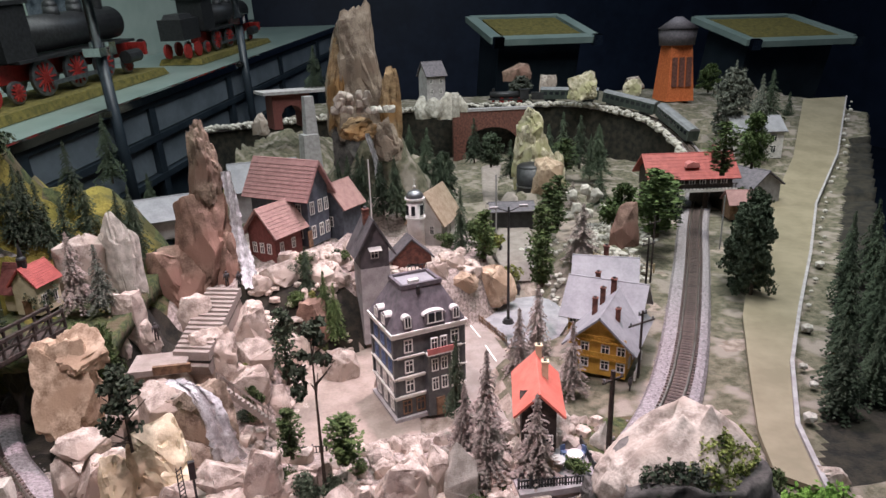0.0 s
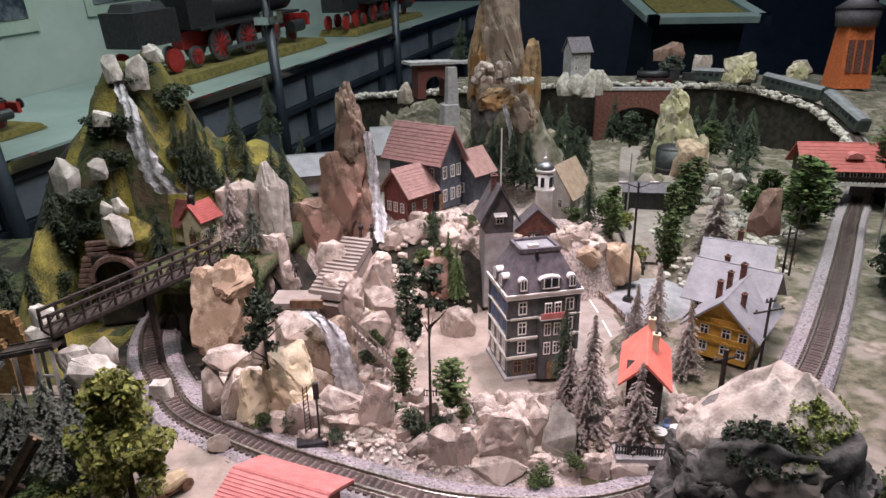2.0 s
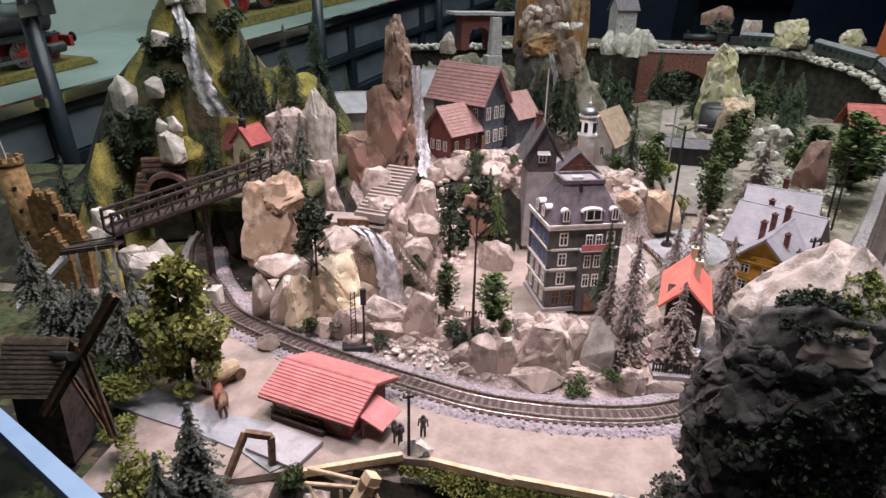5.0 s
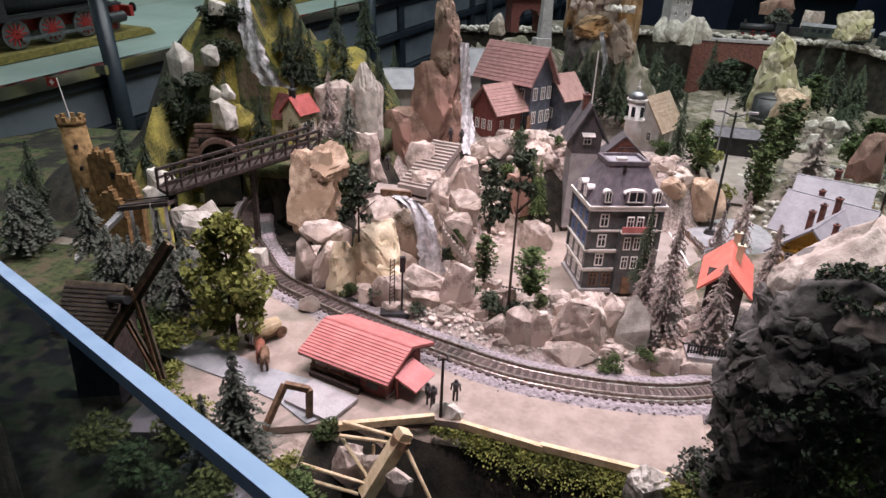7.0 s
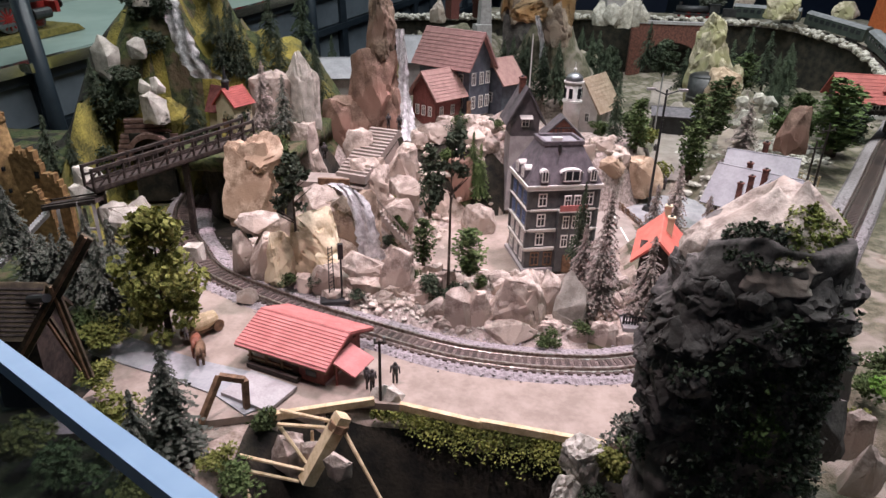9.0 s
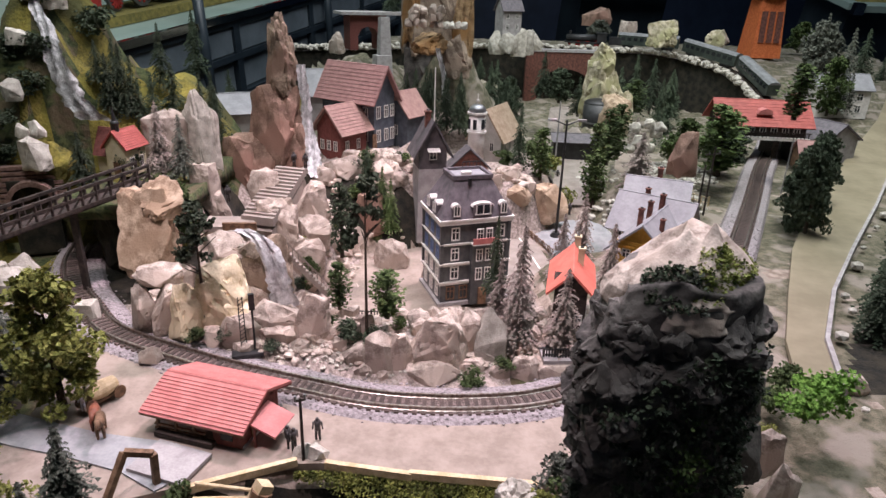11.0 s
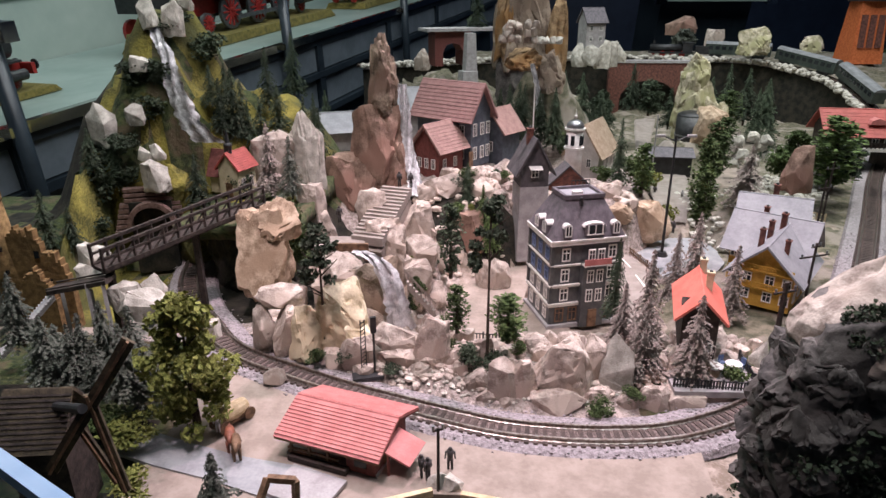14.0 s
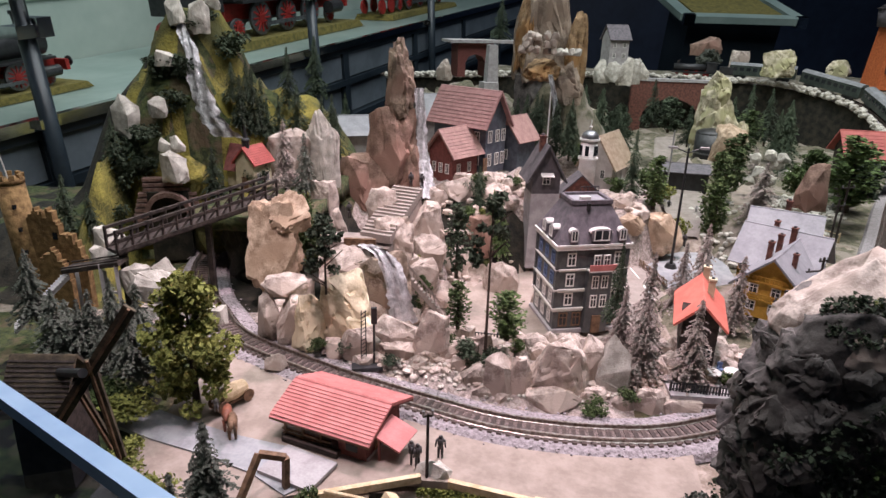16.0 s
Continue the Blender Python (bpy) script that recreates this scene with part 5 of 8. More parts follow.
def great_boulder(x, y, z):
    """The foreground rock: squarish scooped body coloured dark for its shade, pale domed crown, clinging leaves and
    moss cushions.
    """
    rnd = random.Random(77)
    ob = thing("boulder", "great scooped rock, body darkened for shade, pale crown, overgrown with leaves", "rock", pose(x, y, z), "rocks of the layout")
    off = Vector((4.2, 1.3, 8.8))
    # body and knobs darker than the crown: shade put into their colour
    body = block_mesh(0.236, ((-0.040, 0.038), (-0.042, 0.039), (-0.043, 0.039), (-0.044, 0.039), (-0.045, 0.039), (-0.045, 0.039), (-0.046, 0.039), (-0.046, 0.039), (-0.046, 0.039), (-0.044, 0.038), (-0.038, 0.036), (-0.032, 0.032)), 8, DARK_SHADE_ROCK, depth=0.68, amp=0.15, cell=50)
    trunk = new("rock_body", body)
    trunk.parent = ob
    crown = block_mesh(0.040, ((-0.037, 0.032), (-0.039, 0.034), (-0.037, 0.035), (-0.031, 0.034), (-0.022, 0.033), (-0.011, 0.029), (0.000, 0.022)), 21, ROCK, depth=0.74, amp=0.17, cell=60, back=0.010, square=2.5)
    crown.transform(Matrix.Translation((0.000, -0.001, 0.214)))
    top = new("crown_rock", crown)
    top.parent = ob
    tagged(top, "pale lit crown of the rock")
    seats = []
    for v in rnd.sample(list(body.vertices), 2600):
        p, n = v.co, v.normal
        if n.y < 0.5 and (0.174 < p.z < 0.214 or (p.x < -0.030 and 0.12 < p.z < 0.214)) and all((p - q).length > 0.0115 for q in seats):
            seats.append(p.copy())
            k = len(seats)
            mesh = rock_mesh(500 + k % 12, 5, 8, 0.16).copy()
            w = rnd.uniform(0.022, 0.034) * (1.0 if p.z > 0.12 else 0.8)
            mesh.transform(Matrix.Translation(p - n * w * 0.26) @ pose(0, 0, 0, rnd.uniform(-30, 30), rnd.uniform(-30, 30), rnd.uniform(0, 360)) @ Matrix.Diagonal((w, w * 0.85, w * 0.75, 1)))
            mesh.materials.append(DARK_SHADE_ROCK)
            new("rock_knob", mesh).parent = ob
    ivy, dark, grey, moss = B(), B(), B(), B()
    for v in body.vertices:
        p, n = v.co, v.normal
        k = noise.noise(p * 34 + off)
        edge = -0.036 + 0.050 * smoothstep(0.175, 0.215, p.z) + 0.012 * k
        cover = n.y < 0.5 and p.z < 0.198 + 0.02 * k and p.x > edge
        if (cover and rnd.random() < 0.34) or (n.y < 0.3 and p.x > 0.034 and p.z < 0.195 and rnd.random() < 0.10):
            tone = noise.noise(p * 24 - off)
            to = ivy if tone > 0.25 and p.x > -0.005 or (p - Vector((0.012, -0.028, 0.178))).length < 0.016 and tone > -0.25 else grey if rnd.random() < 0.35 else dark
            clump(to, p + n * rnd.uniform(0.001, 0.006), rnd.uniform(0.0025, 0.0050), 13, 0.0016, rnd)
    for v in crown.vertices:
        p, n = v.co, v.normal
        if p.y < 0.006 and -0.026 < p.x < 0.000 and 0.226 < p.z < 0.243 and noise.noise(p * 45 + off) > -0.15 and rnd.random() < 0.22:
            clump(grey if rnd.random() < 0.35 else dark, p + n * 0.001, rnd.uniform(0.0018, 0.0032), 14, 0.0012, rnd)
        elif p.y < 0.006 and p.x > -0.006 and 0.230 < p.z < 0.252 and noise.noise(p * 50 - off) > -0.2 and rnd.random() < 0.26:
            clump(moss if rnd.random() < 0.9 else ivy, p, rnd.uniform(0.0012, 0.0024), 12, 0.0009, rnd)
    tagged(part("grey_leaves", grey, GREY_GREEN, ob, "grey-green leaf cushions"), kind="stuff")
    tagged(part("clinging_leaves", ivy, LEAF, ob, "green clinging leaves"), kind="stuff")
    tagged(part("dark_leaves", dark, SPRUCE, ob, "blackish green leaf cushions"), kind="stuff")
    tagged(part("bright_moss", moss, BRIGHT_MOSS, ob, "yellow-green moss cushions"), kind="stuff")
    return ob


PL = "pale weathered standing rock on the mossy hill"
rock(-0.106, 0.552, 0.044, 0.056, 0.042, 0.082, 431, LIT_CREAM, 'large ochre rock beside the line, lightened for the lamplight on it', sub=5, cuts=6, rough=0.14, point=0.30)
rock(-0.137, 0.546, 0.032, 0.036, 0.034, 0.058, 432, LIT_CREAM, 'ochre shoulder rock beside the line, lightened as if lit', sub=5, cuts=6, rough=0.14, point=0.2)
rock(-0.086, 0.540, 0.024, 0.030, 0.030, 0.044, 433, LIT_CREAM, 'ochre block beside the line, lightened as if lit', sub=4, cuts=6)
rock(-0.183, 0.562, 0.030, 0.030, 0.028, 0.052, 434, label='greyish pink split block by the line', sub=4, cuts=8)
rock(-0.160, 0.556, 0.028, 0.030, 0.028, 0.048, 435, label='greyish pink split block by the line', sub=4, cuts=8)
rock(-0.170, 0.572, 0.058, 0.042, 0.032, 0.020, 436, label='flat pinkish cap stone by the line', sub=4, cuts=8)
rock(0.146, 0.312, 0.010, 0.034, 0.030, 0.034, 437, WHITE_ROCK, 'ragged grey stone at the end of the platform', sub=5, cuts=8, rough=0.3)
rock(0.134, 0.296, -0.006, 0.026, 0.026, 0.030, 438, WHITE_ROCK, 'ragged grey stone at the end of the platform', sub=5, cuts=8, rough=0.3)
rock(-0.193, 0.678, 0.005, 0.048, 0.033, 0.037, 5)
rock(-0.084, 0.532, 0.020, 0.042, 0.029, 0.035, 6)
rock(-0.050, 0.536, 0.025, 0.048, 0.033, 0.045, 7)
rock(-0.047, 0.526, 0.017, 0.040, 0.027, 0.024, 11)
rock(-0.015, 0.525, 0.034, 0.035, 0.024, 0.054, 2, sub=5, lean=8, point=0.3)
rock(0.011, 0.527, 0.019, 0.038, 0.026, 0.028, 8)
rock(-0.021, 0.538, 0.017, 0.018, 0.012, 0.027, 1)
rock(-0.079, 0.611, 0.011, 0.022, 0.015, 0.030, 12)
rock(0.050, 0.487, 0.015, 0.028, 0.019, 0.049, 13, sub=4)
rock(0.067, 0.488, 0.015, 0.023, 0.015, 0.051, 14, sub=4)
rock(0.102, 0.500, 0.026, 0.058, 0.046, 0.064, 15, sub=5, label='domed pinkish rock with green moss at the line', point=0.06, cuts=12)
rock(0.130, 0.508, 0.025, 0.030, 0.022, 0.056, 16, sub=4, cuts=6)
rock(0.150, 0.500, 0.025, 0.032, 0.022, 0.064, 17, WHITE_ROCK, 'white-edged slanting rock slab', sub=4)
rock(0.097, 0.482, 0.005, 0.050, 0.034, 0.021, 18, sub=4)
rock(0.128, 0.482, 0.002, 0.024, 0.016, 0.022, 19)
rock(0.179, 0.479, 0.004, 0.027, 0.019, 0.031, 20)
rock(0.206, 0.483, 0.002, 0.035, 0.024, 0.020, 21)
rock(0.228, 0.504, 0.013, 0.029, 0.020, 0.031, 22, OCHRE)
rock(0.239, 0.490, 0.002, 0.036, 0.025, 0.019, 23)
rock(0.184, 0.507, 0.011, 0.019, 0.013, 0.023, 24)
rock(0.199, 0.495, 0.005, 0.022, 0.015, 0.019, 25)
rock(0.298, 0.545, 0.010, 0.021, 0.014, 0.037, 26, WHITE_ROCK)
rock(0.030, 0.530, 0.020, 0.024, 0.016, 0.033, 27)
rock(0.050, 0.479, -0.001, 0.017, 0.011, 0.018, 28)
rock(0.025, 0.495, 0.010, 0.023, 0.015, 0.028, 29)
rock(-0.079, 0.515, 0.007, 0.021, 0.014, 0.017, 31)
rock(-0.028, 0.512, 0.009, 0.026, 0.018, 0.019, 32)
rock(0.055, 0.811, -0.025, 0.044, 0.030, 0.059, 33, sub=4)
rock(0.102, 0.775, -0.036, 0.017, 0.011, 0.031, 34)
rock(-0.189, 0.807, 0.074, 0.035, 0.024, 0.068, 38, sub=4)
rock(-0.178, 0.810, 0.043, 0.040, 0.027, 0.055, 39, sub=4)
rock(-0.199, 0.787, 0.048, 0.026, 0.018, 0.035, 40)
rock(-0.073, 0.600, 0.042, 0.054, 0.044, 0.096, 41, TAN, sub=5, cuts=9, rough=0.14, label='grey domed rock under the small cascade')
rock(-0.112, 0.612, 0.060, 0.046, 0.036, 0.050, 46, ROCK, sub=4, cuts=5, label='grey overhanging slab beside the small cascade')
rock(-0.076, 0.676, 0.012, 0.018, 0.012, 0.077, 42, BROWN, 'dark brown wet rock beside the cascade')
rock(-0.084, 0.722, 0.050, 0.056, 0.038, 0.082, 43, sub=5, rough=0.14)
rock(-0.048, 0.767, 0.061, 0.056, 0.038, 0.068, 44, sub=4, rough=0.16)
rock(-0.102, 0.760, 0.089, 0.035, 0.024, 0.050, 45)
rock(-0.039, 0.740, 0.037, 0.047, 0.032, 0.045, 46)
rock(-0.116, 0.737, 0.038, 0.039, 0.027, 0.041, 47)
rock(-0.048, 0.719, 0.013, 0.046, 0.031, 0.049, 48)
rock(-0.026, 0.730, -0.013, 0.035, 0.024, 0.033, 49)
rock(-0.007, 0.863, -0.016, 0.045, 0.031, 0.048, 50)
rock(-0.165, 0.948, 0.073, 0.067, 0.046, 0.092, 53, BROWN, 'reddish brown rock at the spire foot', sub=4)
rock(-0.150, 0.961, 0.065, 0.049, 0.033, 0.046, 54, BROWN, 'reddish brown rock at the spire foot')
rock(-0.250, 0.868, 0.118, 0.066, 0.047, 0.090, 56, sub=4, label='grey pink rock face behind firs')
rock(-0.444, 0.802, 0.182, 0.030, 0.020, 0.057, 57, WHITE_ROCK, PL)
rock(-0.401, 0.803, 0.195, 0.025, 0.017, 0.027, 58, WHITE_ROCK, PL)
rock(-0.370, 0.768, 0.126, 0.034, 0.026, 0.042, 59, WHITE_ROCK, PL, sub=4)
rock(-0.384, 0.776, 0.152, 0.017, 0.014, 0.018, 60, WHITE_ROCK, PL)
rock(-0.368, 0.780, 0.153, 0.019, 0.016, 0.021, 66, WHITE_ROCK, PL)
rock(-0.416, 0.790, 0.070, 0.060, 0.044, 0.130, 67, MOSS, 'yellow-green mossy bank beside the tunnel mouth', sub=4, name='moss_bank')
rock(-0.338, 0.790, 0.060, 0.050, 0.040, 0.110, 68, MOSS, 'yellow-green mossy bank beside the tunnel mouth', sub=4, name='moss_bank')
rock(-0.378, 0.792, 0.108, 0.075, 0.040, 0.060, 69, MOSS, 'yellow-green mossy bank over the tunnel mouth', sub=4, name='moss_bank')
rock(-0.398, 0.874, 0.312, 0.024, 0.020, 0.038, 61, WHITE_ROCK, PL, sub=4, lean=-14)
rock(-0.372, 0.884, 0.306, 0.030, 0.024, 0.046, 64, WHITE_ROCK, PL, sub=4)
rock(-0.372, 0.935, 0.326, 0.026, 0.020, 0.024, 65, WHITE_ROCK, PL, sub=4)
rock(-0.485, 1.182, 0.312, 0.038, 0.026, 0.037, 62, WHITE_ROCK, PL)
rock(-0.399, 0.833, 0.254, 0.027, 0.018, 0.021, 63, WHITE_ROCK, PL)
rock(-0.014, 0.919, 0.076, 0.056, 0.038, 0.034, 68, sub=3, label='pinkish rubble rock below the village')
rock(0.028, 0.916, 0.071, 0.055, 0.038, 0.037, 69, sub=3, label='pinkish rubble rock below the village')
rock(-0.046, 0.907, 0.064, 0.037, 0.025, 0.028, 70, sub=3, label='pinkish rubble rock below the village')
rock(0.026, 0.872, 0.018, 0.040, 0.030, 0.066, 72, BROWN, 'upright red-brown rock below the village', sub=4, point=0.2)
rock(0.053, 0.917, 0.060, 0.037, 0.025, 0.034, 74, sub=3, label='pinkish rubble rock below the village')
rock(0.066, 0.949, 0.074, 0.029, 0.019, 0.025, 75, sub=3, label='pinkish rubble rock below the village')
rock(-0.019, 0.765, 0.021, 0.040, 0.027, 0.028, 77, sub=3, label='pinkish rubble rock below the village')
rock(0.052, 0.973, 0.076, 0.034, 0.023, 0.025, 78, sub=3, label='pinkish rubble rock below the village')
rock(0.234, 0.962, 0.051, 0.038, 0.026, 0.035, 79, sub=3, label='pinkish rubble rock below the village')
rock(0.207, 0.947, 0.049, 0.038, 0.026, 0.029, 80, sub=3, label='pinkish rubble rock below the village')
rock(0.262, 0.963, 0.037, 0.039, 0.026, 0.029, 81, sub=3, label='pinkish rubble rock below the village')
rock(0.299, 0.979, 0.005, 0.079, 0.054, 0.066, 83, OCHRE, 'ochre rock outcrop behind the street', sub=4)
rock(0.246, 0.944, 0.026, 0.048, 0.032, 0.033, 84, OCHRE, 'ochre rock outcrop behind the street')
rock(0.543, 1.423, 0.071, 0.075, 0.051, 0.087, 101, OCHRE, 'mossy rock at the pinnacle foot')
rock(0.873, 2.050, 0.205, 0.085, 0.062, 0.080, 102, MOSSY, sub=5, rough=0.2, label='large pale rock beside the back line')
rock(1.064, 2.100, 0.192, 0.065, 0.050, 0.055, 103, MOSSY, sub=4, rough=0.2, label='pale rock beside the back line')
rock(0.988, 2.330, 0.195, 0.090, 0.062, 0.085, 105, MOSSY, sub=5, rough=0.2, label='large pale rock beside the back line')
rock(0.850, 2.330, 0.199, 0.055, 0.037, 0.060, 106, label='pale rock beside the back line')
rock(1.206, 2.380, 0.177, 0.079, 0.054, 0.059, 107, label='pale rock beside the back line')
rock(0.764, 2.400, 0.236, 0.089, 0.061, 0.065, 108, BROWN, 'grey brown rock on the back terrace')
rock(-0.095, 1.700, 0.183, 0.039, 0.027, 0.054, 120, label='pale rock beyond the hill house')
rock(0.510, 0.950, 0.093, 0.046, 0.031, 0.072, 121, BROWN, 'upright red-brown rock behind the chalet', sub=4, cuts=5, point=0.35)
rock(0.494, 1.120, 0.077, 0.024, 0.016, 0.018, 122, WHITE_ROCK, 'small white rock in the flowery meadow')
rock(0.524, 1.150, 0.056, 0.025, 0.017, 0.018, 123, WHITE_ROCK, 'small white rock in the flowery meadow')
rock(0.549, 1.180, 0.078, 0.025, 0.017, 0.019, 124, WHITE_ROCK, 'small white rock in the flowery meadow')
rock(0.542, 1.120, 0.073, 0.024, 0.016, 0.018, 125, WHITE_ROCK, 'small white rock in the flowery meadow')
rock(0.579, 1.150, 0.047, 0.025, 0.017, 0.018, 126, WHITE_ROCK, 'small white rock in the flowery meadow')
rock(0.606, 1.180, 0.055, 0.025, 0.017, 0.019, 127, WHITE_ROCK, 'small white rock in the flowery meadow')
rock(0.506, 1.120, 0.033, 0.024, 0.016, 0.018, 128, WHITE_ROCK, 'small white rock in the flowery meadow')
rock(0.515, 1.085, 0.028, 0.023, 0.016, 0.017, 129, WHITE_ROCK, 'small white rock in the flowery meadow')
rock(0.606, 1.213, -0.001, 0.026, 0.018, 0.019, 130, WHITE_ROCK, 'small white rock in the flowery meadow')
rock(0.592, 1.120, 0.059, 0.024, 0.016, 0.018, 131, WHITE_ROCK, 'small white rock in the flowery meadow')
rock(0.493, 1.150, 0.095, 0.024, 0.017, 0.018, 132, WHITE_ROCK, 'small white rock in the flowery meadow')
rock(0.534, 1.180, 0.095, 0.025, 0.017, 0.019, 133, WHITE_ROCK, 'small white rock in the flowery meadow')
rock(0.532, 1.120, 0.102, 0.024, 0.016, 0.018, 134, WHITE_ROCK, 'small white rock in the flowery meadow')
rock(0.490, 1.150, 0.055, 0.025, 0.017, 0.018, 135, WHITE_ROCK, 'small white rock in the flowery meadow')
rock(0.140, 0.272, -0.02, 0.045, 0.045, 0.07, 143, DARK_SHADE_ROCK, 'dark rock at the end of the platform', turn=30)
rock(0.322, 0.330, 0.034, 0.023, 0.016, 0.039, 144)
rock(0.315, 0.300, 0.030, 0.027, 0.018, 0.041, 145)
rock(0.275, 0.290, 0.067, 0.026, 0.018, 0.043, 146, DARK_SHADE_ROCK, 'dark rock at the foot of the great rock')
rock(0.478, 0.458, -0.001, 0.031, 0.021, 0.027, 147)
rock(0.297, 0.340, 0.077, 0.039, 0.026, 0.053, 148, DARK_SHADE_ROCK, 'dark rock behind the great rock')
rock(-0.365, 0.600, 0.083, 0.035, 0.024, 0.033, 150, WHITE_ROCK, 'pale grey rock at the bridge end', sub=4)
rock(-0.359, 0.580, 0.075, 0.031, 0.021, 0.021, 151, WHITE_ROCK, 'pale grey rock at the bridge end')
rock(-0.318, 0.560, 0.059, 0.034, 0.023, 0.035, 152, WHITE_ROCK, 'pale grey rock below the bridge')
rock(-0.296, 0.570, 0.064, 0.031, 0.021, 0.032, 153, WHITE_ROCK, 'pale grey rock below the bridge')
rock(-0.277, 0.520, 0.073, 0.047, 0.032, 0.028, 154, WHITE_ROCK, 'pale grey rock below the bridge')
rock(-0.248, 0.583, 0.004, 0.025, 0.017, 0.039, 157, WHITE_ROCK, 'pale rock beside the olive tree')
rock(-0.064, 0.325, -0.021, 0.028, 0.019, 0.030, 158, label='pale stone under the pole pyramid')
rock(-0.063, 0.330, -0.011, 0.014, 0.010, 0.016, 159, label='pale stone under the pole pyramid')
rock(-0.018, 0.290, 0.005, 0.017, 0.011, 0.020, 160, label='pale stone under the pole pyramid')
rock(-0.042, 0.315, -0.007, 0.023, 0.015, 0.020, 161, label='pale stone under the pole pyramid')
rock(-0.003, 0.372, 0.006, 0.020, 0.013, 0.015, 162, WHITE_ROCK, 'white stone at the platform edge')
rock(0.006, 0.370, 0.005, 0.018, 0.012, 0.014, 163, WHITE_ROCK, 'white stone at the platform edge')
rock(0.548, 1.510, 0.062, 0.109, 0.098, 0.140, 170, MOSSY, 'yellowish weathered rock of the pinnacle', sub=5, rough=0.2, point=0.10)
rock(0.534, 1.510, 0.114, 0.085, 0.076, 0.134, 171, MOSSY, 'yellowish weathered rock of the pinnacle', sub=5, rough=0.2, point=0.15)
rock(0.527, 1.510, 0.155, 0.064, 0.058, 0.105, 172, MOSSY, 'yellowish weathered rock of the pinnacle', sub=5, rough=0.2, point=0.15)
rock(0.531, 1.510, 0.187, 0.055, 0.050, 0.059, 173, MOSSY, 'yellowish weathered rock of the pinnacle', sub=5, rough=0.2, point=0.30)
rock(0.515, 1.510, 0.048, 0.052, 0.047, 0.100, 174, MOSSY, 'yellowish weathered rock of the pinnacle', sub=5, rough=0.2, point=0.00)
rock(0.591, 1.510, 0.054, 0.049, 0.044, 0.111, 175, MOSSY, 'yellowish weathered rock of the pinnacle', sub=5, rough=0.2, point=0.00)
rock(-0.202, 0.869, 0.134, 0.044, 0.030, 0.114, 7, WHITE_ROCK, 'pale smooth standing rock on the hill', sub=5, cuts=9, point=0.18)
rock(-0.117, 0.955, 0.118, 0.082, 0.062, 0.140, 185, BROWN, 'massive reddish brown block of the rock spire', sub=5, cuts=9, rough=0.16, point=0.10)
rock(-0.106, 0.955, 0.226, 0.042, 0.038, 0.120, 187, SPIRE, 'narrow brown rock spire with pale streaks', sub=5, cuts=9, rough=0.30, point=0.28)
rock(-0.140, 0.940, 0.072, 0.062, 0.050, 0.080, 181, BROWN, 'reddish brown block at the spire foot', sub=5, cuts=5, rough=0.16)
rock(-0.088, 0.938, 0.080, 0.046, 0.046, 0.110, 182, BROWN, 'reddish brown block at the spire foot', sub=5, cuts=5, rough=0.16, point=0.2)
rock(-0.206, 0.655, 0.068, 0.062, 0.054, 0.106, 36, OCHRE, 'huge ochre boulder with a hollow, beside the lattice bridge', sub=5, rough=0.22, cuts=5, point=-0.25)
rock(-0.190, 0.660, 0.106, 0.046, 0.036, 0.044, 37, OCHRE, 'ochre boulder top with a mossy crack', sub=5, rough=0.18, cuts=4)
# backs the cave below the footbridge; its darkness is put into the colour
rock(-0.248, 0.738, 0.040, 0.095, 0.050, 0.115, 39, EARTH_AND_SHADE, 'bank coloured black for the shade of the cave under the footbridge', sub=5, cuts=8, name='cave_bank')
rock(-0.158, 0.500, 0.012, 0.022, 0.015, 0.016, 400, label='small broken pinkish stone on the bank by the line')
rock(0.104, 0.485, 0.003, 0.022, 0.015, 0.018, 401, label='small broken pinkish stone on the bank by the line')
rock(0.034, 0.483, 0.001, 0.019, 0.013, 0.019, 402, label='small broken pinkish stone on the bank by the line')
rock(0.004, 0.515, 0.010, 0.023, 0.016, 0.016, 403, label='small broken pinkish stone on the bank by the line')
rock(-0.055, 0.517, 0.008, 0.021, 0.014, 0.014, 404, label='small broken pinkish stone on the bank by the line')
rock(0.158, 0.481, 0.001, 0.025, 0.017, 0.020, 405, label='small broken pinkish stone on the bank by the line')
rock(0.243, 0.495, 0.003, 0.022, 0.015, 0.018, 406, label='small broken pinkish stone on the bank by the line')
rock(0.280, 0.519, 0.005, 0.020, 0.014, 0.022, 407, label='small broken pinkish stone on the bank by the line')
rock(-0.108, 0.544, 0.014, 0.022, 0.015, 0.018, 408, label='small broken pinkish stone on the bank by the line')
rock(0.050, 0.501, 0.010, 0.017, 0.012, 0.022, 409, label='small broken pinkish stone on the bank by the line')
rock(0.017, 0.501, 0.004, 0.017, 0.012, 0.013, 410, label='small broken pinkish stone on the bank by the line')
rock(0.132, 0.484, 0.003, 0.025, 0.017, 0.022, 411, label='small broken pinkish stone on the bank by the line')
rock(0.218, 0.525, 0.013, 0.020, 0.014, 0.017, 412, label='small broken pinkish stone on the bank by the line')
rock(-0.114, 0.585, 0.009, 0.042, 0.028, 0.071, 420, label='pale rock below the small cascade')
rock(-0.081, 0.590, 0.006, 0.046, 0.031, 0.067, 421, label='pale rock below the small cascade')


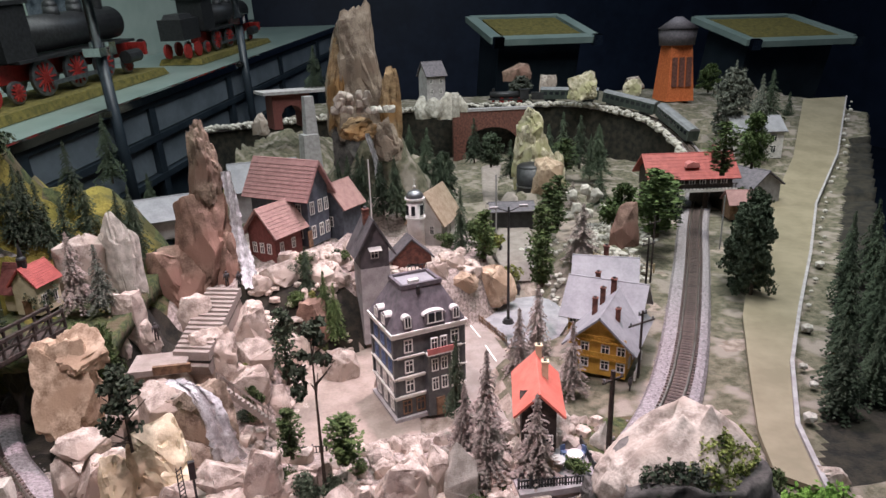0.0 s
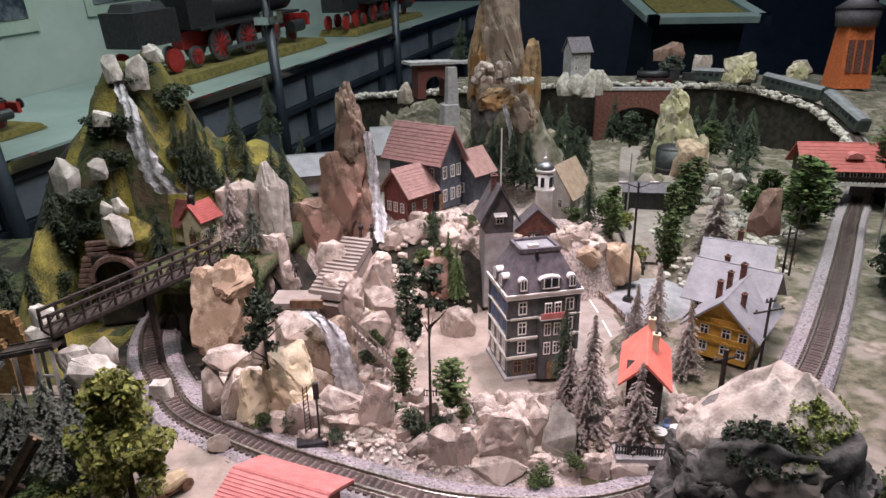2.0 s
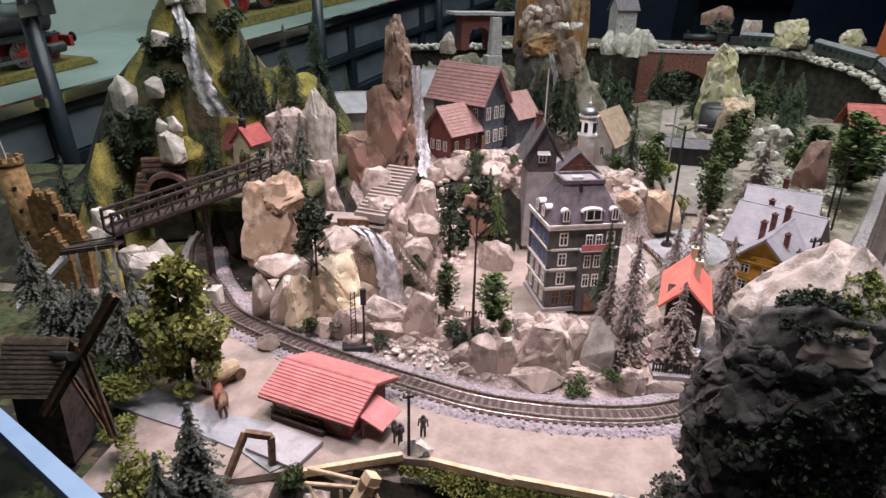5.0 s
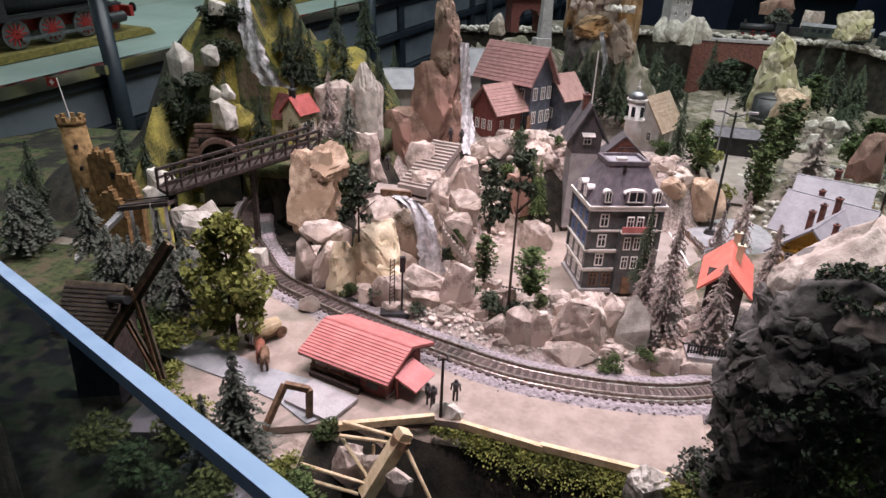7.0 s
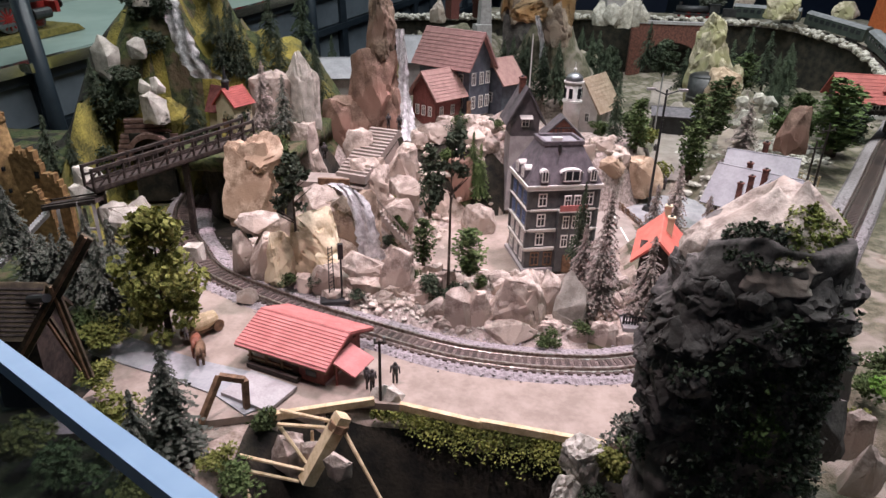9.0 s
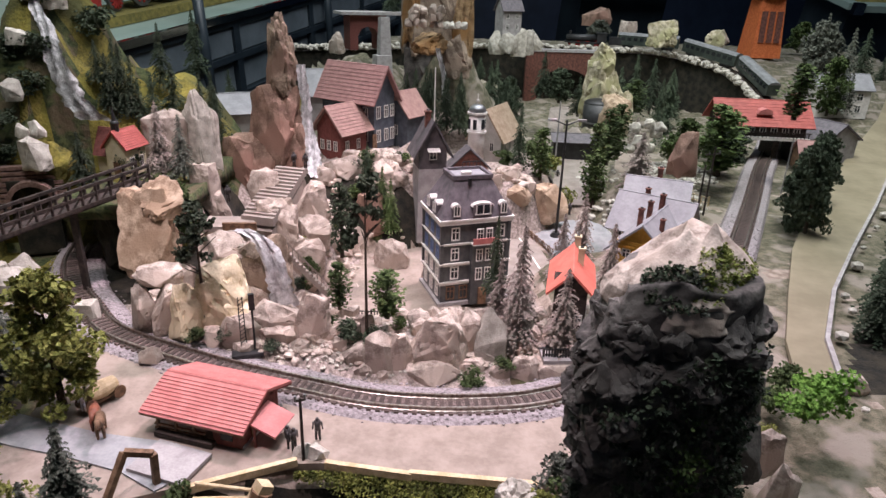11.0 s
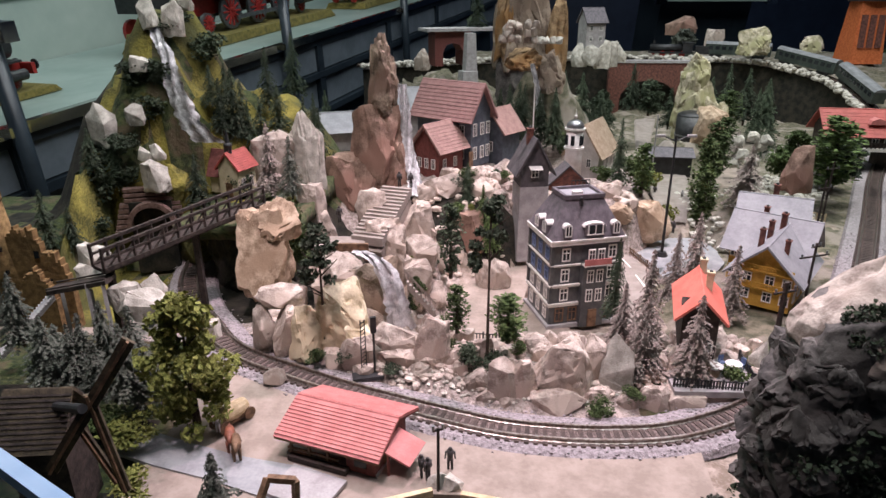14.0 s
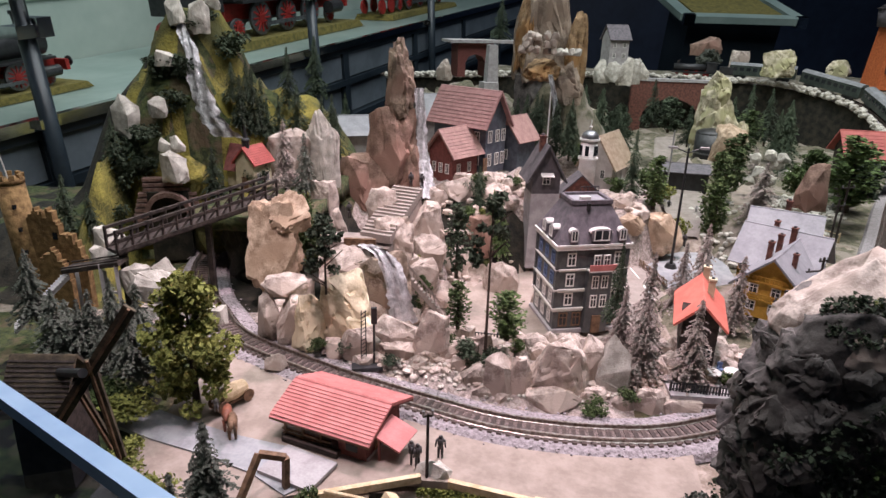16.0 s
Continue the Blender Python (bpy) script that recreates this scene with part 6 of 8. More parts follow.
def scatter(name, label, count, spots, size, mat, seed):
    """Loose small stones in one mesh; spots: x, y, reach in x, reach in y."""
    rnd = random.Random(seed)
    bm = B()
    for k in range(count):
        x, y, rx, ry = rnd.choice(spots)
        px, py = x + rx * rnd.uniform(-1, 1), y + ry * rnd.uniform(-1, 1)
        s = size * rnd.uniform(0.4, 1.3)
        r = bmesh.ops.create_icosphere(bm, subdivisions=1, radius=s)
        sq = Vector((rnd.uniform(0.7, 1.4), rnd.uniform(0.7, 1.4), rnd.uniform(0.5, 1.0)))
        off = Vector((px, py, height(px, py) + s * 0.3))
        for v in r["verts"]:
            v.co = Vector((v.co.x * sq.x, v.co.y * sq.y, v.co.z * sq.z)) * rnd.uniform(0.8, 1.15) + off
    return solo(name, bm, mat, label, "stones", kind="stuff")


scatter("bank_stones", "loose pinkish stones on the bank along the line", 600, [(-0.08 + 0.04 * k, 0.515 + 0.62 * (-0.18 + 0.04 * k) ** 2, 0.03, 0.03) for k in range(9)], 0.0042, ROCK, 1)
scatter("bank_stones", "small gravel on the bank along the line", 700, [(-0.1 + 0.04 * k, 0.495 + 0.62 * (-0.2 + 0.04 * k) ** 2, 0.03, 0.02) for k in range(10)], 0.0022, WHITE_ROCK, 2)
scatter("wall_stones", "pile of pinkish stones before the hotel", 260, [(0.09, 0.645, 0.035, 0.02), (0.14, 0.63, 0.03, 0.012)], 0.0045, ROCK, 3)
scatter("village_stones", "pinkish rubble stones below the village", 420, [(0.0, 0.90, 0.07, 0.05), (0.06, 0.96, 0.06, 0.04), (-0.04, 0.80, 0.05, 0.07), (0.2, 0.98, 0.06, 0.03)], 0.007, ROCK, 4)
scatter("meadow_stones", "white stones and blossoms in the meadow", 400, [(0.48, 1.05, 0.09, 0.10), (0.6, 1.2, 0.07, 0.08)], 0.006, WHITE_ROCK, 5)
rim = random.Random(6)
bm = B()
for p, d in BEND[::1]:
    side = Vector((d.y, -d.x, 0))
    for k in range(2):
        q = p + side * (-0.034 + rim.uniform(-0.008, 0.008)) + Vector((0, 0, rim.uniform(0.0, 0.012)))
        ball(bm, rim.uniform(0.005, 0.011), q, 1, (1, 1, 0.75))
solo("parapet_stones", bm, WHITE_ROCK, "row of pale rough stones along the back line", "stones", kind="stuff")
bm = B()
for (ax, ay), (bx, by) in zip(ROAD_RIGHT, ROAD_RIGHT[1:]):
    count = int(math.hypot(bx - ax, by - ay) / 0.060)
    for k in range(count):
        f = (k + rim.uniform(-0.3, 0.3)) / count
        x, y = ax + (bx - ax) * f + rim.uniform(0.014, 0.030), ay + (by - ay) * f
        ball(bm, rim.uniform(0.003, 0.009), (x, y, 0.002 + (deck_level(y) if y > 1.25 else 0)), 1, (1, 1, 0.8))
solo("verge_stones", bm, WHITE_ROCK, "pale loose stones beyond the edge of the beige road", "stones", kind="stuff")


great_boulder(0.211, 0.272, -0.040)

# tumbled stones that fill the bank and the slope below the village
fill = random.Random(41)
for k in range(110):
    x = -0.19 + 0.5 * fill.random()
    y = 0.497 + 0.62 * (x - 0.1) ** 2 + fill.uniform(0.004, 0.085)
    s = fill.uniform(0.010, 0.023)
    rock(x, y, height(x, y) + s * 0.2, s * fill.uniform(0.8, 1.3), s, s * fill.uniform(0.7, 1.2), 200 + k, label="small broken pinkish stone on the bank by the line", lean=fill.uniform(-20, 20))
for k in range(70):
    x, y = fill.choice(((-0.07, 0.82), (0.0, 0.925), (-0.07, 0.74), (0.03, 0.945), (-0.05, 0.69), (0.08, 0.98), (0.04, 0.93)))
    x, y = x + fill.uniform(-0.045, 0.035), y + fill.uniform(-0.03, 0.04)
    s = fill.uniform(0.010, 0.024)
    rock(x, y, height(x, y) + s * 0.25, s * fill.uniform(0.8, 1.3), s, s * fill.uniform(0.7, 1.2), 260 + k, label="tumbled pinkish rock on the slope below the village", lean=fill.uniform(-20, 20))
rock(-0.130, 0.694, 0.026, 0.074, 0.060, 0.078, 431, label="pale rock that carries the small terrace path", cuts=12)

# ---- trees and shrubs ----
CROWNS = {}


def fir_crown(seed):
    """A spruce crown of unit height: tiers of drooping feathered boughs, uneven and gappy."""
    rnd = random.Random(seed)
    bm = B()
    z = 0.13
    while z < 0.985:
        reach = 0.30 * (1 - z) ** 0.85 * rnd.uniform(0.72, 1.12) + 0.010
        boughs = max(6, int(13 * (1 - z) + 5))
        a0 = rnd.uniform(0, 6.3)
        for k in range(boughs):
            if rnd.random() < 0.14:
                continue
            a = a0 + 6.283 * k / boughs + rnd.uniform(-0.25, 0.25)
            r = reach * rnd.uniform(0.6, 1.18)
            out = Vector((math.cos(a), math.sin(a), 0))
            side = Vector((-out.y, out.x, 0))
            n = 7
            for j in range(n):
                f = (j + 0.6) / n
                p = out * r * f + Vector((0, 0, z + 0.02 - 0.13 * r / 0.26 * f * f + rnd.uniform(-0.006, 0.006)))
                w = (0.036 * (1.25 - f) * (0.4 + reach / 0.26) + 0.006) * rnd.uniform(0.7, 1.25)
                l = r / n * 0.95
                t = rnd.uniform(-0.022, 0.012)
                v = [bm.verts.new(q) for q in (p - out * l * 0.6, p + side * w + Vector((0, 0, -0.018 + t)), p + out * l + Vector((0, 0, -0.012)), p - side * w + Vector((0, 0, -0.018 - t)))]
                bm.faces.new((v[0], v[1], v[2]))
                bm.faces.new((v[0], v[2], v[3]))
        z += 0.034 + 0.022 * (1 - z)
    for k in range(6):
        leaf(bm, Vector((0, 0, 0.97 + 0.005 * k)), 0.012, rnd)
    return bm


def bush_crown(seed, kind):
    rnd = random.Random(seed)
    bm = B()
    if kind == "poplar":
        for k in range(26):
            z = 0.10 + 0.88 * k / 26
            r = 0.085 * math.sin(math.pi * (0.12 + 0.84 * k / 26)) ** 0.6 * rnd.uniform(0.7, 1.2)
            for _ in range(2):
                a = rnd.uniform(0, 6.3)
                clump(bm, (r * 0.6 * math.cos(a), r * 0.6 * math.sin(a), z), r * 0.9 + 0.01, 22, 0.020, rnd)
    elif kind == "pine":
        for k in range(15):
            z = rnd.uniform(0.58, 0.98)
            r = 0.15 * (1.25 - z)
            a = rnd.uniform(0, 6.3)
            clump(bm, (r * math.cos(a) * 1.3, r * math.sin(a) * 1.3, z), 0.055, 40, 0.022, rnd, 0.5)
        clump(bm, (0, 0, 0.93), 0.06, 60, 0.022, rnd)
    elif kind == "broad":
        for k in range(64):
            z = rnd.uniform(0.10, 0.93)
            r = 0.28 * math.sin(math.pi * min(0.96, z * 0.85 + 0.18)) ** 0.7
            a = rnd.uniform(0, 6.3)
            q = r * rnd.uniform(0.3, 1.0)
            clump(bm, (q * math.cos(a), q * math.sin(a), z), rnd.uniform(0.06, 0.10), 62, 0.026, rnd)
    else:
        for k in range(12):
            a, q = rnd.uniform(0, 6.3), rnd.uniform(0, 0.36)
            clump(bm, (q * math.cos(a), q * math.sin(a), rnd.uniform(0.15, 0.75) * (1 - q * 0.7)), rnd.uniform(0.16, 0.24), 75, 0.045, rnd)
    return bm


def crown_mesh(kind, variant):
    key = (kind, variant)
    if key not in CROWNS:
        bm = fir_crown(variant + 11) if kind == "fir" else bush_crown(variant + 31, kind)
        mesh = bpy.data.meshes.new("crown")
        bm.to_mesh(mesh)
        bm.free()
        tm = None
        if kind != "bush":
            bm = B()
            top = {"fir": 0.95, "poplar": 0.9, "pine": 0.95, "broad": 0.75}[kind]
            rod(bm, (0, 0, 0), (0, 0, top), {"fir": 0.022, "poplar": 0.02, "pine": 0.014, "broad": 0.03}[kind], 0.004, 7)
            rnd = random.Random(variant)
            if kind in ("pine", "broad"):
                for k in range(7):
                    z, a = rnd.uniform(0.4 if kind == "pine" else 0.2, 0.8), rnd.uniform(0, 6.3)
                    rod(bm, (0, 0, z), (0.14 * math.cos(a), 0.14 * math.sin(a), z + 0.10), 0.007, 0.003, 5)
            tm = bpy.data.meshes.new("trunk")
            bm.to_mesh(tm)
            bm.free()
        CROWNS[key] = mesh, tm
    return CROWNS[key]


DYED = {}


def dyed(mesh, mat):
    if (mesh, mat) not in DYED:
        m = mesh.copy()
        m.materials.append(mat)
        DYED[mesh, mat] = m
    return DYED[mesh, mat]


LABELS = {"spruce_needles": "dark green model spruce tree", "frosted_needles": "greyish brown frosted model spruce", "grey_green_needles": "grey-green model spruce", "leaf_green": "green foam-leaved model tree",
          "olive_leaf": "olive-yellow leafy model tree", "bright_foam": "bright green foam shrub"}
COUNT = [0]


def tree(kind, x, y, z, h, w, mat, where="on the layout"):
    """w: the crown's width as part of its usual width."""
    COUNT[0] += 1
    crown, trunk = crown_mesh(kind, COUNT[0] % 3)
    name = {"fir": "spruce_tree", "pine": "pine_tree", "poplar": "poplar_tree", "broad": "leafy_tree", "bush": "shrub"}[kind]
    label = LABELS[mat.name] if kind in ("fir", "broad") else {"pine": "tall thin-trunked model pine", "poplar": "slim column-shaped green model poplar", "bush": LABELS[mat.name].replace("tree", "shrub").replace("spruce", "shrub")}[kind]
    ob = thing(name, label + " " + where, "shrub" if kind == "bush" else "tree", pose(x, y, z, 0, 0, COUNT[0] * 67 % 360) @ Matrix.Diagonal((h * w, h * w, h, 1)), "shrubs" if kind == "bush" else "model trees")
    if trunk:
        t = new("trunk", dyed(trunk, BARK))
        t.parent = ob
    c = new("crown", dyed(crown, mat))
    c.parent = ob
    return ob


tree('fir', 0.164, 0.585, 0.027, 0.090, 0.55, SPRUCE, 'beside the hotel')
tree('fir', 0.164, 0.548, 0.006, 0.080, 0.90, FROSTED, 'beside the hotel')
tree('fir', 0.181, 0.532, 0.004, 0.122, 0.74, FROSTED, 'beside the hotel')
tree('fir', 0.176, 0.512, 0.006, 0.084, 0.95, FROSTED, 'before the orange-roofed house')
tree('fir', 0.217, 0.500, 0.009, 0.088, 0.95, FROSTED, 'before the orange-roofed house')
tree('fir', 0.272, 0.735, -0.036, 0.105, 0.85, FROSTED, 'behind the orange-roofed house')
tree('fir', 0.302, 0.755, -0.036, 0.125, 0.77, FROSTED, 'behind the orange-roofed house')
tree('fir', 0.307, 0.650, -0.006, 0.092, 0.85, FROSTED, 'before the yellow chalet')
tree('poplar', 0.352, 0.900, 0.021, 0.132, 1.26, LEAF, 'along the street')
tree('poplar', 0.417, 1.050, 0.049, 0.096, 2.11, LEAF, 'along the street')
tree('poplar', 0.451, 1.100, 0.046, 0.100, 1.87, LEAF, 'along the street')
tree('poplar', 0.349, 0.880, 0.032, 0.085, 1.79, LEAF, 'along the street')
tree('poplar', 0.293, 0.998, 0.035, 0.089, 1.87, LEAF, 'near the church')
tree('fir', 0.260, 1.021, 0.044, 0.113, 0.61, SPRUCE, 'near the church')
tree('fir', 0.459, 1.002, 0.021, 0.097, 1.32, FROSTED, 'on the path')
tree('poplar', 0.612, 1.050, 0.034, 0.123, 2.85, LEAF, 'near the bridge station')
tree('broad', 0.282, 1.312, 0.062, 0.101, 0.95, SPRUCE, 'behind the church')
tree('fir', 0.247, 1.320, 0.089, 0.099, 0.83, SPRUCE, 'on the peak')
tree('fir', 0.247, 1.201, 0.047, 0.104, 0.66, SPRUCE, 'behind the church')
tree('fir', 0.110, 1.170, 0.109, 0.084, 0.95, SPRUCE, 'on the dark peak')
tree('fir', 0.146, 1.170, 0.104, 0.075, 0.87, SPRUCE, 'on the dark peak')
tree('fir', 0.172, 1.160, 0.102, 0.083, 0.78, SPRUCE, 'on the dark peak')
tree('bush', 0.194, 1.178, 0.062, 0.057, 0.75, LEAF, 'behind the tower')
tree('pine', 0.035, 0.515, 0.028, 0.154, 0.73, SPRUCE, 'on the bank by the line')
tree('pine', -0.119, 0.540, 0.016, 0.128, 1.01, SPRUCE, 'on the rocky bank')
tree('poplar', 0.007, 0.550, 0.030, 0.051, 2.03, LEAF, 'on the bank')
tree('poplar', 0.054, 0.525, 0.034, 0.050, 2.87, LEAF, 'on the bank')
tree('poplar', -0.002, 0.690, 0.026, 0.094, 1.32, SPRUCE, 'in the square')
tree('fir', 0.040, 0.875, 0.013, 0.075, 0.83, LEAF, 'in the square')
tree('broad', -0.044, 0.706, -0.023, 0.045, 0.99, LEAF, 'by the path')
tree('fir', -0.083, 0.753, 0.038, 0.027, 0.73, SPRUCE, 'by the stairs')
tree('bush', -0.194, 0.700, 0.055, 0.053, 0.77, LEAF, 'on the great boulder')
tree('bush', -0.178, 0.700, 0.034, 0.050, 0.75, LEAF, 'on the great boulder')
tree('bush', -0.205, 0.700, 0.087, 0.040, 0.84, LEAF, 'on the great boulder')
tree('bush', -0.162, 0.700, 0.027, 0.043, 0.95, LEAF, 'on the great boulder')
tree('bush', -0.183, 0.700, 0.070, 0.055, 0.55, LEAF, 'on the great boulder')
tree('fir', -0.240, 0.812, 0.086, 0.098, 0.85, FROSTED, 'beside the chapel')
tree('fir', -0.210, 0.802, 0.086, 0.084, 0.85, GREY_GREEN, 'beside the chapel')
tree('fir', -0.325, 0.781, 0.080, 0.071, 0.95, SPRUCE, 'on the mossy hill')
tree('fir', -0.301, 0.878, 0.145, 0.101, 0.77, SPRUCE, 'on the mossy hill')
tree('fir', -0.314, 0.865, 0.159, 0.075, 0.91, SPRUCE, 'on the mossy hill')
tree('fir', -0.275, 0.956, 0.176, 0.091, 0.74, SPRUCE, 'on the mossy hill')
tree('fir', -0.297, 1.194, 0.160, 0.115, 0.78, SPRUCE, 'on the mossy hill')
tree('fir', -0.217, 0.987, 0.133, 0.065, 0.84, SPRUCE, 'on the mossy hill')
tree('fir', -0.238, 1.176, 0.102, 0.076, 0.86, SPRUCE, 'on the mossy hill')
tree('fir', -0.326, 0.869, 0.195, 0.055, 1.03, SPRUCE, 'on the mossy hill')
tree('fir', -0.288, 0.893, 0.126, 0.072, 0.93, SPRUCE, 'on the mossy hill')
tree('bush', -0.409, 0.840, 0.225, 0.041, 1.41, SPRUCE, 'on the mossy hill')
tree('bush', -0.383, 0.841, 0.218, 0.052, 1.10, SPRUCE, 'on the mossy hill')
tree('bush', -0.388, 0.824, 0.184, 0.045, 1.19, SPRUCE, 'on the mossy hill')
tree('bush', -0.343, 0.923, 0.247, 0.051, 1.19, SPRUCE, 'on the mossy hill')
tree('bush', -0.375, 0.897, 0.286, 0.037, 1.61, SPRUCE, 'on the mossy hill')
tree('bush', -0.445, 0.800, 0.125, 0.054, 1.07, SPRUCE, 'on the mossy hill')
tree('bush', -0.440, 0.765, 0.089, 0.064, 0.88, SPRUCE, 'on the mossy hill')
tree('bush', -0.410, 0.781, 0.104, 0.039, 1.23, SPRUCE, 'on the mossy hill')
tree('bush', -0.441, 0.742, 0.044, 0.052, 0.92, SPRUCE, 'on the mossy hill')
tree('bush', -0.283, 0.819, 0.089, 0.040, 1.10, SPRUCE, 'on the mossy hill')
tree('bush', -0.209, 0.934, 0.093, 0.061, 0.79, SPRUCE, 'on the mossy hill')
tree('bush', -0.414, 0.781, 0.148, 0.039, 1.22, SPRUCE, 'on the mossy hill')
tree('bush', -0.439, 0.781, 0.018, 0.040, 1.04, SPRUCE, 'on the mossy hill')
tree('broad', -0.203, 0.430, 0.004, 0.125, 0.98, OLIVE, 'by the bend of the line')
tree('fir', -0.261, 0.460, 0.013, 0.087, 1.01, GREY_GREEN, 'below the trestle')
tree('fir', -0.308, 0.450, 0.012, 0.076, 1.05, GREY_GREEN, 'below the trestle')
tree('fir', -0.333, 0.470, 0.021, 0.056, 1.48, GREY_GREEN, 'below the trestle')
tree('fir', -0.283, 0.440, 0.025, 0.054, 1.25, GREY_GREEN, 'below the trestle')
tree('fir', -0.254, 0.430, 0.033, 0.067, 1.10, GREY_GREEN, 'below the trestle')
tree('fir', -0.296, 0.480, 0.028, 0.067, 1.06, GREY_GREEN, 'below the trestle')
tree('fir', -0.243, 0.440, 0.022, 0.053, 1.23, GREY_GREEN, 'below the trestle')
tree('fir', -0.329, 0.450, 0.034, 0.061, 1.31, GREY_GREEN, 'below the trestle')
tree('fir', -0.385, 0.500, 0.037, 0.073, 1.06, GREY_GREEN, 'below the trestle')
tree('fir', -0.304, 0.460, 0.040, 0.053, 1.12, GREY_GREEN, 'below the trestle')
tree('fir', -0.524, 0.562, -0.006, 0.092, 1.21, GREY_GREEN, 'at the far end of the layout')
tree('fir', -0.545, 0.598, -0.007, 0.079, 1.41, GREY_GREEN, 'at the far end of the layout')
tree('fir', -0.541, 0.610, -0.006, 0.067, 1.31, GREY_GREEN, 'at the far end of the layout')
tree('fir', -0.265, 0.470, 0.010, 0.060, 1.40, GREY_GREEN, 'at the far end of the layout')
tree('fir', -0.610, 0.690, -0.005, 0.095, 0.85, SPRUCE, 'at the far end of the layout')
tree('fir', -0.464, 0.681, 0.044, 0.089, 0.94, SPRUCE, 'at the far end of the layout')
tree('fir', -0.441, 0.689, 0.058, 0.052, 1.10, SPRUCE, 'at the far end of the layout')
tree('fir', -0.135, 0.300, -0.015, 0.100, 1.00, GREY_GREEN, 'by the pole pyramid')
tree('fir', -0.149, 0.280, -0.015, 0.077, 0.94, GREY_GREEN, 'by the pole pyramid')
tree('bush', 0.378, 0.415, 0.000, 0.036, 1.15, LEAF, 'beside the great rock')
tree('bush', 0.402, 0.445, 0.000, 0.040, 1.10, LEAF, 'beside the great rock')
tree('bush', 0.352, 0.382, -0.004, 0.026, 1.20, OLIVE, 'beside the great rock')
tree('bush', -0.178, 0.300, -0.008, 0.055, 0.91, OLIVE, 'by the mill')
tree('bush', -0.212, 0.340, 0.012, 0.026, 1.48, OLIVE, 'by the lane')
tree('bush', -0.246, 0.400, 0.006, 0.034, 1.41, OLIVE, 'by the lane')
tree('bush', -0.277, 0.420, 0.000, 0.033, 1.53, LEAF, 'by the lane')
tree('bush', -0.086, 0.335, -0.016, 0.033, 0.96, LEAF, 'at the platform edge')
tree('bush', -0.099, 0.290, -0.010, 0.030, 1.06, OLIVE, 'at the platform edge')
tree('bush', -0.083, 0.275, -0.012, 0.029, 1.28, LEAF, 'at the platform edge')
tree('bush', -0.187, 0.260, -0.004, 0.038, 1.37, LEAF, 'in the corner')
tree('bush', -0.221, 0.270, 0.009, 0.034, 1.32, OLIVE, 'in the corner')
tree('bush', -0.130, 0.250, -0.002, 0.037, 1.21, OLIVE, 'in the corner')
tree('bush', 0.170, 0.316, 0.016, 0.034, 0.95, GREY_GREEN, 'at the foot of the great rock')
tree('bush', 0.150, 0.288, -0.022, 0.036, 1.10, SPRUCE, 'at the foot of the great rock')
tree('bush', 0.138, 0.276, -0.050, 0.044, 1.10, GREY_GREEN, 'at the foot of the great rock')
tree('bush', 0.162, 0.300, 0.000, 0.036, 1.00, OLIVE, 'at the foot of the great rock')
tree('bush', 0.178, 0.300, 0.010, 0.036, 1.01, LEAF, 'at the foot of the great rock')
tree('poplar', 0.684, 1.184, -0.006, 0.133, 2.80, LEAF, 'beyond the bridge station')
tree('broad', 0.692, 0.915, -0.006, 0.130, 0.77, SPRUCE, 'beyond the bridge station')
tree('broad', 0.767, 0.999, -0.006, 0.134, 0.81, SPRUCE, 'beyond the bridge station')
tree('fir', 1.202, 1.750, 0.091, 0.198, 0.71, GREY_GREEN, 'beyond the bridge station')
tree('fir', 1.182, 1.600, 0.046, 0.214, 0.70, GREY_GREEN, 'beyond the bridge station')
tree('fir', 1.432, 1.900, 0.087, 0.158, 1.00, SPRUCE, 'beyond the bridge station')
tree('poplar', 0.770, 1.112, 0.120, 0.101, 2.48, LEAF, 'beyond the bridge station')
tree('fir', 1.316, 2.300, 0.095, 0.127, 0.94, SPRUCE, 'beyond the bridge station')
tree('bush', 0.926, 1.260, -0.006, 0.085, 0.71, LEAF, 'beyond the bridge station')
tree('broad', 1.168, 1.700, 0.069, 0.203, 0.97, GREY_GREEN, 'beside the beige road')
tree('broad', 0.838, 1.126, 0.126, 0.108, 0.88, LEAF, 'beside the beige road')
tree('broad', 0.657, 0.839, -0.007, 0.155, 0.68, SPRUCE, 'beside the beige road')
tree('broad', 0.662, 0.881, -0.007, 0.109, 0.85, SPRUCE, 'beside the beige road')
tree('fir', 1.574, 2.000, 0.030, 0.136, 0.83, SPRUCE, 'beside the beige road')
tree('broad', 1.524, 2.400, 0.131, 0.113, 1.38, LEAF, 'beside the beige road')
tree('fir', 0.699, 1.750, 0.006, 0.165, 0.78, SPRUCE, 'inside the back bend')
tree('fir', 0.739, 1.650, 0.000, 0.123, 0.75, SPRUCE, 'inside the back bend')
tree('fir', 0.676, 1.800, 0.017, 0.116, 0.98, SPRUCE, 'inside the back bend')
tree('fir', 0.875, 1.900, -0.034, 0.132, 0.85, SPRUCE, 'inside the back bend')
tree('fir', 0.281, 1.800, 0.052, 0.098, 1.00, SPRUCE, 'inside the back bend')
tree('fir', 0.321, 1.750, 0.045, 0.103, 1.03, SPRUCE, 'inside the back bend')
tree('fir', 0.132, 1.750, 0.334, 0.091, 1.36, SPRUCE, 'inside the back bend')
tree('fir', 0.044, 1.800, 0.250, 0.111, 0.95, SPRUCE, 'inside the back bend')
tree('fir', -0.295, 0.894, 0.142, 0.086, 0.84, SPRUCE, 'among the rocks of the hill')
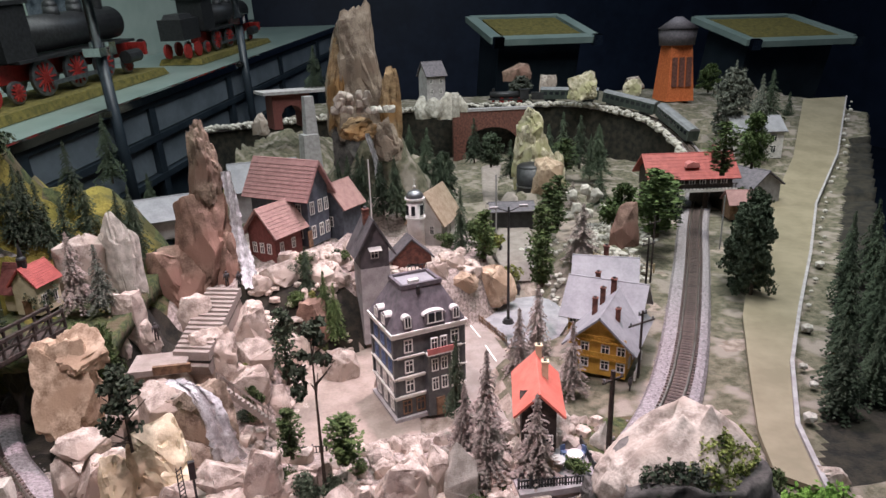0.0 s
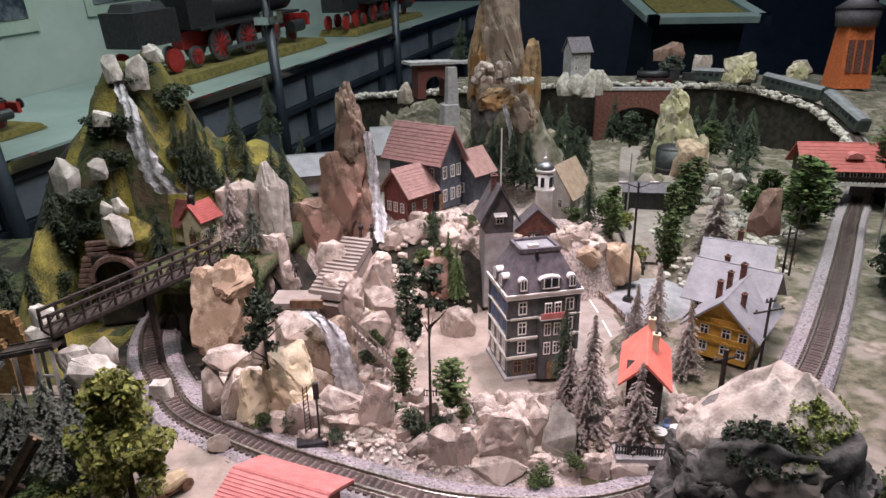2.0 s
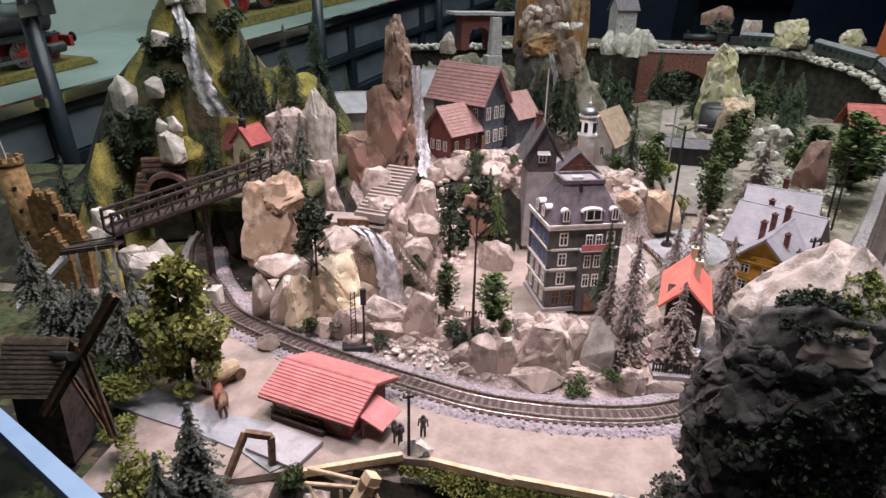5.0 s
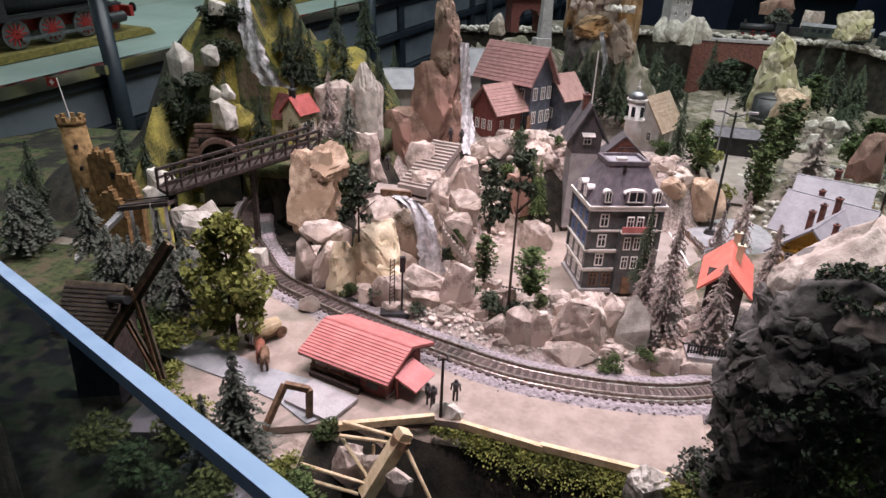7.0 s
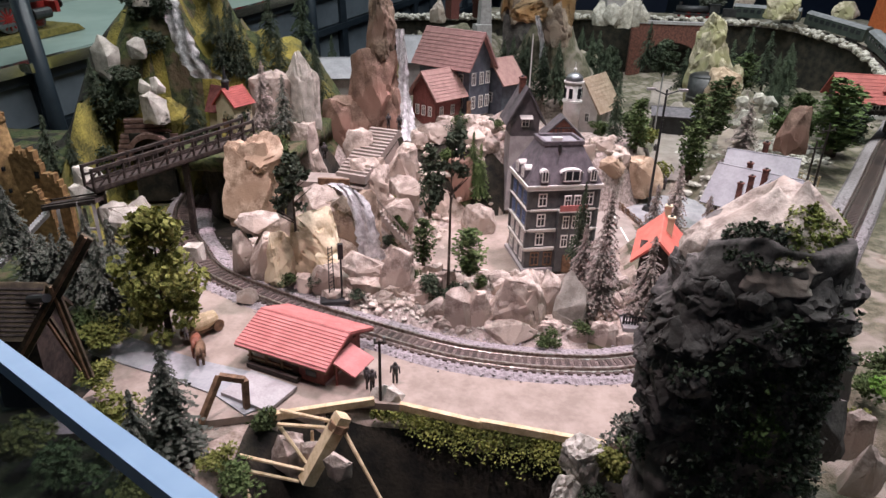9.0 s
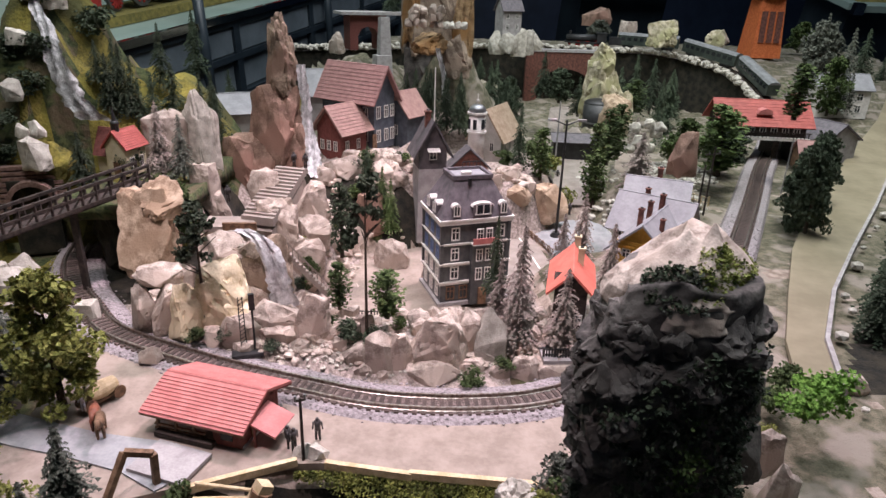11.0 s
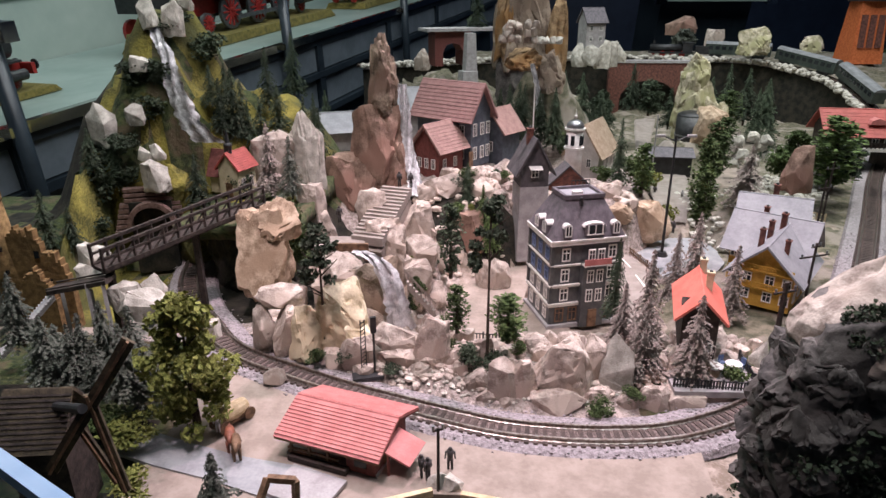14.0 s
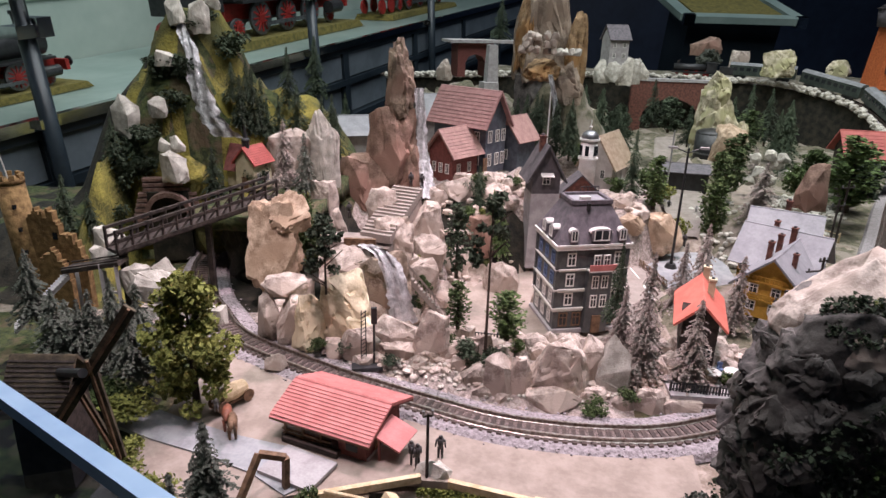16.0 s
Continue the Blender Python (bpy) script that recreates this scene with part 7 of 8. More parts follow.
tree('fir', -0.276, 0.910, 0.131, 0.072, 0.94, SPRUCE, 'among the rocks of the hill')
tree('fir', -0.257, 0.937, 0.147, 0.069, 1.14, SPRUCE, 'among the rocks of the hill')
tree('fir', -0.225, 0.956, 0.131, 0.067, 0.99, SPRUCE, 'among the rocks of the hill')
tree('fir', -0.205, 0.958, 0.105, 0.076, 0.91, SPRUCE, 'among the rocks of the hill')
tree('fir', -0.208, 1.161, 0.058, 0.068, 1.04, SPRUCE, 'among the rocks of the hill')
tree('fir', -0.182, 0.944, 0.065, 0.052, 1.17, SPRUCE, 'among the rocks of the hill')
tree('fir', -0.316, 0.898, 0.189, 0.061, 1.05, SPRUCE, 'among the rocks of the hill')
tree('fir', -0.425, 0.780, 0.104, 0.066, 0.93, SPRUCE, 'among the rocks of the hill')
tree('fir', -0.440, 0.756, 0.132, 0.056, 1.07, SPRUCE, 'among the rocks of the hill')
for k in range(16):
    x, y = fill.choice(((-0.03, 0.80), (0.0, 0.86), (0.03, 0.90), (0.05, 0.94), (-0.04, 0.72)))
    x, y = x + fill.uniform(-0.03, 0.03), y + fill.uniform(-0.03, 0.03)
    tree('bush', x, y, height(x, y) - 0.002, fill.uniform(0.014, 0.030), fill.uniform(0.9, 1.3), (LEAF, OLIVE, SPRUCE)[k % 3], 'between the rocks below the village')
tree('fir', 0.018, 0.900, 0.040, 0.075, 0.80, SPRUCE, 'below the village')
tree('fir', 0.052, 0.862, -0.010, 0.085, 0.80, LEAF, 'below the village')
tree('bush', 0.292, 1.059, 0.044, 0.056, 1.06, LEAF, 'beyond the street')
tree('bush', 0.319, 1.050, 0.032, 0.043, 1.38, OLIVE, 'beyond the street')
tree('bush', 0.245, 1.054, 0.044, 0.038, 1.28, LEAF, 'beyond the street')
tree('bush', 0.342, 1.021, -0.031, 0.058, 0.85, OLIVE, 'beyond the street')
tree('fir', 0.541, 1.262, -0.006, 0.099, 1.03, FROSTED, 'beyond the street')
tree('fir', 0.594, 1.250, 0.032, 0.091, 1.03, SPRUCE, 'beyond the street')
tree('bush', 0.553, 1.100, 0.038, 0.068, 0.97, LEAF, 'beyond the street')
tree('broad', 0.576, 1.100, 0.039, 0.086, 1.25, LEAF, 'beyond the street')
tree('broad', 0.660, 1.100, 0.040, 0.068, 1.62, SPRUCE, 'beyond the street')
tree('fir', 0.415, 1.600, 0.074, 0.112, 0.90, SPRUCE, 'beyond the street')
tree('broad', 0.457, 1.600, 0.061, 0.087, 1.36, SPRUCE, 'beyond the street')
tree('fir', 0.508, 1.600, 0.028, 0.101, 1.02, SPRUCE, 'beyond the street')
tree('fir', 0.729, 1.700, 0.020, 0.146, 0.93, SPRUCE, 'beyond the street')
tree('fir', 0.782, 1.700, -0.001, 0.141, 1.01, SPRUCE, 'beyond the street')
tree('poplar', 0.647, 1.600, 0.037, 0.087, 3.08, LEAF, 'beyond the street')
tree('broad', 0.743, 2.300, 0.107, 0.126, 1.35, GREY_GREEN, 'beyond the street')
tree('bush', 0.020, 0.511, 0.011, 0.035, 1.06, SPRUCE, 'on the stony bank')
tree('bush', 0.004, 0.529, 0.011, 0.030, 0.90, LEAF, 'on the stony bank')
tree('bush', 0.041, 0.516, 0.011, 0.024, 1.11, SPRUCE, 'on the stony bank')
tree('bush', 0.065, 0.533, 0.012, 0.024, 0.91, LEAF, 'on the stony bank')
tree('bush', 0.130, 0.464, -0.003, 0.025, 1.23, LEAF, 'on the stony bank')
tree('bush', 0.161, 0.479, 0.003, 0.017, 1.54, LEAF, 'on the stony bank')
tree('bush', 0.255, 0.500, 0.004, 0.029, 1.17, LEAF, 'on the stony bank')
tree('bush', 0.288, 0.495, -0.002, 0.022, 1.57, SPRUCE, 'on the stony bank')
tree('bush', -0.097, 0.525, 0.010, 0.018, 1.21, SPRUCE, 'on the stony bank')
tree('bush', -0.125, 0.525, 0.009, 0.018, 1.23, LEAF, 'on the stony bank')
tree('bush', -0.053, 0.510, 0.008, 0.015, 1.42, SPRUCE, 'on the stony bank')
tree('fir', 0.615, 0.565, -0.008, 0.110, 0.81, SPRUCE, 'outside the beige road')
tree('fir', 0.660, 0.600, -0.008, 0.120, 0.72, SPRUCE, 'outside the beige road')
tree('fir', 0.700, 0.660, -0.008, 0.100, 0.81, SPRUCE, 'outside the beige road')
tree('fir', 0.735, 0.700, -0.008, 0.130, 0.72, SPRUCE, 'outside the beige road')
tree('fir', 0.800, 0.765, -0.008, 0.110, 0.81, SPRUCE, 'outside the beige road')
tree('fir', 0.860, 0.840, -0.008, 0.120, 0.72, SPRUCE, 'outside the beige road')
tree('fir', 0.930, 0.920, -0.008, 0.120, 0.72, SPRUCE, 'outside the beige road')
tree('bush', 0.364, 0.360, 0.031, 0.040, 1.16, BRIGHT, 'behind the great rock')
tree('bush', 0.396, 0.380, 0.031, 0.048, 1.13, BRIGHT, 'behind the great rock')
tree('fir', 0.565, 0.550, -0.008, 0.100, 0.90, SPRUCE, 'outside the beige road')
tree('fir', 0.600, 0.600, -0.008, 0.090, 0.90, SPRUCE, 'outside the beige road')
tree('fir', 0.655, 0.655, -0.008, 0.110, 0.81, SPRUCE, 'outside the beige road')
tree('fir', 0.710, 0.720, -0.008, 0.100, 0.81, SPRUCE, 'outside the beige road')
tree('fir', 0.780, 0.800, -0.008, 0.120, 0.72, SPRUCE, 'outside the beige road')
tree('fir', 0.870, 0.900, -0.008, 0.110, 0.72, SPRUCE, 'outside the beige road')

# ---- bridges, stairs, falls ----
def lattice_bridge():
    a, b = Vector((-0.338, 0.560, 0.088)), Vector((-0.228, 0.718, 0.106))
    ob = thing("lattice_bridge", "dark brown timber lattice footbridge over the cave", "bridge", None)
    d = (b - a).normalized()
    side = Vector((d.y, -d.x, 0)).normalized() * 0.011
    bm = B(); bar(bm, a, b, 0.024, 0.004); part("deck", bm, DARK_WOOD, ob, "dark plank deck")
    for s in (-1, 1):
        o = side * s
        for z, w in ((0.002, 0.004), (0.013, 0.0022), (0.022, 0.003)):
            bm = B(); bar(bm, a + o + Vector((0, 0, z)), b + o + Vector((0, 0, z)), w); part("rail", bm, DARK_WOOD, ob)
        n = 12
        for k in range(n + 1):
            p = a.lerp(b, k / n) + o
            bm = B(); bar(bm, p, p + Vector((0, 0, 0.024)), 0.0024); part("post", bm, DARK_WOOD, ob)
            if k < n:
                q = a.lerp(b, (k + 1) / n) + o
                bm = B(); bar(bm, p, q + Vector((0, 0, 0.013)), 0.0014); part("brace", bm, DARK_WOOD, ob)
    for k in (0.05, 0.55):
        p = a.lerp(b, k)
        bm = B(); bar(bm, p - Vector((0, 0, 0.004)), Vector((p.x, p.y, 0.0)), 0.006); part("pier", bm, DARK_WOOD, ob)
    return ob


lattice_bridge()


def step_flight(name, label, a, b, width, mat, n, rails=None, thick=0.003):
    ob = thing(name, label, "stairs")
    a, b = Vector(a), Vector(b)
    flat = Vector((b.x - a.x, b.y - a.y, 0)).normalized()
    side = Vector((flat.y, -flat.x, 0))
    run = Vector((b.x - a.x, b.y - a.y, 0)).length / n
    turn = flat.to_track_quat("X", "Z").to_matrix()
    bm = B(); box(bm, (run * 1.02, width, thick), (0, 0, 0), turn)
    first = part("step", bm, mat, ob, m=Matrix.Translation(a.lerp(b, 0.5 / n)))
    for k in range(1, n):
        s = new("step", first.data)
        s.parent, s.matrix_basis = ob, Matrix.Translation(a.lerp(b, (k + 0.5) / n))
    bm = B(); bar(bm, a - Vector((0, 0, thick * 1.6)), b - Vector((0, 0, thick * 1.6)), width * 0.95, thick * 1.4); part("stringer", bm, mat, ob)
    if rails:
        for s in (-1, 1):
            o = side * s * width / 2
            bm = B(); bar(bm, a + o + Vector((0, 0, 0.012)), b + o + Vector((0, 0, 0.012)), 0.0014); part("handrail", bm, rails, ob)
            for k in range(0, n + 1, 3):
                p = a.lerp(b, k / n) + o
                bm = B(); bar(bm, p, p + Vector((0, 0, 0.012)), 0.0012); part("rail_post", bm, rails, ob)
    return ob


step_flight("rock_stairs", "pale grey stone stairs climbing between rocks", (-0.100, 0.700, 0.066), (-0.072, 0.790, 0.104), 0.040, STREET, 15, None, 0.010)
step_flight("lower_stairs", "grey stone stairs down to the square", (-0.066, 0.655, 0.054), (-0.022, 0.680, -0.012), 0.012, STREET, 14, STREET)
step_flight("trestle_stairs", "weathered grey wooden stair flight down from the footbridge", (-0.383, 0.552, 0.066), (-0.425, 0.520, 0.018), 0.016, GREY_WALL, 22, None, 0.0018)
land = thing("trestle_landing", "weathered dark wooden landing on grey trestle legs", "landing")
bm = B(); bar(bm, (-0.386, 0.556, 0.068), (-0.326, 0.556, 0.080), 0.020, 0.004); part("ramp", bm, DARK_WOOD, land)
for s in (-0.009, 0.009):
    bm = B(); bar(bm, (-0.386, 0.556 + s, 0.072), (-0.326, 0.556 + s, 0.084), 0.0014); part("handrail", bm, DARK_WOOD, land)
for x, y in ((-0.346, 0.548), (-0.330, 0.548), (-0.36, 0.575), (-0.39, 0.575)):
    bm = B(); bar(bm, (x, y, 0.078 if x > -0.35 else 0.06), (x + 0.004, y - 0.006, 0.0), 0.0035); part("leg", bm, GREY_WALL, land, "grey trestle leg")
for z in (0.025, 0.05):
    bm = B(); bar(bm, (-0.345, 0.546, z), (-0.328, 0.546, z), 0.0025); part("cross_bar", bm, GREY_WALL, land)
bm = B(); box(bm, (0.056, 0.046, 0.003), (-0.130, 0.692, 0.066)); box(bm, (0.056, 0.002, 0.004), (-0.130, 0.670, 0.069)); solo("terrace_path", bm, STREET, "small grey paved path below the stone stairs", "path")


def fall(name, label, points, width, mat, seed, thin=0.55):
    """A strip of clear resin down the rocks, with strands of uneven depth."""
    rnd = random.Random(seed)
    bm = B()
    rows = spline(points, 0.004)
    last = None
    for k, (p, d) in enumerate(rows):
        w = width * (thin + (1 - thin) * k / len(rows)) * rnd.uniform(0.85, 1.15)
        now = [bm.verts.new(p + Vector((w * (j / 6 - 0.5), -0.004 * math.sin(j * 2.1 + k * 0.35) - 0.004 + rnd.uniform(-0.001, 0.001), 0.0))) for j in range(7)]
        if last:
            for j in range(6):
                bm.faces.new((last[j], last[j + 1], now[j + 1], now[j]))
        last = now
    return solo(name, bm, mat, label, "waterfall", smooth=True)


fall("waterfall", "long white resin waterfall down the mossy hill", [(-0.392, 0.880, 0.300), (-0.380, 0.862, 0.280), (-0.369, 0.850, 0.260), (-0.358, 0.840, 0.222), (-0.347, 0.835, 0.186), (-0.330, 0.834, 0.166), (-0.318, 0.834, 0.152)], 0.036, WATER, 1, 0.35)
fall("waterfall", "white resin waterfall beside the brown rock spire", [(-0.078, 0.955, 0.215), (-0.074, 0.95, 0.181), (-0.070, 0.945, 0.13), (-0.062, 0.925, 0.09), (-0.054, 0.90, 0.062)], 0.022, WATER, 2)
fall("waterfall", "small foaming resin cascade over a grey rock", [(-0.096, 0.603, 0.094), (-0.084, 0.590, 0.098), (-0.070, 0.580, 0.093), (-0.059, 0.572, 0.076), (-0.051, 0.567, 0.052), (-0.046, 0.565, 0.026)], 0.027, WATER, 3)
bm = B(); bar(bm, (-0.128, 0.660, 0.075), (-0.092, 0.660, 0.075), 0.004, 0.009); solo("terrace_beam", bm, BROWN_WOOD, "dark red-brown beam under the small terrace", "beam")

# the rock peak behind the village
rock(0.122, 1.290, 0.320, 0.100, 0.080, 0.250, 190, TAN, 'tall weathered rock peak behind the village', sub=5, cuts=5, rough=0.26, point=0.30)
rock(0.088, 1.275, 0.300, 0.040, 0.040, 0.170, 191, BRIGHT_OCHRE, 'rusty orange flank of the rock peak', sub=5, cuts=5, rough=0.26, point=0.3)
rock(0.178, 1.260, 0.250, 0.044, 0.042, 0.160, 192, BRIGHT_OCHRE, 'orange ochre flank of the rock peak', sub=5, cuts=5, rough=0.26, point=0.2)
rock(0.130, 1.275, 0.160, 0.120, 0.080, 0.200, 193, DARK_SHADE_ROCK, 'dark foot of the rock peak', sub=5, cuts=6, rough=0.26)
rock(0.114, 1.205, 0.228, 0.066, 0.050, 0.040, 194, BRIGHT_OCHRE, 'ochre ledge of the rock peak', sub=5, cuts=5, rough=0.28)
rock(0.168, 1.215, 0.205, 0.048, 0.040, 0.080, 196, TAN, 'ochre brown lower ledge of the rock peak', sub=5, cuts=5, rough=0.26)
fall("waterfall", "thin white resin streak below the ochre ledge", [(0.130, 1.185, 0.222), (0.136, 1.182, 0.200), (0.143, 1.180, 0.172), (0.146, 1.178, 0.140), (0.148, 1.176, 0.110)], 0.014, WATER, 4)
heap = random.Random(90)
for k in range(15):
    rock(0.080 + 0.013 * (k % 5) + heap.uniform(-0.004, 0.004), 1.190 + heap.uniform(-0.004, 0.006), 0.262 + 0.012 * (k // 5) + heap.uniform(-0.003, 0.003), heap.uniform(0.012, 0.017), 0.014, heap.uniform(0.012, 0.016), 90 + k, cuts=9, rough=0.05, label='rounded pink boulder stacked on the peak')
for k in range(4):
    rock(0.146 + 0.010 * k, 1.195, 0.262 + heap.uniform(-0.004, 0.004), 0.015, 0.014, 0.013, 110 + k, WHITE_ROCK, cuts=9, rough=0.05, label='rounded pale boulder stacked on the peak')
for x, z, h in ((0.076, 0.092, 0.100), (0.092, 0.115, 0.085), (0.150, 0.088, 0.095), (0.172, 0.084, 0.105), (0.118, 0.090, 0.110), (0.060, 0.085, 0.070)):
    tree('fir', x, 1.165 + heap.uniform(-0.01, 0.01), z - 0.01, h, 0.85, SPRUCE, 'at the foot of the rock peak')
for x, y, z, h in ((0.246, 1.300, 0.080, 0.100), (0.272, 1.250, 0.060, 0.110), (0.300, 1.330, 0.060, 0.095)):
    tree('fir', x, y, z, h, 0.95, SPRUCE, 'behind the church')
for k, (x, y, w) in enumerate(((0.420, 2.030, 0.050), (0.450, 2.040, 0.040), (0.350, 2.010, 0.045), (0.385, 2.000, 0.050), (0.480, 2.060, 0.034), (0.405, 2.060, 0.05))):
    rock(x, y, 0.170, w, w * 0.8, 0.085 - 0.008 * k, 115 + k, WHITE_ROCK, 'pale rock of the back terrace mound', sub=4)

# tunnel mouth with its stepped brick surround
tm = thing("tunnel_portal", "dark round tunnel mouth with stepped reddish brown courses", "tunnel", pose(-0.377, 0.752, 0.0, 0, 0, 18))
# solid block in place of an opening; its black paints the inner shade
bm = B(); box(bm, (0.050, 0.016, 0.094), (0, 0.020, 0.046)); part("mouth", bm, EARTH_AND_SHADE, tm, "block coloured black for the shade inside the tunnel")
for k in range(15):
    a = math.pi * k / 14
    bm = B(); box(bm, (0.006, 0.014, 0.0058), (0.0255 * math.cos(a), 0.008, 0.066 + 0.0255 * math.sin(a)), Matrix.Rotation(-a, 3, "Y")); part("arch_stone", bm, COURSE, tm)
for k in range(9):
    z = 0.058 + 0.0062 * k
    gap = math.sqrt(max(0.0, 0.029 ** 2 - (z - 0.066) ** 2))
    for a, b in ((-0.044 + 0.0016 * k, -gap), (gap, 0.040 - 0.001 * k)) if gap > 0.004 else ((-0.030, 0.030),):
        bm = B(); box(bm, (b - a, 0.012, 0.0040), ((a + b) / 2, 0.012 + 0.0016 * k, z)); part("course", bm, COURSE, tm, "projecting brown course")

# ---- small town furniture ----
def lamp_post(x, y, z, h):
    ob = thing("street_lamp", "tall dark double-armed street lamp", "street lamp", pose(x, y, z))
    bm = B(); rod(bm, (0, 0, 0), (0, 0, h), 0.0022, 0.0014, 8); part("pole", bm, BLACK, ob)
    bm = B(); rod(bm, (0, 0, 0), (0, 0, 0.006), 0.009, 0.006, 10); part("foot", bm, BLACK, ob)
    for s in (-1, 1):
        bm = B(); rod(bm, (0, 0, h * 0.96), (s * 0.018, 0, h), 0.0009, seg=6); arm = part("arm", bm, BLACK, ob)
        bm = B(); box(bm, (0.012, 0.005, 0.003), (s * 0.021, 0, h)); part("lamp_head", bm, GREY_WALL, arm)


lamp_post(0.296, 0.87, -0.014, 0.172)


def pole(name, label, x, y, z, h, r=0.0016, arms=((0.9, 0.012),), mat=None, lean=0.0):
    ob = thing(name, label, "pole", pose(x, y, z, lean, 0, 20), "poles")
    bm = B(); rod(bm, (0, 0, 0), (0, 0, h), r, r * 0.8, 8); part("mast", bm, mat or DARK_WOOD, ob)
    for f, w in arms:
        bm = B(); box(bm, (2 * w, 0.0016, 0.0016), (0, 0, h * f)); part("cross_arm", bm, mat or DARK_WOOD, ob)
        for s in (-1, 1):
            bm = B(); rod(bm, (s * w * 0.85, 0, h * f), (s * w * 0.85, 0, h * f + 0.004), 0.0011, seg=6); part("insulator", bm, GREY_METAL, ob)
    return ob


pole("telegraph_pole", "dark wooden telegraph pole behind the great rock", 0.286, 0.505, 0.015, 0.092, 0.0026, ((0.9, 0.012),))
pole("telegraph_pole", "thin dark pole on the platform edge", -0.004, 0.366, 0.0, 0.056, 0.0013, ((0.97, 0.004),))
pole("telegraph_pole", "dark pole with cross arm beside the chalet", 0.392, 0.66, 0.0, 0.085, 0.0016, ((0.82, 0.020), (0.95, 0.006)))
pole("telegraph_pole", "pole with cross arms beside the chalet line", 0.50, 0.86, 0.0, 0.10, 0.0016, ((0.9, 0.012),))
pole("telegraph_pole", "pole with cross arms beyond the chalet", 0.545, 0.93, 0.0, 0.11, 0.0016, ((0.9, 0.012),))
pole("flag_pole", "thin white pole behind the tower house", 0.118, 1.0, 0.05, 0.16, 0.0012, (), WHITE)
pole("telegraph_pole", "slim grey pole by the beige road", 0.74, 1.05, 0.0, 0.10, 0.0014, (), GREY_WALL)
pole("telegraph_pole", "slim grey pole by the shed", 0.365, 1.2, -0.01, 0.14, 0.0016, (), GREY_WALL)

sig = thing("railway_signal", "black lattice-mast railway signal with a round board and ladder", "signal", pose(-0.078, 0.512, 0.004, 0, 0, 15) @ Matrix.Scale(0.88, 4))
for s in (-1, 1):
    bm = B(); bar(bm, (s * 0.003, 0, 0), (s * 0.002, 0, 0.066), 0.001); part("mast_side", bm, BLACK, sig)
bm = B()
for k in range(14):
    bar(bm, (-0.003, 0, 0.004 + 0.0044 * k), (0.003, 0, 0.008 + 0.0044 * k), 0.0007)
part("lattice", bm, BLACK, sig)
bm = B(); rod(bm, (0.011, 0, 0), (0.011, 0, 0.058), 0.0013, seg=6); part("lamp_mast", bm, BLACK, sig)
bm = B(); box(bm, (0.006, 0.004, 0.018), (0.011, -0.001, 0.060)); part("signal_head", bm, BLACK, sig)
bm = B(); box(bm, (0.032, 0.014, 0.004), (0.003, -0.004, 0.002)); part("base", bm, BLACK, sig)


def fence(name, label, a, b, h, n, mat):
    ob = thing(name, label, "fence")
    a, b = Vector(a), Vector(b)
    for z in (0.35, 0.95):
        bm = B(); bar(bm, a + Vector((0, 0, h * z)), b + Vector((0, 0, h * z)), 0.0009); part("rail", bm, mat, ob)
    for k in range(n + 1):
        p = a.lerp(b, k / n)
        bm = B(); bar(bm, p, p + Vector((0, 0, h * (1.15 if k % 4 == 0 else 1.0))), 0.0011 if k % 4 else 0.0018); part("picket", bm, mat, ob)
    return ob


fence("garden_fence", "low dark picket fence round the cafe terrace", (0.197, 0.486, 0.014), (0.268, 0.480, 0.014), 0.009, 28, BLACK)
fence("garden_fence", "low dark picket fence along the terrace side", (0.268, 0.480, 0.014), (0.272, 0.535, 0.014), 0.009, 16, BLACK)
fence("railing", "black iron railing above the bank", (-0.02, 0.625, -0.02), (0.055, 0.61, -0.016), 0.012, 22, BLACK)
fence("railing", "brown street railing beside the lower road", (0.20, 0.60, -0.012), (0.222, 0.602, -0.012), 0.010, 8, BROWN_WOOD)
fence("railing", "grey parapet railing along the street", (0.250, 1.0, -0.0365), (0.288, 0.85, -0.0365), 0.010, 30, BROWN_WOOD)
fence("railing", "white yard fence beside the chalet", (0.385, 0.655, 0.0), (0.415, 0.70, 0.0), 0.010, 12, WHITE)
fence("railing", "pale rustic rail fence on the path", (0.47, 0.98, 0.026), (0.555, 0.94, 0.012), 0.014, 8, WOOD)
bm = B(); box(bm, (0.078, 0.060, 0.006), (0.235, 0.508, 0.012)); solo("cafe_terrace", bm, GREY_WALL, "grey paved cafe terrace before the orange-roofed house", "terrace", kind="structure")


def cafe_table(x, y):
    ob = thing("cafe_table", "round white cafe table on a slim leg", "table", pose(x, y, 0.015), "cafe tables")
    bm = B(); rod(bm, (0, 0, 0.009), (0, 0, 0.0102), 0.0072, seg=20); part("tabletop", bm, WHITE, ob)
    bm = B(); rod(bm, (0, 0, 0), (0, 0, 0.009), 0.0008, seg=6); part("leg", bm, BLACK, ob)


def chair(x, y, rz, mat):
    ob = thing("garden_chair", "small blue garden chair at the cafe table", "chair", pose(x, y, 0.015, 0, 0, rz), "cafe chairs")
    bm = B(); box(bm, (0.005, 0.005, 0.0008), (0, 0, 0.005)); part("seat", bm, mat, ob)
    bm = B(); box(bm, (0.005, 0.0008, 0.006), (0, 0.0025, 0.008)); part("backrest", bm, mat, ob)
    for sx in (-1, 1):
        for sy in (-1, 1):
            bm = B(); box(bm, (0.0007, 0.0007, 0.005), (sx * 0.002, sy * 0.002, 0.0025)); part("leg", bm, mat, ob)


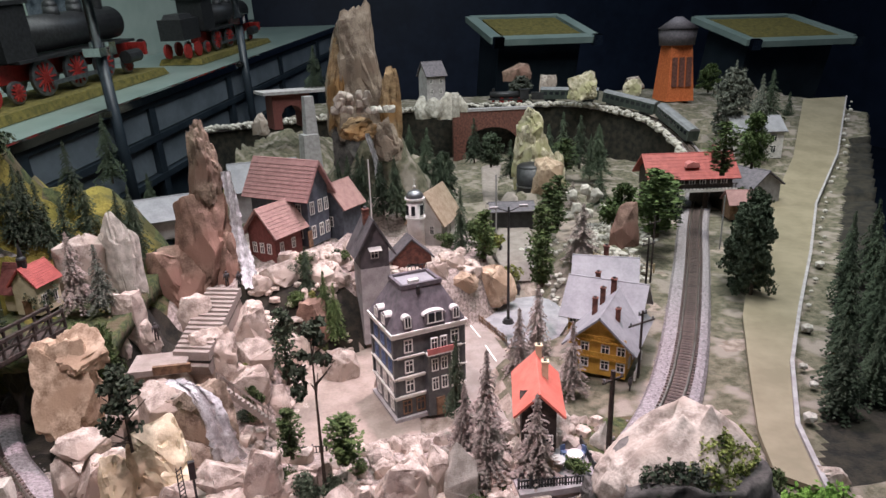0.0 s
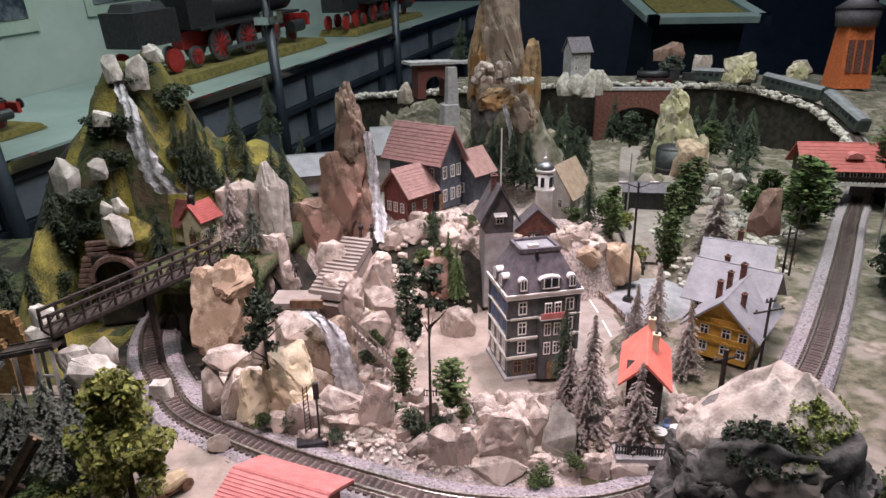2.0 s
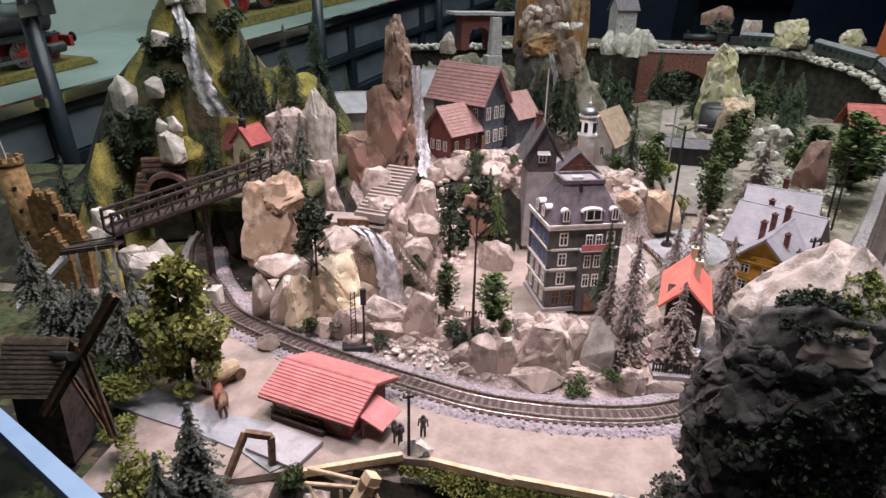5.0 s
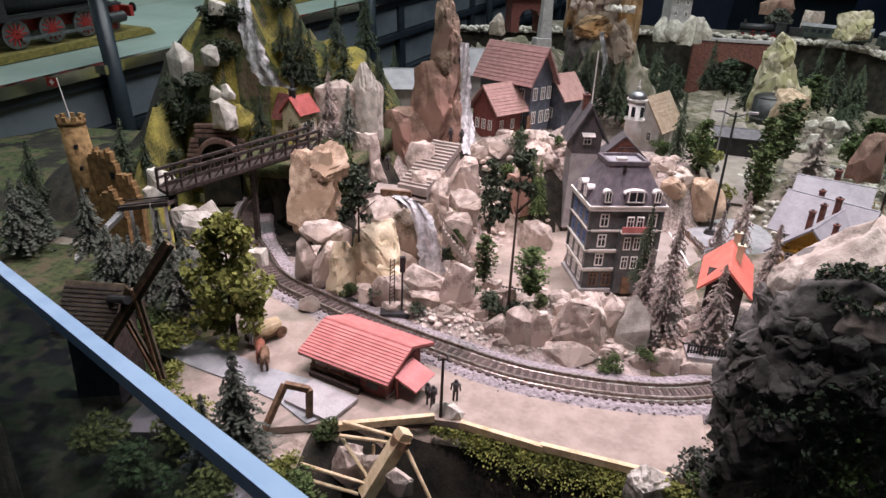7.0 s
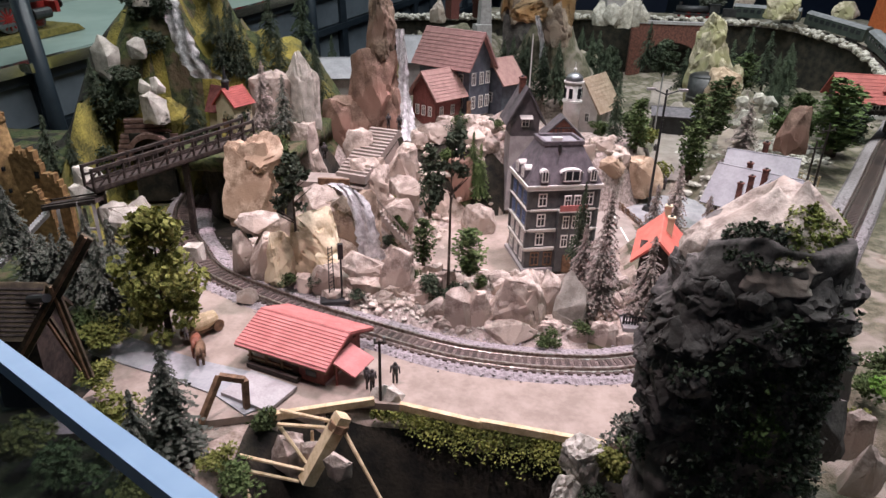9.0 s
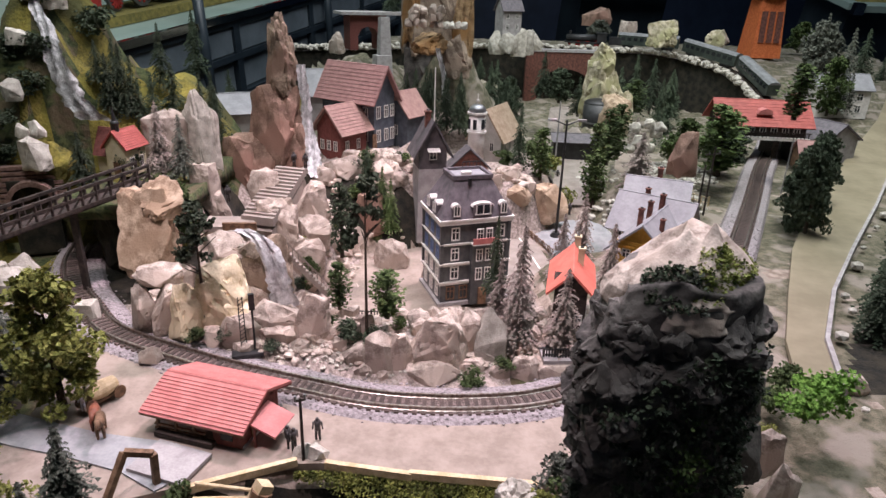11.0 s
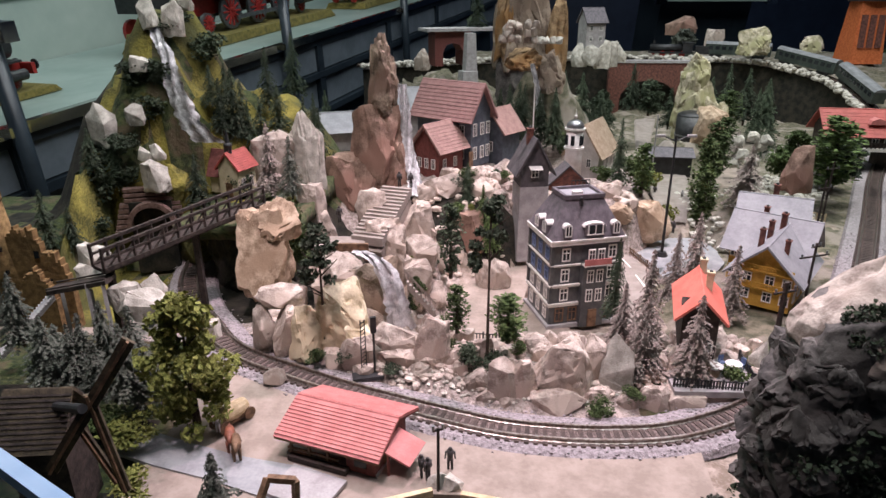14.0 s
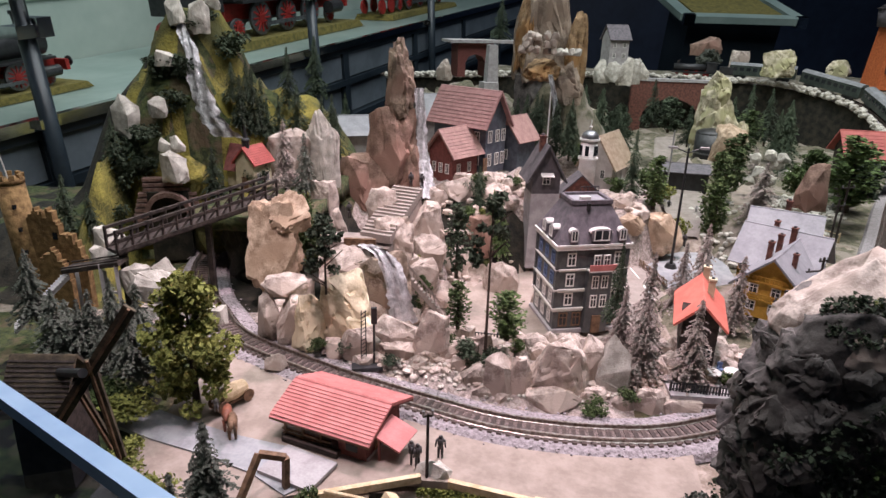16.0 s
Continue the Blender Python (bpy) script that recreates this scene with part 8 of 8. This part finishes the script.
for x, y in ((0.238, 0.505), (0.256, 0.509), (0.214, 0.50)):
    cafe_table(x, y)
for x, y, rz in ((0.247, 0.512, 60), (0.250, 0.520, 10), (0.266, 0.516, -60), (0.232, 0.514, 20)):
    chair(x, y, rz, BLUE)


def figure(x, y, z, rz=0.0, h=0.020, mat=None, stoop=0.0):
    """A tiny standing model figure as one plain shape."""
    bm = B()
    for s in (-1, 1):
        rod(bm, (s * h * 0.07, 0, 0), (s * h * 0.06, 0, h * 0.48), h * 0.045, h * 0.06, 6)
        rod(bm, (s * h * 0.15, 0, h * 0.80), (s * h * 0.19, stoop * h * 0.3, h * 0.48), h * 0.04, h * 0.03, 6)
    rod(bm, (0, 0, h * 0.46), (0, 0, h * 0.84), h * 0.10, h * 0.13, 8)
    ball(bm, h * 0.085, (0, 0, h * 0.92), 1)
    return solo("figurine", bm, mat or FIGURE, "tiny dark standing model figurine", "figurine", pose(x, y, z, 0, 0, rz), "figurines", smooth=True)


for k, (x, y) in enumerate(((0.004, 0.388), (-0.012, 0.376), (-0.017, 0.379), (0.300, 0.525), (0.39, 0.72), (0.40, 0.78), (0.335, 0.95), (0.345, 1.02), (0.32, 1.04), (0.40, 1.12), (0.36, 1.15), (0.42, 0.90), (0.375, 0.645))):
    figure(x, y, 0.003 if y < 0.6 else -0.008, k * 50, mat=(FIGURE, BROWN_WOOD, GREY_WALL, LOCO_RED)[(k * 2) % 4 if k > 3 else 0])
for x, y in ((-0.13, 0.70), (-0.07, 0.80), (-0.055, 0.795)):
    figure(x, y, 0.105 if y > 0.75 else 0.09, 40)

# barrel cart with two horses on the lane
cart = thing("barrel_cart", "wooden barrel on a four-wheeled cart", "cart", pose(-0.176, 0.440, 0.003, 0, 0, -122))
bm = B(); rod(bm, (-0.012, 0, 0.012), (0.0, 0, 0.012), 0.006, 0.0078, 12); rod(bm, (0.0, 0, 0.012), (0.012, 0, 0.012), 0.0078, 0.006, 12); part("barrel", bm, WOOD, cart, "brown wooden barrel")
bm = B(); box(bm, (0.034, 0.010, 0.002), (0.002, 0, 0.005)); part("cart_bed", bm, BROWN_WOOD, cart)
for x in (-0.011, 0.014):
    for y in (-0.0065, 0.0065):
        bm = B(); rod(bm, (x, y - 0.0006, 0.0055), (x, y + 0.0006, 0.0055), 0.0055, seg=14); part("wheel", bm, BROWN_WOOD, cart)


def horse(x, y, rz, mat):
    bm = B()
    ball(bm, 0.0055, (0, 0, 0.013), 2, (1.9, 0.8, 0.9))
    for sx in (-1, 1):
        for sy in (-1, 1):
            rod(bm, (sx * 0.007, sy * 0.0022, 0), (sx * 0.007, sy * 0.0022, 0.011), 0.0009, 0.0016, 6)
    rod(bm, (0.008, 0, 0.014), (0.014, 0, 0.021), 0.0028, 0.0019, 8)
    rod(bm, (0.0135, 0, 0.021), (0.019, 0, 0.0175), 0.0020, 0.0013, 8)
    rod(bm, (-0.010, 0, 0.015), (-0.012, 0, 0.006), 0.0010, 0.0006, 6)
    return solo("toy_horse", bm, mat, "tiny brown model horse figurine drawing the barrel cart", "figurine", pose(x, y, 0.003, 0, 0, rz), "model horses", smooth=True)


horse(-0.168, 0.408, -70, SKIN_RED)
horse(-0.160, 0.398, -70, BROWN_WOOD)
figure(-0.182, 0.420, 0.008, 0, 0.017, GREY_WALL)

# timber portal frame over the white slab by the shelter
tf = thing("timber_frame", "bare reddish timber portal frame over a pale slab", "frame")
P1, P2, P3, P4 = Vector((-0.128, 0.322, 0.002)), Vector((-0.117, 0.339, 0.033)), Vector((-0.099, 0.341, 0.030)), Vector((-0.101, 0.343, 0.002))
for a, b in ((P1, P2), (P2, P3), (P3, P4)):
    bm = B(); bar(bm, a, b, 0.0042); part("beam", bm, BROWN_WOOD, tf)
bm = B(); box(bm, (0.046, 0.034, 0.003), (-0.098, 0.362, 0.0050), Matrix.Rotation(radians(-22), 3, "Z")); solo("pale_slab", bm, GREY_WALL, "pale smooth slab beside the shelter", "slab", kind="structure")

# raw timber edging along the platform front, and the mossy lip under it
for k, (a, b) in enumerate((((-0.085, 0.338, 0.000), (-0.008, 0.362, 0.004)), ((0.012, 0.361, 0.002), (0.075, 0.349, 0.000)), ((0.073, 0.350, 0.001), (0.165, 0.337, 0.000)))):
    bm = B(); bar(bm, a, b, 0.004, 0.006); bmesh.ops.bevel(bm, geom=bm.edges[:], offset=0.0006, segments=1); solo("edge_plank", bm, WOOD, "raw pine edging plank along the platform", "plank", group="edging planks")
rnd = random.Random(5)
bm = B()
for k in range(5200):
    x = 0.165 - 0.175 * rnd.random() ** 1.3
    d = abs(rnd.gauss(0, 0.0055)) * (0.25 + smoothstep(-0.01, 0.06, x))
    leaf(bm, Vector((x, front_edge(x) - 0.005 - d, -0.003 - d * 1.1 + rnd.uniform(-0.002, 0.003))), 0.0013, rnd)
solo("moss_lip", bm, OLIVE, "strip of green and yellow moss under the platform edge", "moss", kind="stuff")


# pyramid of raw poles lashed to a squared post
pp = thing("pole_pyramid", "bundle of raw pine poles lashed to a squared leaning post", "pole rack")
bm = B(); bar(bm, (-0.045, 0.300, -0.022), (-0.021, 0.318, 0.024), 0.0095); bmesh.ops.bevel(bm, geom=bm.edges[:], offset=0.001, segments=1); part("squared_post", bm, WOOD, pp, "pale squared post")
for a, b in (((-0.070, 0.330, 0.014), (-0.024, 0.318, 0.017)), ((-0.070, 0.322, 0.008), (-0.026, 0.317, 0.013)), ((-0.022, 0.316, 0.015), (0.010, 0.298, -0.034)), ((-0.098, 0.310, -0.012), (-0.042, 0.302, -0.014)),
             ((-0.097, 0.305, -0.020), (-0.05, 0.30, -0.022)), ((-0.070, 0.325, 0.004), (-0.045, 0.305, -0.010)), ((-0.045, 0.318, -0.03), (-0.044, 0.318, 0.008)), ((-0.09, 0.30, -0.03), (-0.07, 0.28, -0.05))):
    bm = B(); rod(bm, a, b, 0.0015, 0.0012, 7); part("pole", bm, WOOD, pp)
bm = B(); rod(bm, (-0.025, 0.3145, 0.014), (-0.023, 0.316, 0.019), 0.0072, seg=8); part("lashing", bm, BROWN_WOOD, pp)

# old mill with its sails in the near corner
ml = thing("mill", "dark weathered wooden mill with shingled roof and crossed boards", "mill", pose(-0.264, 0.347, 0.0, 0, 0, 6))
bm = B(); box(bm, (0.034, 0.036, 0.070), (0, 0, 0.035), taper=0.95); part("body", bm, DARK_WOOD, ml)
rf = part("roof", gable_roof(0.038, 0.044, 0.066, 0.027, 0.003, 0.002), MILL_WOOD, ml, "dark brown shingled roof")
for s in (-1, 1):
    for k in range(1, 12):
        f = k / 12
        y, z = s * 0.025 * (1 - f), 0.0623 + 0.0307 * f
        n = Vector((0, s * 0.027, 0.022)).normalized() * 0.0023
        bm = B(); box(bm, (0.044, 0.0014, 0.0008), (0, y + n.y, z + n.z), Matrix.Rotation(math.atan2(-s * 0.027, 0.022), 3, "X")); part("shingle_course", bm, DARK_WOOD, rf)
for a, b, w in (((0.080, -0.037, 0.148), (0.018, -0.037, 0.058), 0.008), ((0.050, -0.036, 0.112), (0.060, -0.036, 0.040), 0.006), ((0.038, -0.033, 0.090), (0.054, -0.033, 0.045), 0.005)):
    bm = B(); bar(bm, a, b, 0.0022, w); s = part("sail", bm, MILL_WOOD, ml, "weathered olive board sail")
    bm = B(); bar(bm, Vector(a) - Vector((0, 0.0022, 0)), Vector(b) - Vector((0, 0.0022, 0)), 0.0018); part("spar", bm, BROWN_WOOD, s)
bm = B(); rod(bm, (0.048, -0.042, 0.106), (0.012, -0.006, 0.085), 0.003, seg=10); part("hub", bm, BLACK, ml)

# ruined castle with its round tower and flag
cs = thing("castle_ruin", "ochre stone castle ruin with a round tower and flag", "castle", pose(-0.472, 0.625, -0.012))
bm = B(); rod(bm, (0.004, 0, 0), (-0.012, 0.0, 0.152), 0.0165, 0.0140, 20); rod(bm, (-0.0115, 0, 0.146), (-0.012, 0, 0.152), 0.0152, seg=20); part("tower", bm, STONE_WALL, cs, smooth=True)
for k in range(9):
    a = 6.283 * k / 9
    bm = B(); box(bm, (0.0050, 0.0036, 0.005), (-0.012 + 0.0136 * math.cos(a), 0.0136 * math.sin(a), 0.1545), Matrix.Rotation(a + 1.57, 3, "Z")); part("merlon", bm, STONE_WALL, cs)
for k in range(5):
    f = (k + 0.9) / 6
    bm = B(); box(bm, (0.0024, 0.004, 0.0046), (0.0105 - 0.014 * f, -0.0140 + 0.001 * f, 0.152 * f)); part("arrow_slit", bm, GLASS_DARK, cs)


def ruin(name, x0, x1, y, tops, thick, seed):
    """A broken wall whose top steps up and down in ragged courses."""
    rnd = random.Random(seed)
    n = 26
    outline = [(x1, 0.0), (x0, 0.0)]
    for k in range(n):
        f = (k + 0.5) / n
        q = f * (len(tops) - 1)
        i = min(int(q), len(tops) - 2)
        z = round((tops[i] + (tops[i + 1] - tops[i]) * (q - i) + rnd.uniform(-0.005, 0.005)) / 0.0036) * 0.0036
        outline += [(x0 + (x1 - x0) * k / n, z), (x0 + (x1 - x0) * (k + 1) / n, z)]
    bm = B()
    prism(bm, outline[::-1], y - thick / 2, y + thick / 2)
    return part(name, bm, STONE_WALL, cs)


ruin("ruined_wall", 0.006, 0.066, -0.004, (0.112, 0.118, 0.122, 0.112, 0.120, 0.104, 0.088, 0.092, 0.080, 0.060), 0.009, 3)
ruin("front_wall", 0.012, 0.056, -0.020, (0.058, 0.050, 0.070, 0.082, 0.076, 0.066, 0.050), 0.008, 4)
for x, z in ((0.026, 0.070), (0.044, 0.060), (0.036, 0.092)):
    bm = B(); box(bm, (0.005, 0.002, 0.008), (x, -0.0088, z)); part("wall_opening", bm, GLASS_DARK, cs)
bm = B(); rod(bm, (-0.012, 0, 0.152), (-0.020, 0, 0.198), 0.0007, seg=6); fl = part("flag_staff", bm, WHITE, cs)
bm = B(); box(bm, (0.013, 0.0006, 0.010), (-0.0265, 0, 0.193)); fg = part("flag", bm, LOCO_RED, fl, "small red flag with a white cross")
bm = B(); box(bm, (0.006, 0.0012, 0.0018), (-0.0265, 0, 0.193)); box(bm, (0.0018, 0.0014, 0.006), (-0.0265, 0, 0.193)); part("cross", bm, WHITE, fg)


# ---- the train on the back bend ----
def along_line(s):
    """A pose on the line, s metres past the bend's start."""
    k = min(range(len(ROWS)), key=lambda i: abs(i * PITCH - s))
    p, d = ROWS[k]
    return Matrix.Translation(p + Vector((0, 0, 0.0086))) @ d.to_track_quat("X", "Z").to_matrix().to_4x4()


def coach(m):
    ob = thing("railway_coach", "dark green model railway coach with grey rounded roof", "coach", m, "coaches of the train")
    L, W, H = 0.190, 0.034, 0.030
    bm = B(); box(bm, (L, W, H), (0, 0, 0.010 + H / 2)); part("body", bm, COACH_GREEN, ob)
    bm = B(); prism(bm, [(-W / 2 - 0.001, 0), (W / 2 + 0.001, 0), (W * 0.36, 0.006), (0, 0.0085), (-W * 0.36, 0.006)], -L / 2, L / 2)
    bmesh.ops.rotate(bm, verts=bm.verts, cent=(0, 0, 0), matrix=Matrix.Rotation(radians(90), 3, "Z")); part("roof", bm, COACH_ROOF, ob, "grey rounded roof", m=Matrix.Translation((0, 0, 0.010 + H)))
    for s in (-1, 1):
        for k in range(9):
            bm = B(); box(bm, (0.012, 0.001, 0.010), (-L / 2 + 0.018 + 0.0193 * k, s * (W / 2 + 0.0003), 0.029)); part("window", bm, GLASS_DARK, ob)
        bm = B(); box(bm, (0.036, W * 0.8, 0.008), (s * 0.062, 0, 0.007)); bo = part("bogie", bm, BLACK, ob)
        for dx in (-0.012, 0.012):
            for dy in (-1, 1):
                bm = B(); rod(bm, (s * 0.062 + dx, dy * 0.0083 - 0.001, 0.0055), (s * 0.062 + dx, dy * 0.0083 + 0.001, 0.0055), 0.0055, seg=12); part("wheel", bm, BLACK, bo)
    return ob


def engine(m):
    ob = thing("steam_engine", "small black model steam engine at the head of the train", "engine", m)
    bm = B(); rod(bm, (-0.03, 0, 0.027), (0.07, 0, 0.027), 0.011, seg=14); part("boiler", bm, BLACK, ob, smooth=True)
    bm = B(); box(bm, (0.03, 0.03, 0.030), (-0.045, 0, 0.028)); box(bm, (0.036, 0.033, 0.002), (-0.045, 0, 0.044)); part("cab", bm, BLACK, ob)
    bm = B(); rod(bm, (0.058, 0, 0.036), (0.058, 0, 0.048), 0.004, 0.005, 10); part("chimney", bm, BLACK, ob)
    bm = B(); box(bm, (0.13, 0.026, 0.005), (0.01, 0, 0.013)); part("frame", bm, BLACK, ob)
    for x in (-0.03, 0.0, 0.03, 0.058):
        for s in (-1, 1):
            bm = B(); rod(bm, (x, s * 0.0085 - 0.001, 0.009), (x, s * 0.0085 + 0.001, 0.009), 0.009 if x < 0.05 else 0.005, seg=14); part("wheel", bm, LOCO_RED, ob)
    bm = B(); box(bm, (0.07, 0.030, 0.024), (-0.105, 0, 0.022)); part("tender", bm, BLACK, ob)
    return ob


S0 = next(i for i, (p, d) in enumerate(ROWS) if p.y > 1.80) * PITCH
for k in range(3):
    coach(along_line(S0 + 0.02 + 0.205 * k))
engine(along_line(S0 + 0.02 + 0.205 * 3 - 0.01))


# ---- glass barrier in front of the camera ----
GA, GB = Vector((-0.238, 0.222, 0.189)), Vector((0.045, 0.025, 0.2367))
gdir = Vector((GB.x - GA.x, GB.y - GA.y, 0)).normalized()
gb = thing("glass_barrier", "clear glass barrier with a bluish polished top edge", "barrier", kind="structure")
bm = B(); bar(bm, GA, GB, 0.0045, 0.004); part("top_edge", bm, BLUE_EDGE, gb, "bluish polished glass edge")
bm = B()
side = Vector((gdir.y, -gdir.x, 0)) * 0.0015
v = [bm.verts.new(p) for p in (GA - side - Vector((0, 0, 0.003)), GB - side - Vector((0, 0, 0.003)), Vector((GB.x, GB.y, -0.02)) - side, Vector((GA.x, GA.y, -0.02)) - side)]
w = [bm.verts.new(q.co + 2 * side) for q in v]
bm.faces.new(v); bm.faces.new(w[::-1])
for i in range(4):
    bm.faces.new((v[i], w[i], w[(i + 1) % 4], v[(i + 1) % 4]))
bmesh.ops.recalc_face_normals(bm, faces=bm.faces)
pane = part("pane", bm, PANE, gb, "clear glass pane")
pane.visible_shadow = False
